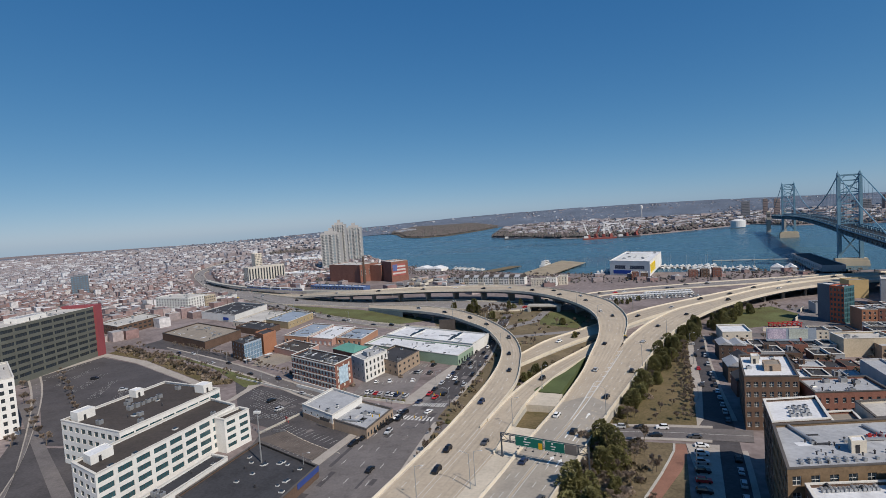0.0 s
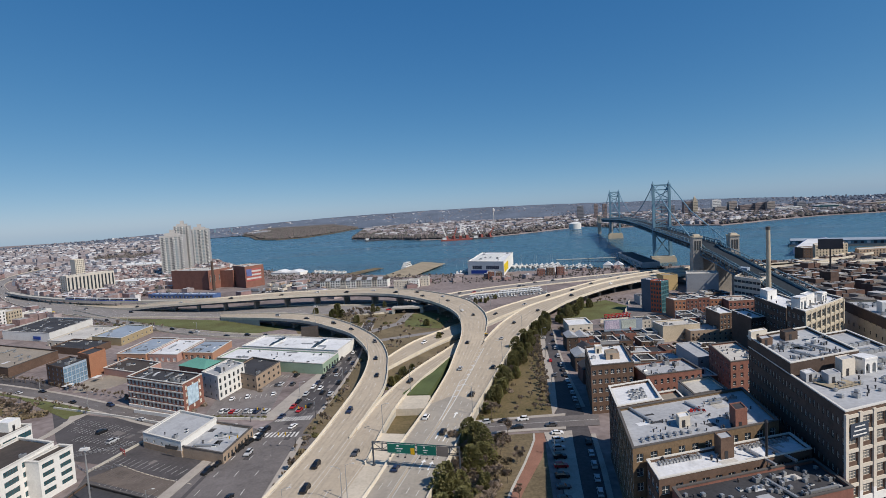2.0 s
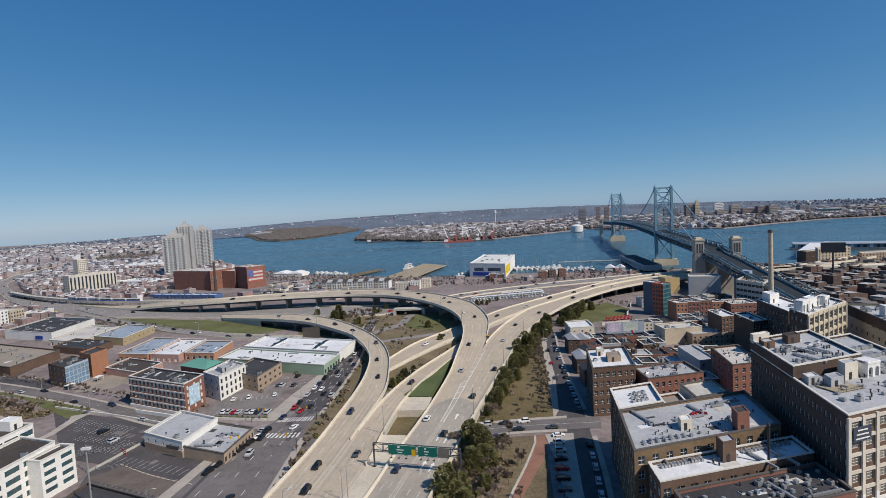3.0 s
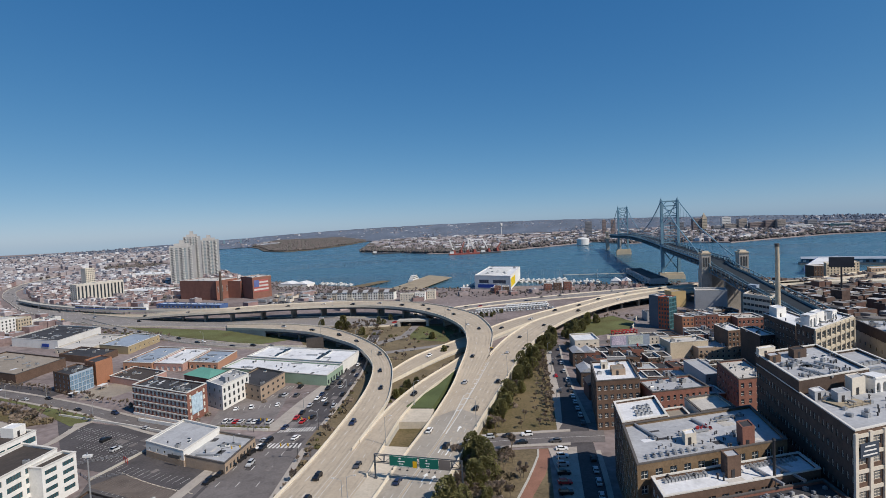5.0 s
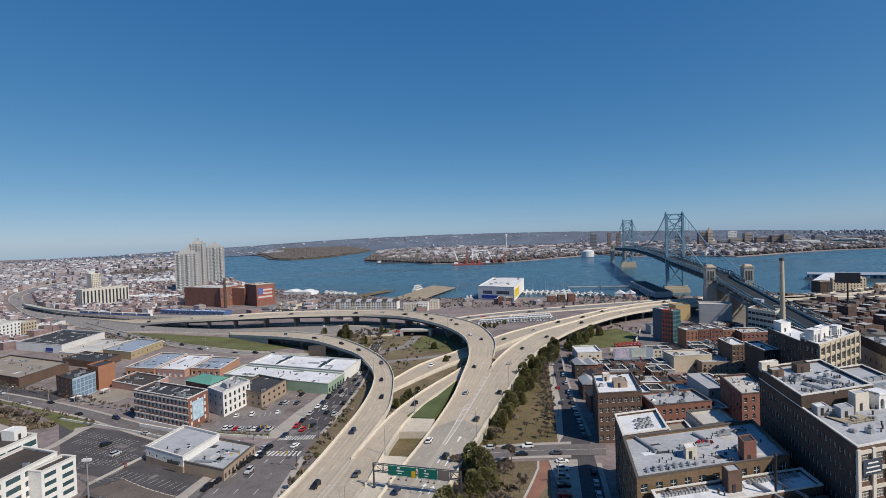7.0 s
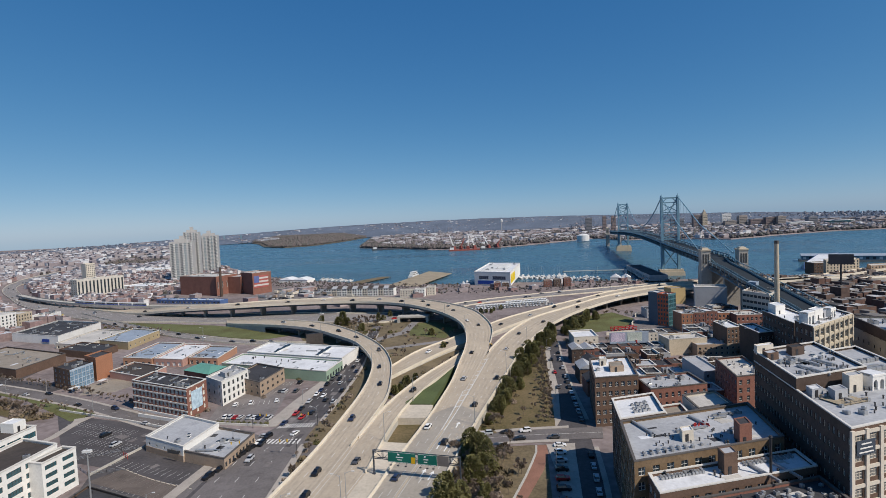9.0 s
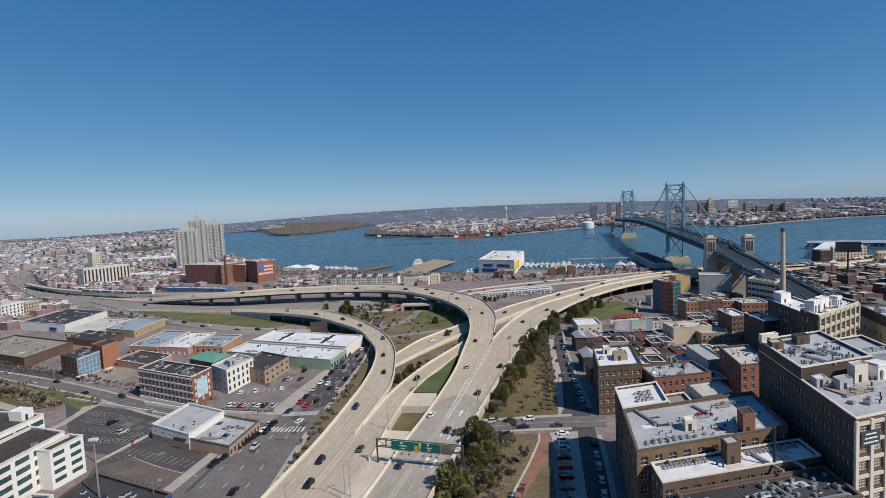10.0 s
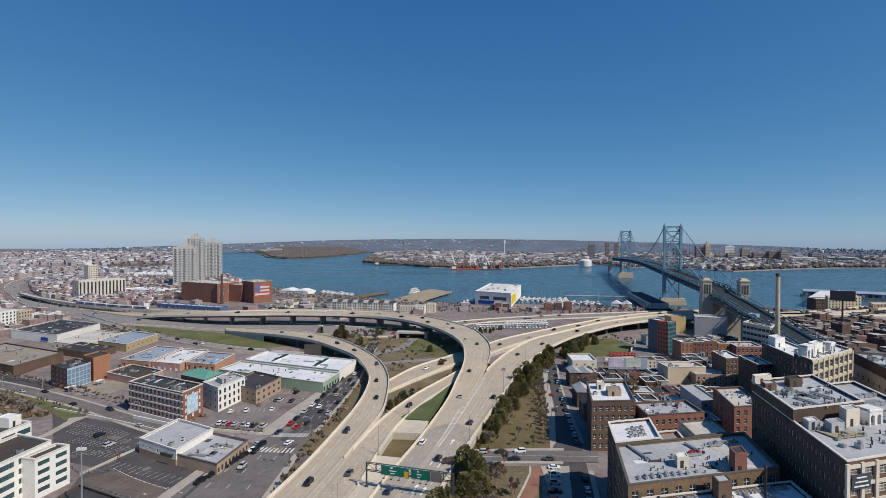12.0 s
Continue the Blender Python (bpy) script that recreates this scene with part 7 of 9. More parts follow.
# far bank landmarks
# block colours greyed to stand in for haze over the river
CITY_GREY = mat("hazed_grey_blocks", (0.20, 0.205, 0.225), 0.85, 0.2, 0.05, 0.0)
CITY_BROWN = mat("hazed_brown_blocks", (0.235, 0.19, 0.18), 0.85, 0.2, 0.05, 0.0)
CITY_TAN = mat("hazed_tan_blocks", (0.33, 0.29, 0.26), 0.85, 0.2, 0.05, 0.0)
FB = random.Random(33)
for x, y, w, d, h, m in ((573, 1968, 34, 18, 76, CITY_GREY), (628, 1950, 18, 18, 80, CITY_BROWN), (660, 1942, 22, 18, 79, CITY_BROWN), (944, 1820, 22, 22, 72, BUFF), (926, 1834, 44, 30, 70, CITY_BROWN),
                         (860, 1850, 60, 24, 60, CITY_GREY), (982, 1799, 50, 30, 40, CITY_GREY), (1013, 1782, 50, 26, 46, CITY_TAN), (1021, 1820, 40, 24, 70, STUCCO_WHITE), (1050, 1770, 36, 26, 62, CITY_TAN),
                         (1085, 1739, 70, 24, 48, CITY_BROWN), (1116, 1726, 40, 30, 53, CITY_BROWN), (1139, 1704, 34, 30, 55, CITY_TAN), (1208, 1656, 36, 30, 50, CITY_GREY), (1158, 1640, 90, 36, 14, STUCCO_WHITE), (1250, 1600, 80, 40, 16, GLASS_TEAL),
                         (1300, 1640, 70, 36, 30, STUCCO_WHITE), (1380, 1600, 70, 30, 26, CITY_BROWN), (800, 1800, 70, 30, 30, CITY_TAN), (740, 1850, 60, 26, 34, CITY_BROWN), (1440, 1620, 80, 30, 34, BUFF)):
    x, y, w, d, h = x * 1.45, y * 1.45, w * 1.05, d * 1.3, max(16.0, 90 + (h - 86) * 1.45)
    root = thing("city_building", pose(x, y, Z0, 0, 0, -12), "distant office or apartment block on the far bank", "building", "far bank buildings")
    s = Shape()
    s.box(-w / 2, -d / 2, 0, w / 2, d / 2, h)
    if m is BUFF and w < 30:
        s.box(-w * 0.3, -d * 0.3, h, w * 0.3, d * 0.3, h + 12)
        s.hexa([(-5, -5), (5, -5), (5, 5), (-5, 5)], h + 12, h + 24, [(-1, -1), (1, -1), (1, 1), (-1, 1)])
    part("wall", s, m, root)
    s = Shape()
    s.box(-w * 0.2, -d * 0.25, h + (12 if m is BUFF and w < 30 else 0), w * 0.2, d * 0.25, h + (15 if m is BUFF and w < 30 else 3.5))
    part("roof_house", s, ROOF_GREY, root)
    for j in range(max(1, int(h / 8))):
        s = Shape()
        s.box(-w * 0.46, -d / 2 - 0.2, 3 + j * 8, w * 0.46, -d / 2, 4.6 + j * 8)
        part("window_band", s, GLASS, root)
tk = thing("storage_tank", pose(500, 1790, Z0), "white domed storage tank on the far bank", "tank")
s = Shape()
s.cyl(0, 0, 0, 20, 21, 21, 24)
part("shell", s, UNIT_WHITE, tk)
s = Shape()
s.cyl(0, 0, 20, 24, 21, 12, 24), s.cyl(0, 0, 24, 26, 12, 2, 24)
part("dome", s, UNIT_WHITE, tk)
wt = thing("water_tower", pose(396, 3295, Z0), "white water tower on a single stem", "water tower")
s = Shape()
s.cyl(0, 0, 0, 66, 2.6, 2.6, 10)
part("stem", s, UNIT_WHITE, wt)
s = Shape()
s.cyl(0, 0, 66, 72, 3, 7.5, 12), s.cyl(0, 0, 72, 88, 7.5, 7.5, 12), s.cyl(0, 0, 88, 92, 7.5, 2, 12)
part("bowl", s, UNIT_WHITE, wt)

# floating cranes and barge across the river
for k, (x, y, yaw, h, m) in enumerate(((40, 1590, 120, 46, UNIT_WHITE), (62, 1600, 60, 36, RUST), (84, 1592, 80, 42, UNIT_WHITE), (105, 1604, 110, 36, UNIT_WHITE), (150, 1612, 130, 44, UNIT_WHITE), (178, 1622, 50, 30, RUST))):
    c = thing("harbour_crane", pose(x, y, 2.0, 0, 0, yaw), "lattice-boom harbour crane at the far quay", "crane", "harbour cranes")
    s = Shape()
    s.box(-5, -5, 0, 5, 5, 6), s.box(-4, -3, 6, 4, 4, 12)
    part("cab", s, RUST, c)
    s = Shape()
    for q in (-1.4, 1.4):
        s.bar((2, q, 10), (26, q, h), 0.7)
    for j in range(8):
        s.bar((2 + j * 3, -1.4 if j % 2 else 1.4, 10 + j * (h - 10) / 8), (5 + j * 3, 1.4 if j % 2 else -1.4, 10 + (j + 1) * (h - 10) / 8), 0.4)
    part("boom", s, m, c)
    s = Shape()
    s.bar((-3, 0, 12), (-6, 0, 24), 0.5), s.bar((-6, 0, 24), (26, 0, h), 0.2)
    part("mast", s, m, c)
for x, y, L, m, lab in ((70, 1575, 95, RUST, "red-hulled work barge at the far quay"), (150, 1580, 60, STEEL_DARK, "dark barge at the far quay"), (-190, 1850, 120, STEEL_DARK, "long dark barge moored by the wooded bank")):
    b = thing("barge", pose(x, y, 0, 0, 0, 4), lab, "barge")
    s = Shape()
    s.hexa([(-L / 2, -6), (L / 2, -6), (L / 2 + 6, 0), (L / 2, 6), (-L / 2, 6)], -1.5, 4.5)
    part("hull", s, m, b)
    s = Shape()
    s.box(-L / 2 + 4, -4, 4.5, -L / 2 + 16, 4, 11)
    part("deckhouse", s, UNIT_WHITE, b)

# far lift bridge upriver
fb = thing("distant_bridge", pose(-1620, 3980, 0, 0, 0, 22), "far steel bridge over the upper river", "bridge")
s = Shape()
s.box(-260, -6, 22, 260, 6, 26)
part("deck", s, BRIDGE_DARK, fb)
for a in (-60, 60):
    s = Shape()
    s.box(a - 6, -7, 0, a + 6, 7, 62)
    part("tower", s, BRIDGE_DARK, fb)
for a in range(-240, 260, 60):
    s = Shape()
    s.box(a - 3, -5, 0, a + 3, 5, 22)
    part("pier", s, PIER_CONC, fb)

# ---- trees ----
def evergreen(seed, h, rad, m):
    """A dense conifer: trunk and a crown of many small needle clumps."""
    r = random.Random(seed)
    s = Shape()
    s.bar((0, 0, 0), (0, 0, h * 0.8), 0.22, 0.05, 6)
    for _ in range(9):
        a, z = r.uniform(0, 6.28), r.uniform(0.15, 0.7) * h
        s.bar((0, 0, z), (math.cos(a) * rad * 0.7 * (1 - z / h), math.sin(a) * rad * 0.7 * (1 - z / h), z + 0.5), 0.07, 0.02, 3)
    root = solid("evergreen_tree", s, BARK, pose(0, 0, -80 - seed), "dense dark green evergreen tree beside the motorway", "tree", "evergreen trees")
    s = Shape()
    lobes = [(r.uniform(0, 6.28), r.uniform(0.7, 1.15)) for _ in range(6)]
    for _ in range(760):
        z = h * (0.06 + 0.94 * r.random() ** 0.9)
        a = r.uniform(0, 6.28)
        lim = rad * min(1.0, 0.45 + 2.2 * z / h) * (1 - (z / h)) ** 0.36 * max(0.55, sum(k * max(0, math.cos(a - q)) for q, k in lobes) / 2.0) + 0.15
        d = lim * (1 - 0.6 * r.random() ** 2)
        c = Vector((math.cos(a) * d, math.sin(a) * d, z))
        q = r.uniform(0.38, 0.85)
        o = Vector((math.cos(a), math.sin(a), r.uniform(-0.4, 0.9))).normalized()
        t = o.cross(Vector((r.uniform(-1, 1), r.uniform(-1, 1), 1))).normalized()
        b = o.cross(t)
        s.poly([c + o * q * 0.9, c + t * q * 0.6 - o * q * 0.3, c - t * q * 0.6 - o * q * 0.3 + b * 0.2])
        s.poly([c + o * q * 0.7 + b * q * 0.2, c + b * q * 0.6 - o * q * 0.3, c - b * q * 0.6 - o * q * 0.3])
    part("crown", s, m, root)
    return root


def bare_tree(seed, h):
    """A leafless deciduous tree: forking limbs and a haze of fine twigs."""
    r = random.Random(seed)
    s, tw = Shape(), Shape()

    def grow(p, d, l, w, depth):
        q = p + d * l
        if 1 < depth < 4:
            for _ in range(5):
                e = (d + Vector((r.uniform(-1, 1), r.uniform(-1, 1), r.uniform(-0.3, 0.6)))).normalized()
                a = p.lerp(q, r.random())
                f = a + e * l * r.uniform(0.6, 1.2)
                sd = e.orthogonal() * 0.05
                tw.poly([a - sd, a + sd, f + sd * 0.4, f - sd * 0.4])
        s.bar(p, q, w, w * 0.62, 5 if depth < 2 else 3)
        if depth >= 4:
            for _ in range(30):
                e = (d + Vector((r.uniform(-1, 1), r.uniform(-1, 1), r.uniform(-0.4, 0.8)))).normalized()
                a = q - d * l * r.random() * 0.8
                f = a + e * l * r.uniform(0.5, 1.1)
                sd = e.orthogonal() * 0.065
                tw.poly([a - sd, a + sd, f + sd * 0.4, f - sd * 0.4])
            return
        for _ in range(3 if depth < 3 else 2):
            e = (d + Vector((r.uniform(-1, 1), r.uniform(-1, 1), r.uniform(-0.15, 0.7))) * 0.75).normalized()
            grow(q - d * l * r.uniform(0, 0.25), e, l * r.uniform(0.62, 0.82), w * 0.6, depth + 1)
    grow(Vector((0, 0, 0)), Vector((0, 0, 1)), h * 0.20, h * 0.015, 0)
    root = solid("bare_tree", s, BARK, pose(5, 0, -80 - seed), "leafless street tree with fine brown twigs", "tree", "bare trees")
    part("crown", tw, TWIGS, root)
    return root


def shrub(seed, rad, m, lab):
    r = random.Random(seed)
    s = Shape()
    for _ in range(7):
        a = r.uniform(0, 6.28)
        s.bar((0, 0, 0), (math.cos(a) * rad * 0.6, math.sin(a) * rad * 0.6, rad * r.uniform(0.5, 1.0)), 0.05, 0.02, 3)
    root = solid("shrub", s, BARK, pose(9, 0, -80 - seed), lab, "shrub", "shrubs")
    s = Shape()
    for _ in range(150):
        d = Vector((r.gauss(0, 1), r.gauss(0, 1), abs(r.gauss(0, 0.9)))).normalized() * rad * r.uniform(0.55, 1.05)
        t = d.orthogonal().normalized()
        b = d.cross(t).normalized()
        q = r.uniform(0.2, 0.42)
        s.poly([d + t * q, d - t * q * 0.5 + b * q, d - t * q * 0.5 - b * q + d.normalized() * q])
    part("foliage", s, m, root)
    return root


EVER = [evergreen(1, 8.5, 3.4, LEAF), evergreen(2, 7.0, 3.3, LEAF_LIGHT), evergreen(3, 9.5, 3.6, LEAF), evergreen(4, 6.5, 3.0, LEAF_LIGHT)]
BARE = [bare_tree(5, 8.5), bare_tree(6, 10.0), bare_tree(7, 7.0)]
SHRUB = [shrub(8, 1.5, TWIGS, "brown leafless shrub"), shrub(9, 1.4, LEAF, "low dark evergreen shrub"), shrub(10, 1.7, SCRUB, "tawny dry scrub bush")]
for k in SHRUB:
    k["label"] = {"shrub": "brown leafless shrub on rough ground", "shrub.001": "low dark evergreen shrub on rough ground"}.get(k.name, "tawny dry scrub bush on rough ground")
tr = random.Random(44)


FAR_BARE = Shape()   # bare trees too far off to tell apart


def plant(kind, x, y, k=1.0, z=None):
    if kind is BARE and math.hypot(x, y) > 315:
        p = tr.choice(BARE)
        k *= tr.uniform(0.8, 1.2)
        m = pose(x, y, Z0 + 0.04 if z is None else z, 0, 0, tr.uniform(0, 360)) @ Matrix.Scale(k, 4)
        for o, slot in ((p, 0), (p.children[0], 1)):
            n = len(FAR_BARE.v)
            FAR_BARE.v += [tuple(m @ v.co) for v in o.data.vertices]
            FAR_BARE.f += [tuple(n + j for j in f.vertices) for f in o.data.polygons]
            FAR_BARE.k += [slot] * len(o.data.polygons)
        return
    t = copy_thing(tr.choice(kind), pose(x, y, Z0 + 0.04 if z is None else z, 0, 0, tr.uniform(0, 360)))
    k *= tr.uniform(0.8, 1.2)
    t.scale = (k, k, k * tr.uniform(0.9, 1.15))


# hedge of evergreens along the motorway wall
A, B = WAYS["east"]
for i, (a, b) in enumerate(zip(A, B)):
    if not 108 < b.y < 372:
        continue
    o = (b - a).normalized()
    o.z = 0
    for row in (0, 1, 2):
        if 193 < b.y < 208 or tr.random() < (0.06, 0.25, 0.6)[row]:
            continue
        off = 3.2 + row * 3.6 + tr.uniform(-0.8, 0.8)
        p = b + o * off
        plant(EVER if tr.random() < 0.58 else (BARE if tr.random() < 0.6 else SHRUB), p.x, p.y + tr.uniform(-1.5, 1.5), 0.9 + (0.2 if b.y < 200 else 0))
# street trees beside the grass strip
L, R = WAYS["lane"]
for i, p in enumerate(L):
    if 209 < p.y < 352:
        plant(BARE, p.x - tr.uniform(3.0, 4.5), p.y + tr.uniform(-1, 1), 0.85)
        plant(BARE, p.x - tr.uniform(4.0, 6.5), p.y + 2.5 + tr.uniform(-1, 1), 0.7)
        if tr.random() < 0.6:
            plant(BARE, p.x - tr.uniform(6, 12), p.y + tr.uniform(-2, 2), 0.65)
for x, y in ((22, 184), (18, 176), (12, 180), (9, 168), (24, 170), (15, 160), (8, 150), (20, 148), (13, 138), (18, 128), (30, 204 + 8), (22, 214), (33, 222)):
    plant(BARE, x, y, 0.85)
for i in range(58):
    x, y = tr.uniform(0, 27), tr.uniform(132, 191)
    if x < 30 - (190 - y) * 0.32:
        plant(BARE if i % 3 else SHRUB, x, y, 1.15)
for x, y in ((10, 186), (14, 188), (7, 174), (11, 155)):
    plant(EVER[3:], x, y, 0.7)
# inside the ramp loop
for x, y in ((-25, 262), (-21, 268), (-27, 257), (-17, 276), (-22, 275)):
    plant(EVER, x, y, 0.62)
for x, y in ((-97, 452), (-92, 446), (-2, 352), (-1, 345), (-68, 420), (22, 420)):
    plant(EVER, x, y, 0.75)
LOOP = [(-92, 356), (-60, 350), (-36, 318), (-22, 345), (0, 372), (24, 402), (24, 445), (-45, 448), (-100, 455), (-125, 436)]
k = 0
while k < 84:
    x, y = tr.uniform(-125, 24), tr.uniform(318, 455)
    if inside(x, y, LOOP):
        plant(SHRUB if tr.random() < 0.45 else BARE, x, y, 0.85 if tr.random() < 0.7 else 0.6)
        k += 1
for t in range(16):
    p, _ = on_road("slip", 0.5 + t * 0.03, -0.6)
    plant(SHRUB, p.x + tr.uniform(-3, 0), p.y + tr.uniform(0, 3), 0.8)
for x, y, kk in ((-94, 446, 1.0), (-90, 449, 1.25), (-86, 446, 0.9), (-60, 461, 1.0), (-57, 465, 0.8), (-52, 482, 0.8), (-10, 392, 1.1), (-113, 470, 0.7)):
    plant(EVER, x, y, kk)
for i in range(16):
    plant(BARE, tr.uniform(-84, -56), tr.uniform(428, 462), 1.25)
for i in range(8):
    plant(BARE, tr.uniform(-28, -8), tr.uniform(462, 490), 1.2)
for i in range(14):
    plant(SHRUB, tr.uniform(-88, -40), tr.uniform(405, 440), 1.2)
for i in range(16):
    x, y = tr.uniform(0, 26), tr.uniform(138, 190)
    if x < 28 - (190 - y) * 0.32:
        plant(SHRUB, x, y, 1.3)
# evergreens by the lawn
for x, y in ((88, 378), (92, 386), (98, 398), (104, 404), (112, 412), (118, 418), (96, 380), (108, 396), (122, 430), (90, 372), (126, 424)):
    plant(EVER, x, y, 0.95)
for x, y in ((34, 470), (40, 478), (48, 486), (56, 492), (44, 474)):
    plant(EVER, x, y, 0.6)
for i in range(10):
    plant(BARE, 140 + tr.uniform(-6, 22), 440 + tr.uniform(-8, 14), 0.8)
# trees along the cross street, avenue verge and lots
L, R = WAYS["cross"]
for i, (a, b) in enumerate(zip(L, R)):
    if a.x < -150:
        plant(BARE, a.x + 2, a.y + 6 + tr.uniform(-1, 2), 0.75)
    if tr.random() < 0.6 and a.x < -172:
        plant(BARE, b.x - 2, b.y - 5 + tr.uniform(-2, 1), 0.7)
L, R = WAYS["avenue"]
for p in R:
    if 150 < p.y < 330 and tr.random() < 0.55:
        plant(BARE if tr.random() < 0.35 else SHRUB, p.x + tr.uniform(2.0, 5.0), p.y, 0.7)
for i in range(12):
    plant(SHRUB[1:2], -112 + i * 2.7, 230.5 - i * 0.45, 0.75)
for i in range(14):
    plant(BARE if i % 2 else SHRUB, -57.5 + tr.uniform(-1.5, 2.0) + i * 0.5, 150 + i * 9 + tr.uniform(-3, 3), 0.95)
for x, y in ((-328, 228), (-297, 206), (-270, 189), (-251, 177), (-237, 169), (-225, 163), (-358, 248), (-257, 183), (-282, 199)):
    plant(BARE, x, y, 1.2)
for x, y in ((-85, 290), (-86, 292), (-120, 240), (-118, 246), (-96, 262)):
    plant(SHRUB, x, y, 0.9)
for i in range(16):
    plant(BARE, -215 - i * 8.5, 172 + i * 6.0 + tr.uniform(-2, 2), 0.95)
for i in range(14):
    plant(BARE, -225 - i * 9, 262 + i * 5.2 + tr.uniform(-2, 2), 0.8)
for i in range(60):
    x = tr.uniform(-330, 300)
    y = along(NEAR, x) - tr.uniform(12, 80)
    if not taken(x, y):
        plant(BARE, x, y, 0.95)
for i in range(26):
    plant(BARE if i % 3 else SHRUB, -336 + i * 3.6 + tr.uniform(-3, 3), 492 - i * 1.9 + tr.uniform(-4, 4), 0.9)
for i in range(12):
    x = tr.uniform(190, 300)
    plant(BARE, x, along(NEAR, x) - tr.uniform(16, 40), 0.9)
# dense street trees of the cross street, yard trees between the town houses
for i in range(34):
    t = i / 33
    x, y = -350 + 150 * t, 318 - 58 * t - 14 * t * t
    plant(BARE, x + tr.uniform(-2, 2), y + tr.uniform(-3, 3), 1.1)
    for _ in range(3):
        plant(SHRUB[:1] if tr.random() < 0.7 else SHRUB[2:], x + tr.uniform(-3, 3), y + tr.uniform(-4, 4), 1.4)
for i in range(18):
    plant(BARE, -352 + tr.uniform(-3, 3) + i * 6.6, 232 - i * 4.2 + tr.uniform(-2, 2), 1.1)
placed = 0
while placed < 44:
    x, y = tr.uniform(76, 200), tr.uniform(232, 345)
    if not any(inside(x, y, f) for f in FOOT) and x < 190 + (y - 250) * 0.2:
        plant(BARE, x, y, 1.1)
        placed += 1
tagged(part("far_bare_trees", FAR_BARE, (BARK, TWIGS)), "distant leafless trees with fine brown twigs", "trees", kind="stuff")

# ---- vehicles ----
def paint(name, c):
    return mat(name, c, 0.3, 0.05, 0.5, 0.0, spec=0.6)


PAINTS = [("black", paint("black_car_paint", (0.012, 0.012, 0.014))), ("dark blue", paint("dark_blue_car_paint", (0.02, 0.03, 0.07))), ("white", paint("white_car_paint", (0.75, 0.75, 0.75))),
          ("silver", paint("silver_car_paint", (0.42, 0.43, 0.45))), ("red", paint("red_car_paint", (0.40, 0.02, 0.02))), ("dark grey", paint("grey_car_paint", (0.07, 0.07, 0.075)))]
CAR_GLASS = mat("car_glass", (0.01, 0.012, 0.015), 0.08, 0.1, 1.0, 0.0, spec=0.8)


def section(s, prof, w0, w1):
    """A body from a side outline (x, z), narrowing from half-width w0 low down to w1 high up."""
    z0, z1 = min(z for _, z in prof), max(z for _, z in prof)
    half = [w0 + (w1 - w0) * ((z - z0) / (z1 - z0)) ** 2 for _, z in prof]
    i, n = len(s.v), len(prof)
    s.v += [(x, -h, z) for (x, z), h in zip(prof, half)] + [(x, h, z) for (x, z), h in zip(prof, half)]
    s.f += [tuple(range(i, i + n)), tuple(range(i + 2 * n - 1, i + n - 1, -1))]
    s.f += [(i + a, i + n + a, i + n + (a + 1) % n, i + (a + 1) % n) for a in range(n)]
    s.k += [0] * (n + 2)


def make_car(colour, m, suv, full):
    L = 2.35
    hi = 0.25 if suv else 0.0
    back = -L + (0.15 if suv else 0.55)
    s = Shape()
    section(s, [(-L, 0.45), (-L + 0.1, 0.3), (L - 0.1, 0.3), (L, 0.45), (L - 0.03, 0.68 + hi), (L - 0.25, 0.78 + hi), (1.0, 0.92 + hi), (-L + 0.5, 0.98 + hi), (-L + 0.08, 0.92 + hi), (-L, 0.75)], 0.92, 0.84)
    lid = [(back + 0.42, 1.345 + hi * 1.6), (0.42, 1.345 + hi * 1.6), (0.25, 1.43 + hi * 1.6), (back + 0.6, 1.43 + hi * 1.6)]
    if not full:
        section(s, lid, 0.67, 0.60)
    root = solid("car", s, m, pose(0, 0, -100), "%s %s on the asphalt" % (colour, "sport utility car" if suv else "saloon car"), "car", "cars")
    s = Shape()
    section(s, [(back, 0.94 + hi), (1.05, 0.9 + hi), (0.35, 1.36 + hi * 1.6), (back + 0.5, 1.36 + hi * 1.6)], 0.83, 0.66)
    part("glazing", s, CAR_GLASS, root)
    if full:
        s = Shape()
        section(s, lid, 0.67, 0.60)
        part("roof", s, m, root)
        for x in (-1.45, 1.45):
            for y in (-0.93, 0.93):
                s = Shape()
                s.bar((x, y - 0.11, 0.33), (x, y + 0.11, 0.33), 0.33, 0.33, 12)
                part("wheel", s, TYRE, root)
    else:
        s = Shape()
        for x in (-1.45, 1.45):
            s.bar((x, -0.95, 0.33), (x, 0.95, 0.33), 0.33, 0.33, 10)
        part("running_gear", s, TYRE, root)
    return root


FULL = {(i, k): make_car(n, m, bool(k), True) for i, (n, m) in enumerate(PAINTS) for k in (0, 1)}
FARC = {(i, k): make_car(n, m, bool(k), False) for i, (n, m) in enumerate(PAINTS) for k in (0, 1)}
cr = random.Random(9)


def car(x, y, z, yaw, colour=None, full=False, slope=0.0):
    c = cr.choice((0, 0, 1, 2, 3, 3, 5, 0, 5, 2, 3, 0, 3, 5, 1, 4)) if colour is None else colour
    return copy_thing((FULL if full else FARC)[c, cr.randint(0, 1)], pose(x, y, z, 0, -slope, yaw))


def drive(key, t, k, colour=None, back=False, full=True):
    p, yaw = on_road(key, t, k)
    q, _ = on_road(key, min(1, t + 0.004), k)
    up = math.degrees(math.atan2(q.z - p.z, max(0.1, (q - p).xy.length)))
    car(p.x, p.y, p.z + 0.02, yaw + (180 if back else 0), colour, full, -up if back else up)


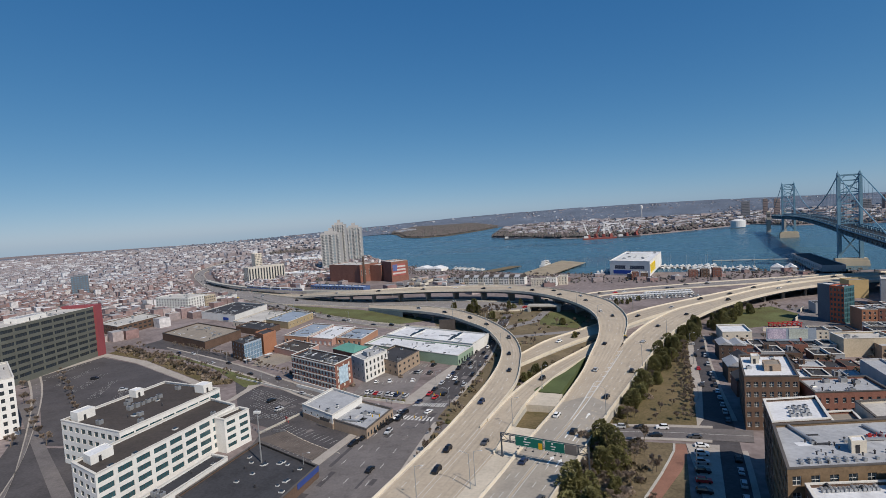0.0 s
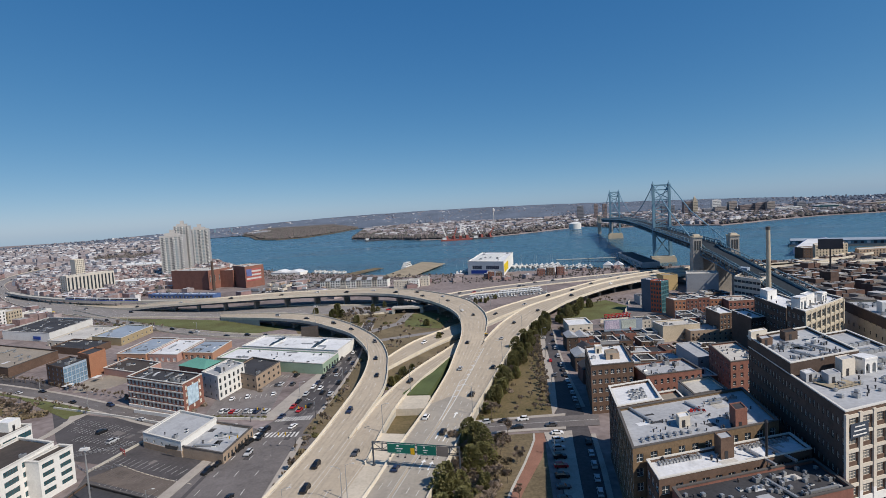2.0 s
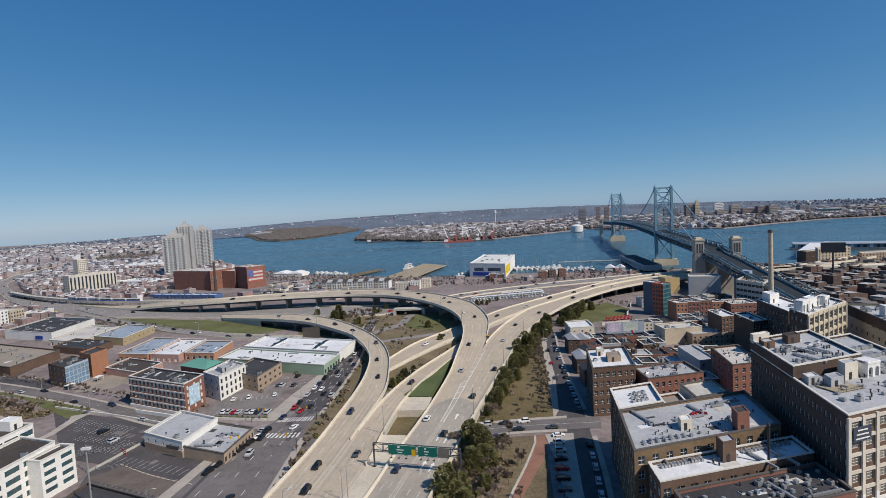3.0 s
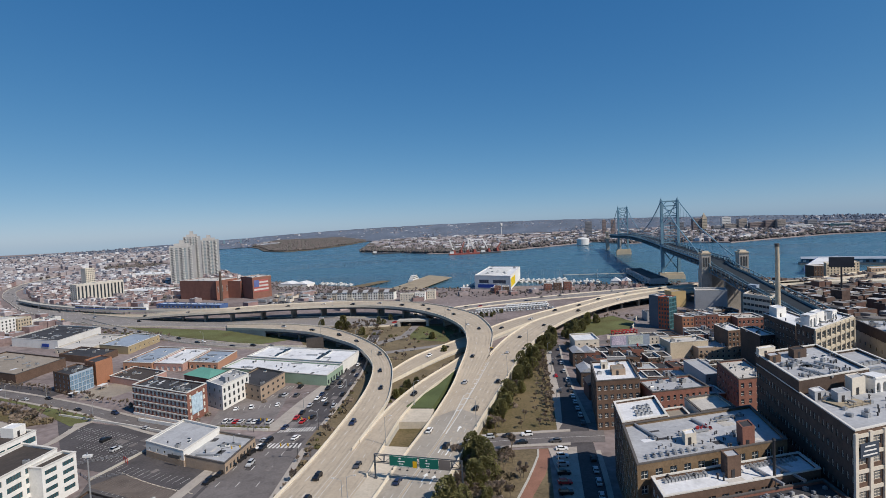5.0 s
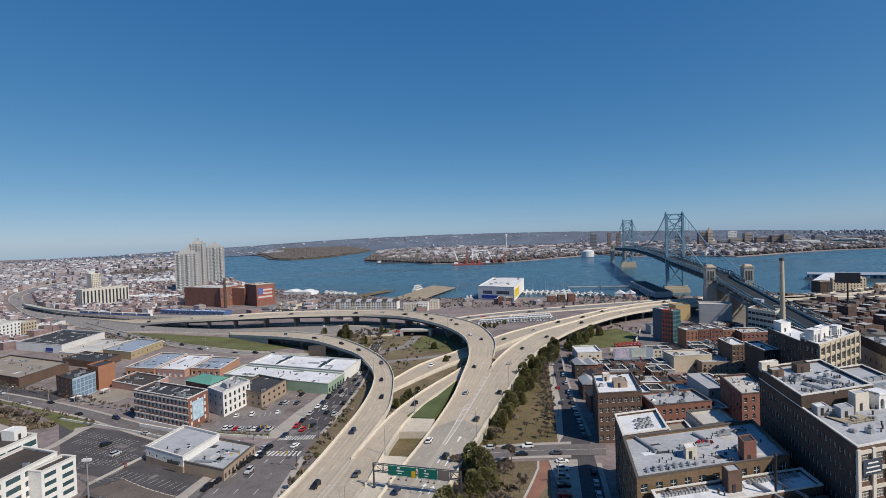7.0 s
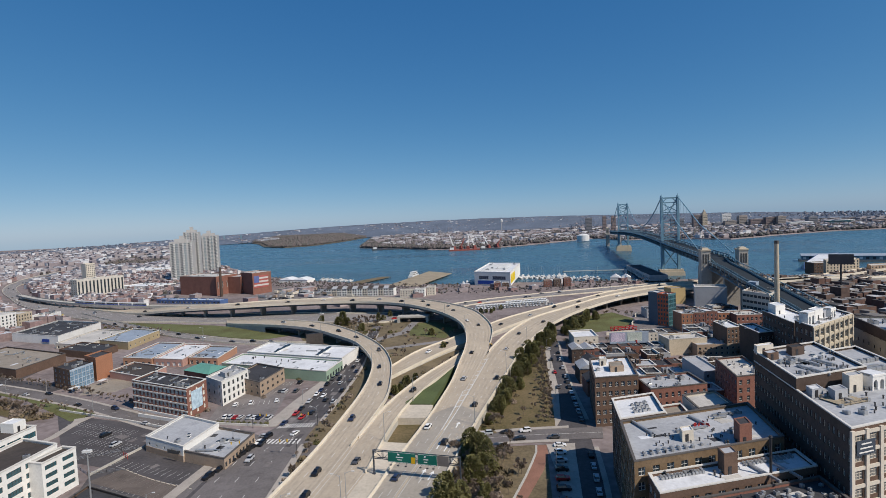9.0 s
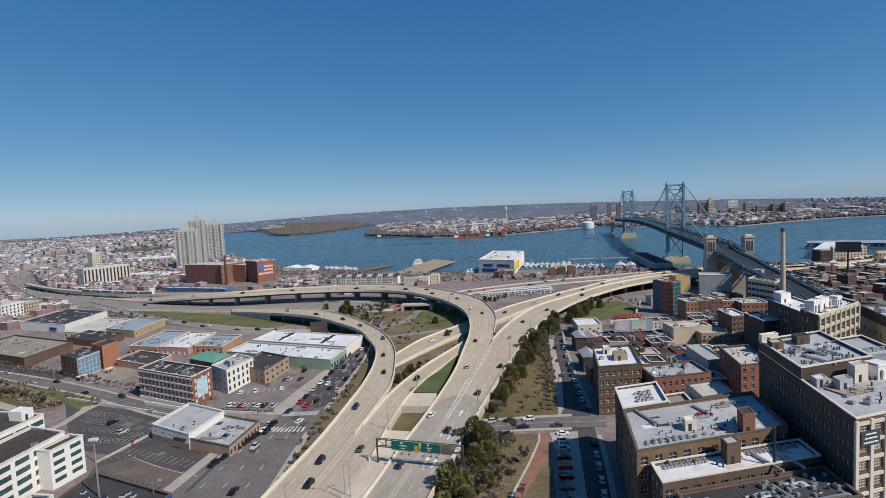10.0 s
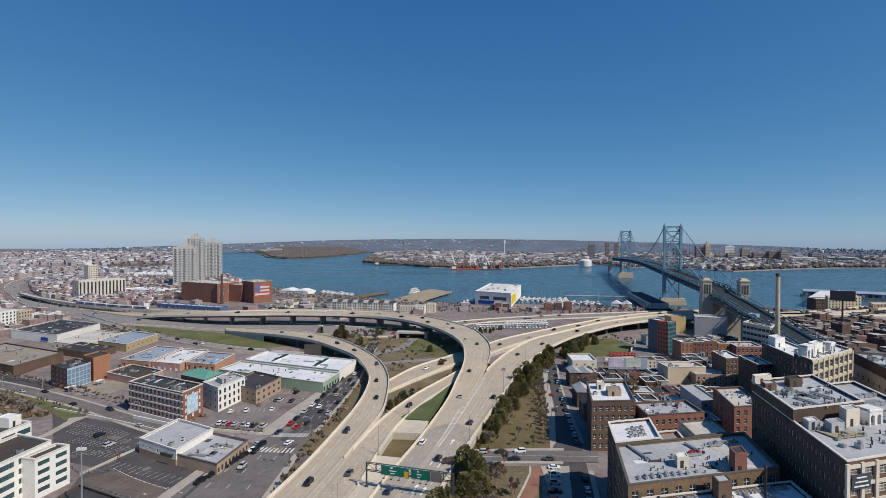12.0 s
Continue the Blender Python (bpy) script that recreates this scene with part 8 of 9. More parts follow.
for t, k, c in ((0.165, 0.62, 0), (0.13, 0.85, 0), (0.27, 0.35, 1), (0.36, 0.60, 0), (0.43, 0.40, 0), (0.60, 0.5, 0), (0.66, 0.5, 0), (0.50, 0.7, 5), (0.74, 0.4, 0), (0.82, 0.55, 3)):
    drive("west", t, k, c, True)
for t, k, c in ((0.33, 0.5, 5), (0.62, 0.5, 0)):
    drive("slip", t, k, c, True)
for t, k, c in ((0.085, 0.5, 1), (0.135, 0.3, 2), (0.20, 0.55, 3), (0.255, 0.35, 0), (0.33, 0.55, 0), (0.355, 0.3, 2), (0.405, 0.45, 0), (0.425, 0.7, 3), (0.45, 0.35, 0), (0.47, 0.7, 0), (0.495, 0.4, 0), (0.53, 0.6, 3),
                (0.56, 0.3, 0), (0.60, 0.6, 2), (0.64, 0.4, 0), (0.70, 0.5, 0), (0.77, 0.5, 3), (0.85, 0.4, 0)):
    drive("flyover", t, k, c)
for t, k, c in ((0.09, 0.75, 5), (0.17, 0.35, 0), (0.24, 0.6, 0), (0.31, 0.8, 0), (0.40, 0.5, 3), (0.47, 0.4, 0), (0.55, 0.6, 0), (0.66, 0.5, 0), (0.78, 0.5, 2), (0.9, 0.4, 0)):
    drive("east", t, k, c)
for t, k, c in ((0.12, 0.5, 2), (0.16, 0.35, 0), (0.30, 0.5, 0), (0.38, 0.6, 3), (0.45, 0.4, 0), (0.52, 0.6, 0), (0.58, 0.35, 0), (0.66, 0.5, 3), (0.75, 0.4, 0), (0.84, 0.6, 0)):
    drive("under", t, k, c, True)
for i in range(34):
    k = cr.choice((0.14, 0.24, 0.36, 0.62, 0.74, 0.86))
    drive("main", cr.uniform(0.12, 0.97), k, None, k > 0.5, False)
for i in range(9):
    drive("lower", cr.uniform(0.05, 0.95), cr.choice((0.3, 0.7)), None, False, False)
# the avenue: queue at the lights, cars parked at both kerbs
for t, k, c in ((0.385, 0.40, 4), (0.40, 0.56, 0), (0.45, 0.62, 0), (0.47, 0.40, 2), (0.53, 0.60, 3), (0.55, 0.42, 0), (0.62, 0.62, 0), (0.66, 0.62, 2), (0.72, 0.6, 3),
                (0.33, 0.72, 2), (0.26, 0.42, 3), (0.17, 0.66, 0), (0.30, 0.34, 0)):
    drive("avenue", t, k, c, k < 0.5)
for i in range(17):
    drive("avenue", 0.37 + i * 0.026 + cr.uniform(-0.004, 0.004), 0.09, None, True, i < 8)
z_ = on_road("avenue", 0.28, 0.1)[0].z + 0.02
for i in range(7):
    car(-86.6 + i * 1.7, 177.5 + i * 5.5, z_, 252, 2 if i == 5 else 0, True)
for i in range(4):
    drive("avenue", 0.44 + i * 0.05, 0.95, None, False, False)
for i in range(10):
    drive("cross", 0.05 + i * 0.09 + cr.uniform(-0.02, 0.02), 0.14 if i % 2 else 0.84, None, i % 2 == 0, False)
for t, k, c in ((0.52, 0.16, 3), (0.60, 0.16, 0), (0.68, 0.16, 2), (0.40, 0.16, 0), (0.66, 0.86, 0), (0.80, 0.86, 5)):
    drive("block", t, k, c, True)
for i in range(26):
    t = 0.14 + i * 0.032
    if not 0.36 < t < 0.45:
        if i < 18 or i % 2:
            drive("lane", t, 0.86, None, False, i < 9)
        if i > 13 and i % 3 == 0:
            drive("lane", t, 0.14, None, False, False)
for i in range(10):
    p, yaw = on_road("lane", 0.15 + i * 0.024, 0.1)
    car(p.x - 1.0, p.y, p.z + 0.02, yaw - 80, 2 if i in (8, 9) else None, True)


def bay_row(x0, y0, x1, y1, n, fill, z, flip=0, paint_lines=True, colours=None, length=5.0, full=False):
    """A row of parking bays from one point to another, with lines and some cars."""
    d = Vector((x1 - x0, y1 - y0, 0))
    yaw = math.degrees(math.atan2(d.y, d.x))
    o = Vector((-d.y, d.x, 0)).normalized()
    w = d.length / n
    s = Shape()
    for i in range(n + 1):
        p = Vector((x0, y0, 0)) + d * i / n
        a, b = p - o * length / 2, p + o * length / 2
        e = d.normalized() * 0.07
        s.poly([(*(a - e).xy, z + 0.02), (*(a + e).xy, z + 0.02), (*(b + e).xy, z + 0.02), (*(b - e).xy, z + 0.02)])
        if i < n and cr.random() < fill:
            c = p + d * 0.5 / n
            car(c.x, c.y, z + 0.02, yaw + 90 + cr.uniform(-2, 2), None if not colours else cr.choice(colours), full)
    if paint_lines:
        tagged(part("bay_markings", s, PAINT_WORN), "white painted parking bay lines on asphalt", "markings", kind="stuff")


for k in range(4):
    bay_row(-178 + k * 9.5, 238 - k * 11, -140 + k * 4, 222 - k * 7.5, 16 - k * 2, 0.05, 3.06)
for k in range(3):
    bay_row(-129 + k * 3, 193 - k * 10, -88 + k * 2, 176 - k * 8, 15, 0.0, 3.08)
bay_row(-96, 286, -82, 284, 7, 0.15, 3.06), bay_row(-95, 271, -80, 269, 7, 0.15, 3.06), bay_row(-108, 252, -86, 256, 9, 0.25, 3.06), bay_row(-108, 236, -82, 232, 11, 0.75, 3.06)
for k in range(5):
    bay_row(-345 + k * 22, 285 - k * 13, -335 + k * 24, 245 - k * 9, 14, 0.03, 3.05)
def minibus(m):
    """A long white passenger van: body with sloped nose, window band, wheels."""
    s = Shape()
    prof = [(-3.9, 0.45), (3.9, 0.45), (3.95, 1.2), (3.5, 1.5), (3.05, 2.55), (2.7, 2.75), (-3.8, 2.75), (-3.95, 2.5)]
    n = len(prof)
    s.v += [(x, -1.15, z) for x, z in prof] + [(x, 1.15, z) for x, z in prof]
    s.f += [tuple(range(n)), tuple(range(2 * n - 1, n - 1, -1))] + [(k, n + k, n + (k + 1) % n, (k + 1) % n) for k in range(n)]
    s.k += [0] * (n + 2)
    root = solid("minibus", s, UNIT_WHITE, m, "long white minibus parked in a fenced lot", "minibus", "white minibuses")
    s = Shape()
    s.box(-3.7, -1.18, 1.6, 2.7, 1.18, 2.3), s.poly([(3.56, -1.0, 1.5), (3.56, 1.0, 1.5), (3.14, 1.0, 2.48), (3.14, -1.0, 2.48)])
    part("window_band", s, GLASS, root)
    for x in (-2.5, 2.5):
        s = Shape()
        s.bar((x, -1.19, 0.4), (x, 1.19, 0.4), 0.4, 0.4, 10)
        part("axle_wheels", s, TYRE, root)
    return root


bus = minibus(pose(34, 506, 3.22, 0, 0, 62))
for k in range(1, 22):
    copy_thing(bus, pose(34 + k * 3.4, 506 + k * 0.62 + cr.uniform(-0.4, 0.4), 3.22, 0, 0, 62 + cr.uniform(-2, 2)))
for k in range(12):
    copy_thing(bus, pose(66 + k * 3.7, 523 + k * 0.8 + cr.uniform(-0.4, 0.4), 3.22, 0, 0, 62 + cr.uniform(-2, 2)))
bay_row(26, 497, 110, 506, 26, 0.9, 3.2, colours=(2, 2, 2, 3, 2))
for k in range(4):
    bay_row(-225 + k * 6, 640 + k * 26, -90 + k * 3, 606 + k * 24, 30, 0.42, 3.1, paint_lines=False)
for o in list(FULL.values()) + list(FARC.values()) + EVER + BARE + SHRUB + UNITS:
    for c in [*o.children_recursive, o]:
        bpy.data.objects.remove(c)

# ---- road furniture ----
def sign_gantry():
    """The gantry over the eastbound lanes with two green panels."""
    a, b = Vector((-25.9, 167.2, 7)), Vector((2.9, 158.9, 7))
    d = (b - a).normalized()
    yaw = math.degrees(math.atan2(d.y, d.x))
    root = thing("sign_gantry", Matrix.Translation(a) @ Matrix.Rotation(radians(yaw), 4, "Z"), "dark steel sign gantry with two green direction panels", "sign gantry")
    L = (b - a).length
    for x in (0.0, L):
        s = Shape()
        s.box(x - 0.22, -0.22, 0, x + 0.22, 0.22, 8.3)
        s.box(x - 0.5, -0.5, -0.02, x + 0.5, 0.5, 0.35)
        part("post", s, STEEL_DARK, root)
    s = Shape()
    for z in (5.6, 8.1):
        for y in (-0.45, 0.45):
            s.box(0, y - 0.11, z - 0.11, L, y + 0.11, z + 0.11)
    for i in range(9):
        x0, x1 = L * i / 9, L * (i + 1) / 9
        for y in (-0.45, 0.45):
            s.bar((x1, y, 5.6), (x1, y, 8.1), 0.12)
        s.bar((x0, 0, 5.6 if i % 2 else 8.1), (x1, 0, 8.1 if i % 2 else 5.6), 0.09)
    part("truss", s, STEEL_DARK, root)
    for x0, x1, yel in ((5.6, 15.2, 1.4), (16.0, 22.4, 0)):
        s = Shape()
        s.box(x0, -0.85, 5.0, x1, -0.7, 8.6)
        panel = part("sign_panel", s, SIGN_GREEN, root, "green direction panel")
        if yel:
            s = Shape()
            s.box(x1 - 1.5, -0.9, 5.1, x1 - 0.15, -0.852, 7.2)
            part("lane_plate", s, SIGN_YELLOW, panel, "yellow lane plate")
        s = Shape()
        e = 0.1
        s.box(x0 + 0.15, -0.88, 8.35, x1 - 0.15, -0.852, 8.45)
        s.box(x0 + 0.15, -0.88, 5.12, x1 - 0.15, -0.852, 5.22)
        part("panel_border", s, PAINT_WHITE, panel)
        for k, (u0, u1, z0, z1) in enumerate(((0.34, 0.42, 7.5, 8.0), (0.30, 0.56, 6.65, 6.95), (0.34, 0.50, 5.85, 6.1))):
            s = Shape()
            w = x1 - x0
            s.box(x0 + w * u0, -0.88, z0, x0 + w * u1, -0.852, z1)
            part("legend_bar", s, PAINT_WHITE, panel)
    s = Shape()
    s.box(22.6, -0.8, 5.1, 26.4, -0.7, 8.4)
    part("blank_panel", s, mat("bare_sign_back", (0.16, 0.14, 0.13), 0.6, 0.15, 1.0, 0.0), root)
    for x in (7, 9.6, 12.2, 17.2, 19.6, 21.6):
        s = Shape()
        s.bar((x, -0.6, 5.0), (x, -2.0, 4.7), 0.06), s.box(x - 0.35, -2.3, 4.55, x + 0.35, -1.95, 4.8)
        part("sign_light", s, METAL_DARK, root)


sign_gantry()


def lamp_proto(h, arms):
    s = Shape()
    s.cyl(0, 0, 0, h, 0.16, 0.09, 8), s.cyl(0, 0, 0, 0.5, 0.28, 0.24, 8)
    root = solid("street_lamp", s, METAL, pose(0, 0, -90), "tall grey metal road lamp with a curved arm", "street lamp", "road lamps")
    for k in arms:
        s = Shape()
        pts = [Vector((k * 2.6 * t, 0, h - 0.3 + 0.9 * math.sin(t * 1.5))) for t in (0, 0.25, 0.5, 0.75, 1.0)]
        for a, b in zip(pts, pts[1:]):
            s.bar(a, b, 0.06, 0.05, 5)
        arm = part("arm", s, METAL, root)
        s = Shape()
        s.hexa([(k * 2.5 - 0.4, -0.16), (k * 2.5 + 0.4, -0.16), (k * 2.5 + 0.4, 0.16), (k * 2.5 - 0.4, 0.16)], h + 0.42, h + 0.6)
        part("lamp_head", s, UNIT_WHITE, arm)
    return root


lp = lamp_proto(11.0, (1,))
for key, t, k, turn in (("east", 0.045, 1.0, 0), ("west", 0.09, 1.02, 180), ("slip", 0.10, 1.0, 0), ("east", 0.21, 1.0, 0), ("east", 0.33, 1.0, 0), ("east", 0.44, 1.0, 0), ("slip", 0.60, 1.05, 180), ("slip", 0.42, 1.04, 180), ("flyover", 0.32, 0.0, 180),
                        ("flyover", 0.40, 0.0, 180), ("flyover", 0.48, 0.0, 180), ("flyover", 0.58, 0.0, 180), ("west", 0.45, 0.0, 180), ("west", 0.58, 0.0, 180), ("west", 0.70, 0.0, 180), ("under", 0.3, 0.0, 180), ("under", 0.45, 0.0, 180),
                        ("under", 0.6, 0.0, 180), ("main", 0.3, 0.5, 0), ("main", 0.4, 0.5, 0), ("main", 0.5, 0.5, 0), ("main", 0.6, 0.5, 0), ("main", 0.2, 0.5, 0), ("lower", 0.4, 1.0, 180), ("lower", 0.7, 1.0, 180)):
    p, yaw = on_road(key, t, k)
    copy_thing(lp, pose(p.x, p.y, p.z + (0.9 if k in (0.0, 1.0) and key in ("east", "flyover", "west") else 0.0), 0, 0, yaw + 90 + turn))
for x, y, yaw in ((-32.6, 144.9, 172), (-31.4, 146.7, -8)):
    copy_thing(lp, pose(x, y, 6.97, 0, 0, yaw))
lp2 = lamp_proto(7.5, (1,))
lp2["label"] = "slim grey street lamp on the pavement"
for key, t, k in (("avenue", 0.15, -0.04), ("avenue", 0.29, -0.04), ("avenue", 0.44, -0.04), ("avenue", 0.58, -0.04), ("avenue", 0.72, -0.04), ("avenue", 0.36, 1.03), ("avenue", 0.5, 1.03), ("cross", 0.3, -0.1), ("cross", 0.6, -0.1), ("cross", 0.15, 1.1),
                  ("cross", 0.45, 1.1), ("lane", 0.3, -0.1), ("lane", 0.55, -0.1), ("lane", 0.75, -0.1), ("lane", 0.9, -0.1)):
    p, yaw = on_road(key, t, k)
    copy_thing(lp2, pose(p.x, p.y, Z0, 0, 0, yaw + (90 if k > 0.5 else -90)))
for o in (lp, lp2):
    for c in [*o.children_recursive, o]:
        bpy.data.objects.remove(c)

# newer dark asphalt on the avenue beyond the crossing
A, B = WAYS["avenue"]
s = Shape()
for i in range(len(A) - 1):
    if 226 < A[i].y < 420:
        s.poly([p + Vector((0, 0, 0.012)) for p in (A[i].lerp(B[i], 0.02), A[i].lerp(B[i], 0.98), A[i + 1].lerp(B[i + 1], 0.98), A[i + 1].lerp(B[i + 1], 0.02))])
tagged(part("dark_asphalt", s, LOT), "newer dark asphalt on the avenue", "road surface", kind="structure")
# tall pale pole beside the white office
s = Shape()
s.cyl(0, 0, 0, 23, 0.32, 0.16, 10), s.cyl(0, 0, 0, 0.6, 0.5, 0.45, 10)
pole = solid("utility_pole", s, METAL, pose(-111.4, 153.6, Z0), "tall pale metal pole beside the white office", "pole")
s = Shape()
s.box(-1.3, -0.5, 21.6, 1.3, 0.5, 22.3)
part("antenna_frame", s, UNIT_WHITE, pole)
# crossings on the avenue
for f0, f1 in ((0.352, 0.366), (0.302, 0.316)):
    s = Shape()
    for j in range(13):
        p0, _ = on_road("avenue", f0, 0.06 + j * 0.07)
        p1, _ = on_road("avenue", f1, 0.06 + j * 0.07)
        q0, _ = on_road("avenue", f0, 0.06 + j * 0.07 + 0.035)
        q1, _ = on_road("avenue", f1, 0.06 + j * 0.07 + 0.035)
        s.poly([(p.x, p.y, p.z + 0.05) for p in (p0, q0, q1, p1)])
    tagged(part("crosswalk", s, PAINT_WORN), "worn white striped pedestrian crossing on the avenue", "crosswalk", kind="structure")


def traffic_light(x, y, yaw):
    root = thing("traffic_light", pose(x, y, Z0, 0, 0, yaw), "dark traffic signal on a mast arm", "traffic light", "traffic lights")
    s = Shape()
    s.cyl(0, 0, 0, 6.2, 0.12, 0.09, 8), s.bar((0, 0, 6.0), (7, 0, 6.5), 0.07)
    part("mast", s, METAL_DARK, root)
    for k in (3.8, 6.8):
        s = Shape()
        s.box(k - 0.18, -0.2, 5.5, k + 0.18, 0.2, 6.5)
        part("signal_head", s, SIGN_YELLOW, root)


for x, y, a in ((-87, 222, -10), (-58, 221, 190), (-88, 192, 10), (-59, 192, 170)):
    traffic_light(x, y, a)

# kerbed pavements beside streets
for key, k0, k1, f0, f1 in (("avenue", -0.14, 0.0, 0.05, 0.29), ("avenue", -0.16, 0.0, 0.37, 0.95), ("avenue", 1.0, 1.10, 0.05, 0.3), ("avenue", 1.0, 1.12, 0.37, 0.9), ("cross", -0.22, 0.0, 0.0, 0.78), ("cross", 1.0, 1.22, 0.0, 0.78),
                            ("lane", 1.0, 1.14, 0.0, 0.36), ("lane", 1.0, 1.16, 0.46, 1.0), ("west_street", -0.25, 0.0, 0.0, 1.0), ("west_street", 1.0, 1.25, 0.0, 1.0), ("block", -0.22, 0.0, 0.3, 0.86), ("block", 1.0, 1.2, 0.3, 0.86)):
    s = Shape()
    n = 40
    P = [on_road(key, f0 + (f1 - f0) * i / n, k0)[0] for i in range(n + 1)]
    Q = [on_road(key, f0 + (f1 - f0) * i / n, k1)[0] for i in range(n + 1)]
    strip(s, P, Q, 0.13, 0.13), strip(s, P, P, -0.1, 0.13), strip(s, Q, Q, -0.1, 0.13)
    tagged(part("pavement", s, PAVING), "pale concrete pavement with a raised kerb", "pavement", kind="structure")

# painted gore where the motorway splits: two parting lines with short bars between
s = Shape()
edge = {-1: [], 1: []}
for i in range(29):
    a, yaw = on_road("east", 0.185 + i * 0.0059, 0.0)
    w = 0.35 + i * 0.068
    d = Vector((math.cos(radians(yaw)), math.sin(radians(yaw)), 0))
    o = Vector((d.y, -d.x, 0))
    c = a + Vector((0, 0, 0.12))
    for sd in (-1, 1):
        edge[sd].append((c + o * w * sd, c + o * (w + 0.42) * sd))
    if i % 2 and i > 5:
        s.poly([c - o * w - d * 1.1, c + o * w + d * 0.5, c + o * w + d * 1.7, c - o * w + d * 0.1])
for E in edge.values():
    for (p, q), (p1, q1) in zip(E, E[1:]):
        s.poly([p, p1, q1, q])
tagged(part("gore_markings", s, PAINT_WORN), "worn white gore lines and bars painted before the motorway split", "markings", kind="stuff")
# crash cushion at the split
cc = thing("crash_cushion", Matrix.Translation(on_road("flyover", 0.262, 1.03)[0]), "dark crash barrels at the motorway split", "crash cushion")
for k in range(5):
    s = Shape()
    s.cyl((k % 2) * 0.9 - 0.4, -k * 1.0, 0, 1.0, 0.42, 0.42, 10)
    part("barrel", s, SIGN_YELLOW if k < 2 else METAL_DARK, cc)

# elevated railway and train beyond the motorway
el = thing("railway_viaduct", Matrix(), "low elevated railway viaduct with steel bents", "viaduct")
path = even(curve([(-640, 770, 8.5), (-560, 706, 8.5), (-465, 645, 8.5), (-412, 617, 8.5), (-363, 597, 8.5), (-318, 583, 8.5), (-262, 572, 8.5), (-200, 566, 8.5)]), 44)
nr = []
for i in range(len(path)):
    q = path[min(i + 1, 44)] - path[max(i - 1, 0)]
    nr.append(Vector((q.y, -q.x, 0)).normalized())
s = Shape()
L, R = [p - q * 4.5 for p, q in zip(path, nr)], [p + q * 4.5 for p, q in zip(path, nr)]
strip(s, L, R, 0, 0), strip(s, L, L, 0.9, -1.6), strip(s, R, R, 0.9, -1.6), strip(s, L, R, -1.6, -1.6)
part("deck", s, CONCRETE, el)
for i in range(1, 44, 3):
    for k in (-3.2, 3.2):
        s = Shape()
        c = path[i] + nr[i] * k
        s.cyl(c.x, c.y, Z0 - 0.3, c.z - 1.6, 0.6, 0.6, 8)
        part("column", s, PIER_CONC, el)
t0 = next(i for i, p in enumerate(path) if p.x > -468)
tr_ = thing("train", Matrix.Translation(path[t0]), "white and blue commuter train on the viaduct", "train")
for k in range(6):
    a, b = path[t0 + k * 2], path[t0 + 2 + k * 2]
    c, d = (a + b) / 2 - path[t0], (b - a)
    yaw = math.degrees(math.atan2(d.y, d.x))
    s = Shape()
    s.obox(c.x, c.y, 0.4, d.length - 0.8, 3.0, 3.2, yaw, taper=0.985)
    car_ = part("carriage", s, UNIT_WHITE, tr_)
    s = Shape()
    s.obox(c.x, c.y, 1.7, d.length - 2.4, 3.06, 1.0, yaw)
    part("window_band", s, CAR_GLASS, car_)
    s = Shape()
    s.obox(c.x, c.y, 0.5, d.length - 0.9, 3.05, 0.9, yaw)
    part("blue_stripe", s, SIGN_BLUE, car_)

# ---- waterfront ----
def pier(label, pts, z, m, piles=True):
    root = thing("pier", Matrix(), label, "pier")
    s = Shape()
    s.hexa(pts, z - 0.8, z)
    part("deck", s, m, root)
    for i in range(len(pts)):
        (x0, y0), (x1, y1) = pts[i], pts[(i + 1) % len(pts)]
        n = max(2, int(math.hypot(x1 - x0, y1 - y0) / 24))
        for j in range(n):
            s = Shape()
            s.cyl(x0 + (x1 - x0) * j / n, y0 + (y1 - y0) * j / n, -3, z - 0.05, 0.5, 0.5, 6)
            part("pile", s, STEEL_DARK, root)


pier("broad timber pier reaching into the river", [(-79, 728), (-37, 703), (16, 862), (-24, 915)], 3.4, WOOD_GREY)
pier("dark overgrown old timber pier", [(-150, 790), (-128, 778), (-88, 858), (-104, 866)], 2.6, SCRUB)
pier("long thin jetty enclosing the marina", [(196, 822), (322, 800), (323, 804), (197, 826)], 2.4, CONCRETE)
pier("floating timber marina dock", [(112, 772), (190, 756), (190.5, 758.5), (112.5, 774.5)], 1.0, WOOD_GREY)
pier("floating marina dock among boats", [(150, 735), (226, 722), (226.5, 724), (150.5, 737)], 1.0, WOOD_GREY)
pier("broad concrete pier under the shed", [(258, 640), (288, 632), (322, 806), (296, 812)], 3.0, CONCRETE)
_, i = bld("pier_shed", "long dark-roofed pier shed beside the bridge", "shed", 266, 650, -6, 81, 22, 150, 7.5, STUCCO_GREY, ROOF_DARK, L=(18, 1, 4.0, 3.5, 0.8, 0.2, 2, 1), z=3.02)
clutter_skip = i
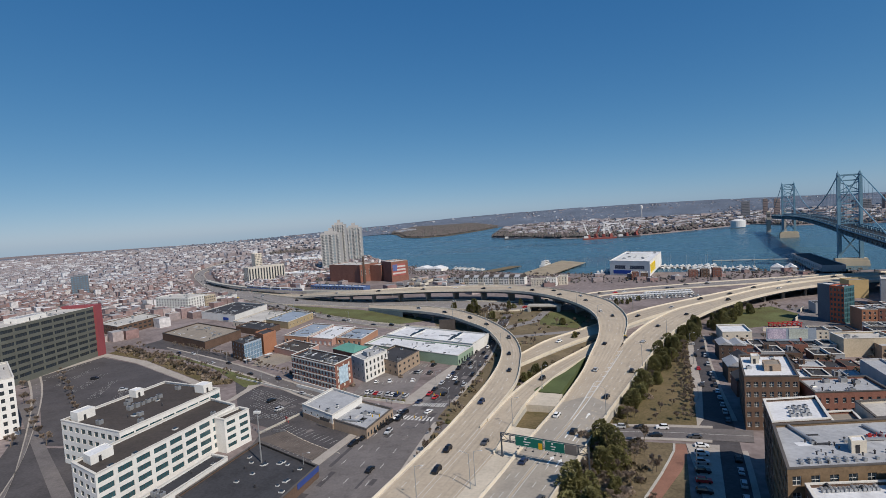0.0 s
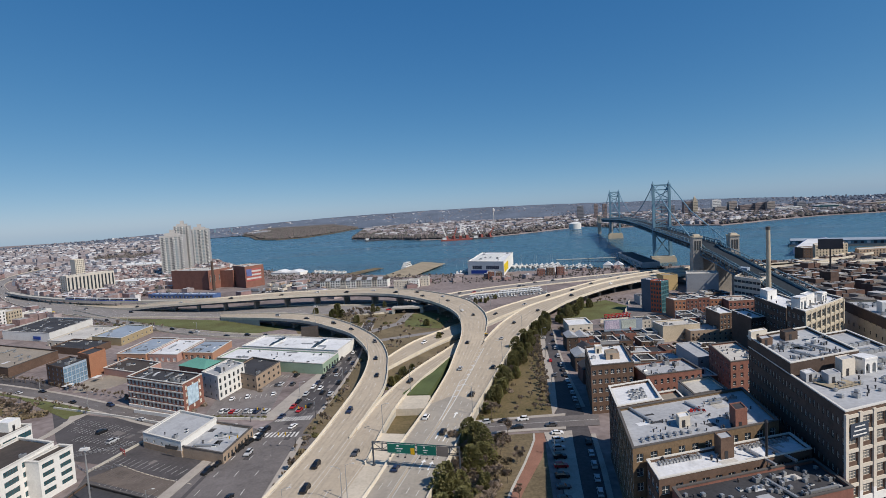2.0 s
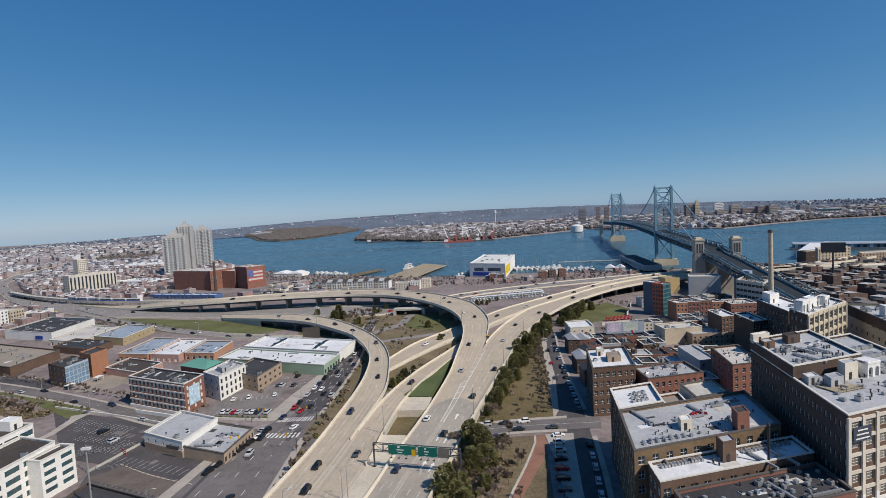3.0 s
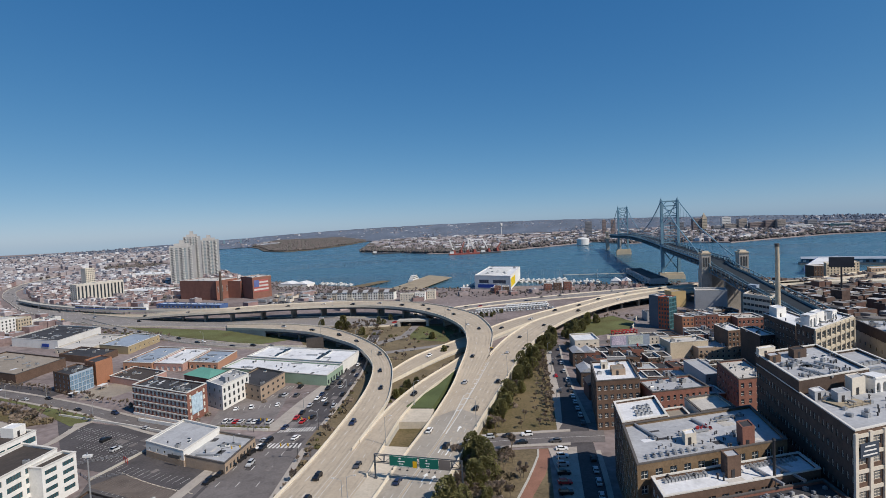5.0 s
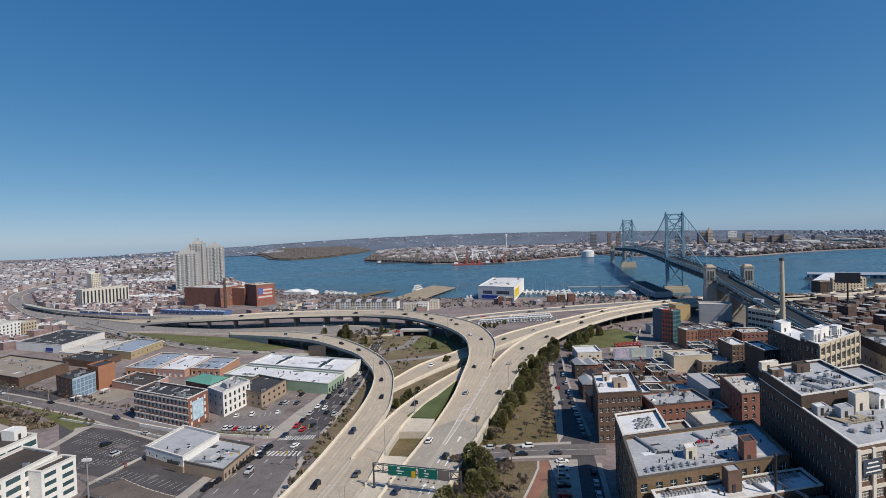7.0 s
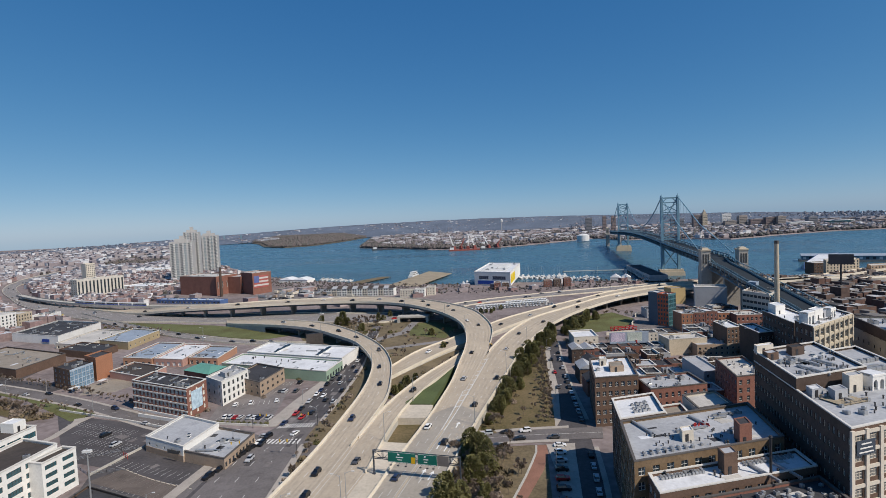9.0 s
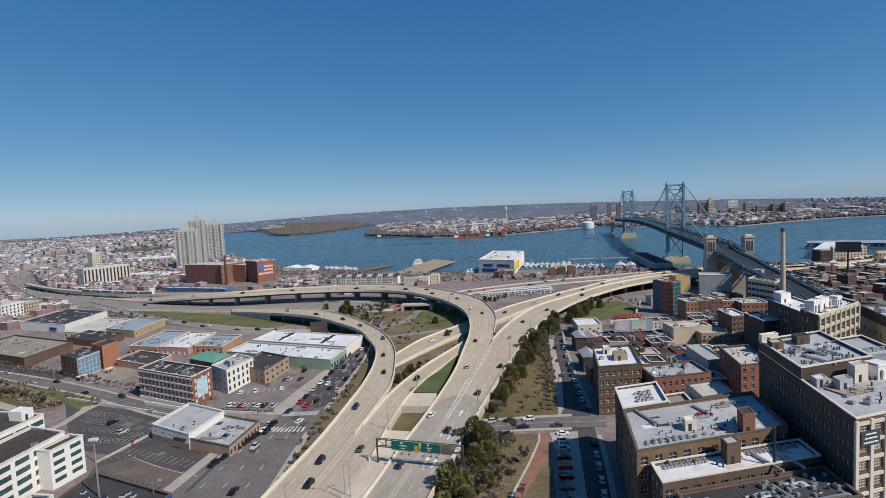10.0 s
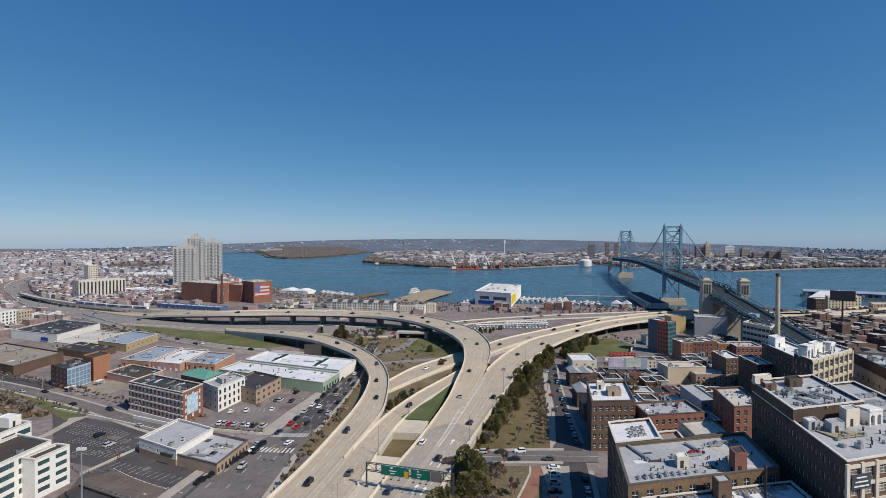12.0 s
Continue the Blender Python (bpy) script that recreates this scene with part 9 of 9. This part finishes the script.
def boat(x, y, yaw, k, tall):
    lab = "white moored motor yacht in the marina" if not tall else "white moored sailing yacht with a bare mast"
    s = Shape()
    s.hexa([(-5, -1.4), (2.5, -1.6), (6, 0), (2.5, 1.6), (-5, 1.4)], -0.4, 1.5, [(-5.2, -1.7), (2.5, -1.9), (6.8, 0), (2.5, 1.9), (-5.2, 1.7)])
    root = solid("boat", s, UNIT_WHITE, pose(x, y, 0, 0, 0, yaw), lab, "boat", "marina boats")
    s = Shape()
    s.hexa([(-3, -1.1), (1.8, -1.1), (1.8, 1.1), (-3, 1.1)], 1.5, 3.0, [(-2.8, -0.9), (0.9, -0.9), (0.9, 0.9), (-2.8, 0.9)])
    part("cabin", s, UNIT_WHITE, root)
    s = Shape()
    s.hexa([(-2.9, -1.12), (1.7, -1.12), (1.7, 1.12), (-2.9, 1.12)], 2.0, 2.5, [(-2.85, -1.06), (1.4, -1.06), (1.4, 1.06), (-2.85, 1.06)])
    part("cabin_glazing", s, CAR_GLASS, root)
    if tall:
        s = Shape()
        s.cyl(0.5, 0, 3.0, 13, 0.12, 0.06, 5), s.bar((0.5, 0, 4.2), (-4, 0, 4.2), 0.1)
        part("mast", s, METAL, root)
    root.scale = (k, k, k)


br = random.Random(5)
for j in range(10):
    boat(116 + j * 7.6, 779 - j * 1.5, 80 + br.uniform(-4, 4), br.uniform(1.2, 1.7), j % 3 == 2)
    if j < 9:
        boat(118 + j * 7.6, 764 - j * 1.5, 262 + br.uniform(-4, 4), br.uniform(1.1, 1.5), j % 3 == 1)
for j in range(8):
    boat(154 + j * 9, 742 - j * 1.6, 80 + br.uniform(-4, 4), br.uniform(1.1, 1.8), j % 4 == 1)
    boat(156 + j * 9, 728 - j * 1.6, 262 + br.uniform(-4, 4), br.uniform(1.1, 1.5), j % 4 == 3)
for j in range(9):
    boat(30 + j * 5.5, 740 + j * 5.0, 95, br.uniform(1.0, 1.3), j % 2 == 0)
for j in range(7):
    boat(-205 + j * 9, 872 - j * 6, 70, br.uniform(1.1, 1.6), False)
sh = thing("ship", pose(-48, 858, 0, 0, 0, 74), "white excursion boat moored beside the timber pier", "ship")
s = Shape()
s.hexa([(-20, -4), (14, -4), (22, 0), (14, 4), (-20, 4)], -1, 4)
part("hull", s, UNIT_WHITE, sh)
for z, a in ((4, 15), (7, 11)):
    s = Shape()
    s.box(-a, -3.4, z, a * 0.7, 3.4, z + 2.8)
    dk = part("deck_house", s, UNIT_WHITE, sh)
    s = Shape()
    s.box(-a + 0.5, -3.45, z + 1.0, a * 0.7 - 0.5, 3.45, z + 1.9)
    part("windows", s, CAR_GLASS, dk)
s = Shape()
s.cyl(0, 0, 9.8, 18, 0.3, 0.15, 6)
part("mast", s, METAL, sh)
# marquee and white sheds on the quay
for x, y, w, d in ((236, 672, 26, 12), (-240, 836, 56, 22)):
    mq = thing("shed", pose(x, y, Z0, 0, 0, -20), "white gabled quayside shed or marquee", "shed", "quayside sheds")
    s = Shape()
    s.box(-w / 2, -d / 2, 0, w / 2, d / 2, 4.5)
    part("wall", s, STUCCO_WHITE, mq)
    s = Shape()
    for k in range(2):
        n = 2
        x0, x1 = -w / 2 + w * k / n, -w / 2 + w * (k + 1) / n
        s.hexa([(x0, -d / 2 - 0.4), (x1, -d / 2 - 0.4), (x1, d / 2 + 0.4), (x0, d / 2 + 0.4)], 4.52, 8.5, [((x0 + x1) / 2 - 0.3, -d * 0.4), ((x0 + x1) / 2 + 0.3, -d * 0.4), ((x0 + x1) / 2 + 0.3, d * 0.4), ((x0 + x1) / 2 - 0.3, d * 0.4)])
    part("roof", s, ROOF_WHITE, mq)

# beyond the bridge
_, i = bld("apartment_building", "buff seven-storey waterfront block with vertical bays", "apartment building", 455, 600, 4, 60, 42, 22, 22, BUFF, ROOF_PALE, F=(10, 6, 1.6, 2.0, 0.9, 0.8, 1, 2), L=(6, 6, 1.6, 2.0, 0.9, 0.8, 1, 2), fm=FRAME_DARK)
_, i = bld("apartment_building", "buff lower waterfront block with flat roof", "apartment building", 505, 596, 4, 60, 60, 22, 14, BRICK_TAN, ROOF_PALE, F=(14, 4, 1.6, 1.8, 0.9, 0.6, 1, 2), fm=FRAME_DARK)
_, i = bld("pier_shed", "long blue-edged pier shed in the river", "shed", 500, 700, 10, 48, 40, 170, 9, mat("blue_shed_wall", (0.06, 0.10, 0.22), 0.7, 0.15, 0.5, 0.0), ROOF_WHITE)
_, i = bld("pier_shed", "long dark pier shed in the river", "shed", 640, 690, 10, 48, 60, 200, 9, mat("slate_blue_shed", (0.05, 0.08, 0.13), 0.7, 0.15, 0.5, 0.0), ROOF_BLUE)
bb = thing("billboard", pose(356, 452, Z0, 0, 0, -30), "dark billboard on a tall single post", "billboard")
s = Shape()
s.cyl(0, 0, 0, 34, 0.8, 0.7, 10)
part("post", s, METAL_DARK, bb)
s = Shape()
s.box(-9, -0.8, 34, 9, 0.8, 43)
part("frame", s, METAL_DARK, bb)
s = Shape()
s.box(-8.6, -0.9, 34.4, 8.6, -0.805, 42.6)
part("poster", s, mat("dark_poster", (0.05, 0.05, 0.06), 0.6, 0.3, 0.5, 0.0), bb)
fl = even(curve([(300, 540, 12), (380, 545, 12), (460, 530, 12), (560, 520, 12), (760, 500, 12)]), 40)
vd = thing("viaduct", Matrix(), "cream concrete riverside expressway viaduct", "viaduct")
s = Shape()
A_, B_ = [p + Vector((0, 9, 0)) for p in fl], [p - Vector((0, 9, 0)) for p in fl]
strip(s, A_, B_, 0, 0), strip(s, B_, B_, 1.0, -2.2), strip(s, A_, A_, 1.0, -2.2), strip(s, A_, B_, -2.2, -2.2)
part("deck", s, PARAPET, vd)
for i in range(1, 40, 3):
    s = Shape()
    s.obox(fl[i].x, fl[i].y, Z0 - 0.3, 2, 13, 7.2, 0)
    part("pier", s, PIER_CONC, vd)

# fences and walls round the lots
def fence(label, pts, h, m, gap=3.0):
    root = thing("fence", Matrix(), label, "fence")
    for (x0, y0), (x1, y1) in zip(pts, pts[1:]):
        n = max(1, int(math.hypot(x1 - x0, y1 - y0) / gap))
        for j in range(n + 1):
            p = Shape()
            p.cyl(x0 + (x1 - x0) * j / n, y0 + (y1 - y0) * j / n, Z0, Z0 + h + 0.15, 0.07, 0.07, 5)
            part("post", p, METAL_DARK, root)
        for z in (0.25, h * 0.55, h):
            s = Shape()
            s.bar((x0, y0, Z0 + z), (x1, y1, Z0 + z), 0.05)
            part("rail", s, m, root)


fence("low pale railing between the parking lots", [(-122, 187), (-134, 184), (-150, 196), (-128, 206)], 1.2, METAL)
def wall(label, pts, h, m):
    root = thing("low_wall", Matrix(), label, "wall")
    for (x0, y0), (x1, y1) in zip(pts, pts[1:]):
        s = Shape()
        L = math.hypot(x1 - x0, y1 - y0)
        s.obox((x0 + x1) / 2, (y0 + y1) / 2, Z0 - 0.2, L, 0.5, h + 0.2, math.degrees(math.atan2(y1 - y0, x1 - x0)))
        part("wall_length", s, m, root)


wall("low pale concrete wall round the dark car park", [(-198, 256), (-152, 237), (-128, 226)], 1.0, COPING)
wall("low pale wall along the hedge of the lot", [(-113, 229.5), (-96, 226), (-81, 223)], 1.0, COPING)
wall("pale block wall of the corner lot", [(-133, 183), (-126, 207), (-118, 204)], 0.9, CONCRETE)
wall("long white wall beside the cross street", [(-150, 243), (-125, 232)], 1.6, STUCCO_WHITE)

# red patio furniture on the loft roof
o, u, v, w, d, z = ir1
for k in range(7):
    p = o + u * w * (0.50 + 0.03 * (k % 4)) + v * d * (0.58 + 0.07 * (k // 4))
    root = thing("patio_chair", pose(p.x, p.y, o.z + z, 0, 0, k * 47), "red plastic patio chair on the loft roof", "chair", "rooftop chairs")
    s = Shape()
    s.box(-0.4, -0.4, 0.35, 0.4, 0.4, 0.45)
    part("seat", s, RED_PAINT, root)
    s = Shape()
    s.box(-0.4, 0.36, 0.45, 0.4, 0.44, 1.1)
    part("backrest", s, RED_PAINT, root)
    for a in (-0.35, 0.35):
        for b in (-0.35, 0.35):
            s = Shape()
            s.cyl(a, b, 0, 0.35, 0.04, 0.04, 5)
            part("leg", s, RED_PAINT, root)
fp = thing("flue_pipe", pose(78.5, 122.0, Z0 + 18), "thin black flue pipe rising from a loft roof", "flue")
s = Shape()
s.cyl(0, 0, 0, 13, 0.32, 0.3, 10)
part("pipe", s, METAL_DARK, fp)
s = Shape()
s.cyl(0, 0, 13, 13.5, 0.5, 0.3, 10)
part("cowl", s, METAL_DARK, fp)

# lorry trailers and vans on the waterfront lot
lr = random.Random(17)
for k in range(46):
    x = lr.uniform(-235, -75)
    y = 612 - (x + 85) * 0.26 + lr.choice((4, 30, 52, 74)) + lr.uniform(-3, 3)
    s = Shape()
    L = lr.choice((6, 9, 12))
    s.box(-L / 2, -1.25, 1.0, L / 2, 1.25, 3.9)
    root = solid("trailer", s, lr.choice((UNIT_WHITE, UNIT_WHITE, STUCCO_CREAM, METAL, BRICK_TAN)), pose(x, y, 3.1, 0, 0, 70 + lr.choice((0, 90)) + lr.uniform(-4, 4)), "pale box trailer parked on the waterfront lot", "trailer", "parked trailers")
    s = Shape()
    for e in (-L / 2 + 1, L / 2 - 1):
        s.bar((e, -1.1, 0.5), (e, 1.1, 0.5), 0.5, 0.5, 8)
    s.box(-L / 2 + 0.5, -0.5, 0.5, L / 2 - 0.5, 0.5, 1.0)
    part("undercarriage", s, METAL_DARK, root)

# small underpass and service road inside the loop
flat("service_road", "narrow grey service road inside the ramp loop", [(-70, 372), (-64, 366), (-30, 404), (-22, 452), (-29, 452), (-36, 410)], 3.13, HIGHWAY_GREY, "road")
flat("service_road", "narrow grey path across the rough grass", [(-62, 352), (-58, 346), (12, 372), (10, 378)], 3.16, HIGHWAY_GREY, "road")
ub = thing("underpass", pose(-28, 447, Z0, 0, 0, -6), "low concrete underpass below the motorway", "underpass")
s = Shape()
s.box(-14, -1, 4.2, 14, 8, 5.6)
part("deck", s, CONCRETE, ub)
for a in (-14, 11.5):
    s = Shape()
    s.box(a, -1, 0, a + 2.5, 8, 4.2)
    part("abutment", s, CONCRETE, ub)
# added dark sheet across the passage, standing for the shade inside
s = Shape()
s.box(-11.5, 6.5, 0, 11.5, 7, 4.2)
part("rear_wall", s, METAL_DARK, ub)

# greyer resurfaced lanes up to the cross joint, with lane arrows
for key_, k0, k1 in (("east", 0.03, 0.95), ("flyover", 0.06, 0.97)):
    A, B = WAYS[key_]
    s = Shape()
    for i in range(len(A) - 1):
        if (A[i].y + B[i].y) / 2 < 221:
            q = [A[i].lerp(B[i], k0), A[i].lerp(B[i], k1), A[i + 1].lerp(B[i + 1], k1), A[i + 1].lerp(B[i + 1], k0)]
            s.poly([p + Vector((0, 0, 0.018)) for p in q])
    tagged(part("resurfaced_lanes", s, LANE_GREY), "greyer resurfaced stretch of motorway lanes", "road surface", kind="structure")
for f, k in ((0.13, 0.30), (0.13, 0.56), (0.165, 0.22), (0.165, 0.5), (0.20, 0.4)):
    p, yaw = on_road("east", f, k)
    ar = thing("lane_arrow", pose(p.x, p.y, p.z + 0.06, 0, 0, yaw - 90), "white lane arrow painted on the motorway", "markings", "lane arrows", "structure")
    s = Shape()
    s.poly([(-0.25, -3, 0), (0.25, -3, 0), (0.25, 1, 0), (-0.25, 1, 0)]), s.poly([(-0.9, 1, 0), (0.9, 1, 0), (0, 3, 0)])
    part("paint", s, PAINT_WHITE, ar)

# riverside motorway viaduct beyond the bridge, seen past the lofts
rv = thing("riverside_viaduct", Matrix(), "pale concrete motorway viaduct running along the river", "viaduct")
line = even(curve([(318, 532, 12), (369, 544, 12), (411, 555, 12), (459, 577, 12), (534, 612, 12), (640, 660, 12)]), 40)
nr = []
for i in range(len(line)):
    q = line[min(i + 1, 40)] - line[max(i - 1, 0)]
    nr.append(Vector((q.y, -q.x, 0)).normalized())
s = Shape()
L, R = [p - q * 9 for p, q in zip(line, nr)], [p + q * 9 for p, q in zip(line, nr)]
strip(s, L, R, 0, 0), strip(s, L, R, -1.6, -1.6)
part("roadway", s, HIGHWAY, rv)
for E_ in (L, R):
    s = Shape()
    strip(s, E_, E_, -1.6, 1.1), strip(s, E_, [e + Vector((0, 0.3, 0)) for e in E_], 1.1, 1.1)
    part("parapet", s, PARAPET, rv)
for i in range(2, 40, 4):
    s = Shape()
    p, q = line[i], nr[i]
    s.obox(p.x, p.y, Z0 - 0.3, 12, 1.6, p.z - 1.6 - Z0, math.degrees(math.atan2(q.y, q.x)))
    part("pier", s, PIER_CONC, rv)
# long blue-roofed pier shed
ps = thing("pier_shed", pose(655, 800, 0, 0, 0, -32), "long pier shed with a blue-grey roof over the river", "pier shed")
s = Shape()
s.box(-75, -14, -1, 75, 14, 3)
part("pier_deck", s, PIER_CONC, ps)
s = Shape()
s.box(-72, -12, 3, 72, 12, 9.5)
part("wall", s, BRIDGE_DARK, ps)
s = Shape()
s.hexa([(-73, -13), (73, -13), (73, 13), (-73, 13)], 9.5, 12.5, [(-73, -0.5), (73, -0.5), (73, 0.5), (-73, 0.5)])
part("pitched_roof", s, ROOF_BLUE, ps)
for k in range(18):
    s = Shape()
    s.box(-70 + k * 8, -12.15, 4, -66 + k * 8, -11.98, 8)
    part("bay_door", s, METAL_DARK if k % 3 else UNIT_WHITE, ps)
_, i = bld("apartment_building", "brown brick waterfront block with many windows", "apartment building", 470, 640, -4, 86, 42, 18, 15, BRICK_BROWN, ROOF_PALE, F=(12, 4, 2.0, 2.0, 0.8, 0.4, 1, 1), cap=COPING)

# dark billboard standing beside the ramp, above the warehouse roofs
rb = thing("billboard", pose(-91.4, 353.3, Z0, 0, 0, 14), "dark-backed billboard beside the motorway ramp", "billboard")
s = Shape()
s.box(-5.8, -0.3, 5.6, 5.8, 0.3, 13.6)
part("panel", s, ROOF_BROWN, rb)
s = Shape()
s.box(-6, -1.3, 5.3, 6, 0.6, 5.6), s.box(-6, -0.45, 13.6, 6, 0.45, 13.9)
part("catwalk", s, METAL_DARK, rb)
for k in range(4):
    s = Shape()
    s.box(-5 + k * 3.3 - 0.18, 0.3, 0, -5 + k * 3.3 + 0.18, 0.66, 13.4)
    part("post", s, METAL_DARK, rb)
for k in range(3):
    s = Shape()
    s.bar((-4 + k * 4, -0.3, 13.4), (-4 + k * 4, -1.8, 13.9), 0.06), s.box(-4.3 + k * 4, -2.1, 13.75, -3.7 + k * 4, -1.6, 13.95)
    part("lamp_arm", s, METAL_DARK, rb)
# red barrier frame on the edge of the shop car park
fr = thing("barrier_frame", pose(-128, 197, Z0 + 0.08, 0, 0, -35), "red metal frame on the car park edge", "barrier")
for x in (-1.6, 0, 1.6):
    s = Shape()
    s.box(x - 0.08, -0.08, 0, x + 0.08, 0.08, 2.2)
    part("post", s, RED_PAINT, fr)
for z in (0.5, 1.3, 2.0):
    s = Shape()
    s.box(-1.7, -0.05, z, 1.7, 0.05, z + 0.22)
    part("rail", s, RED_PAINT, fr)

# red steel framework stored behind the billboard
rs = thing("steel_frame", pose(133.8, 378.8, Z0, 0, 0, 8), "red painted steel framework lying in a yard", "steel frame")
for k in range(7):
    s = Shape()
    s.box(-9 + k * 3, -2.4, 0.2, -8.4 + k * 3, 2.4, 0.8), s.box(-9 + k * 3, -2.4, 0.8, -8.6 + k * 3, -2.0, 2.2), s.box(-9 + k * 3, 2.0, 0.8, -8.6 + k * 3, 2.4, 2.2), s.box(-9 + k * 3, -2.4, 2.2, -8.6 + k * 3, 2.4, 2.6)
    part("bent", s, RED_PAINT, rs)
for y in (-2.2, 2.2):
    s = Shape()
    s.box(-9.4, y - 0.25, 2.6, 10, y + 0.25, 3.0)
    part("beam", s, RED_PAINT, rs)
# low brick garden walls and cars in the yard by the apartment block
for x, y, L, yaw in ((150, 402, 16, 62), (164, 432, 14, 62), (128, 368, 22, 8)):
    s = Shape()
    s.box(-L / 2, -0.2, 0, L / 2, 0.2, 2.2), s.box(-L / 2 - 0.1, -0.28, 2.2, L / 2 + 0.1, 0.28, 2.35)
    solid("garden_wall", s, STUCCO_CREAM, pose(x, y, Z0, 0, 0, yaw), "low plastered wall round a yard", "wall", "yard walls")

# brown worn strip and concrete wheel stops before the low shop
flat("car_park", "brown worn asphalt strip of the shop car park", [(-130.5, 178.6), (-123.4, 187.2), (-89.9, 170.0), (-91.8, 161.4)], 3.1, mat("brown_worn_asphalt", (0.135, 0.112, 0.098), 0.9, 0.25, 0.4, 0.2, stain=0.3), "parking lot")
stop = Shape()
stop.hexa([(-0.95, -0.12), (0.95, -0.12), (0.95, 0.12), (-0.95, 0.12)], 0, 0.16, [(-0.9, -0.07), (0.9, -0.07), (0.9, 0.07), (-0.9, 0.07)])
stop = solid("wheel_stop", stop, PARAPET, pose(-123.2, 187.9, 3.1, 0, 0, -27.5), "pale concrete wheel stop on the car park", "wheel stop", "wheel stops")
for k in range(1, 15):
    copy_thing(stop, pose(-123.2 + 33.5 * k / 14, 187.9 - 17.4 * k / 14 - 1.2 * math.sin(math.pi * k / 14), 3.1, 0, 0, -27.5))
# asphalt repairs and dark tyre bands on the avenue and in the lots
pr = random.Random(77)
for k in range(26):
    t, c = pr.uniform(0.10, 0.66), pr.uniform(0.12, 0.85)
    p, yaw = on_road("avenue", t, c)
    s = Shape()
    L, w = pr.uniform(2.5, 16), pr.uniform(1.0, 3.2)
    s.obox(p.x, p.y, p.z - 0.03, L, w, 0.045 + 0.0012 * k, yaw + pr.uniform(-2, 2))
    tagged(part("asphalt_patch", s, LOT if k % 3 else LOT_PALE), "darker asphalt repair patch on the avenue", "road surface", kind="structure")
for k in range(12):
    x, y = pr.uniform(-160, -92), pr.uniform(172, 226)
    if not any(inside(x, y, f) for f in FOOT):
        s = Shape()
        s.obox(x, y, Z0, pr.uniform(2, 7), pr.uniform(1.2, 3.5), 0.115 + 0.002 * k, pr.uniform(-30, -18))
        tagged(part("asphalt_patch", s, LOT_PALE if k % 2 else ASPHALT), "paler worn patch on the parking lot", "road surface", kind="structure")
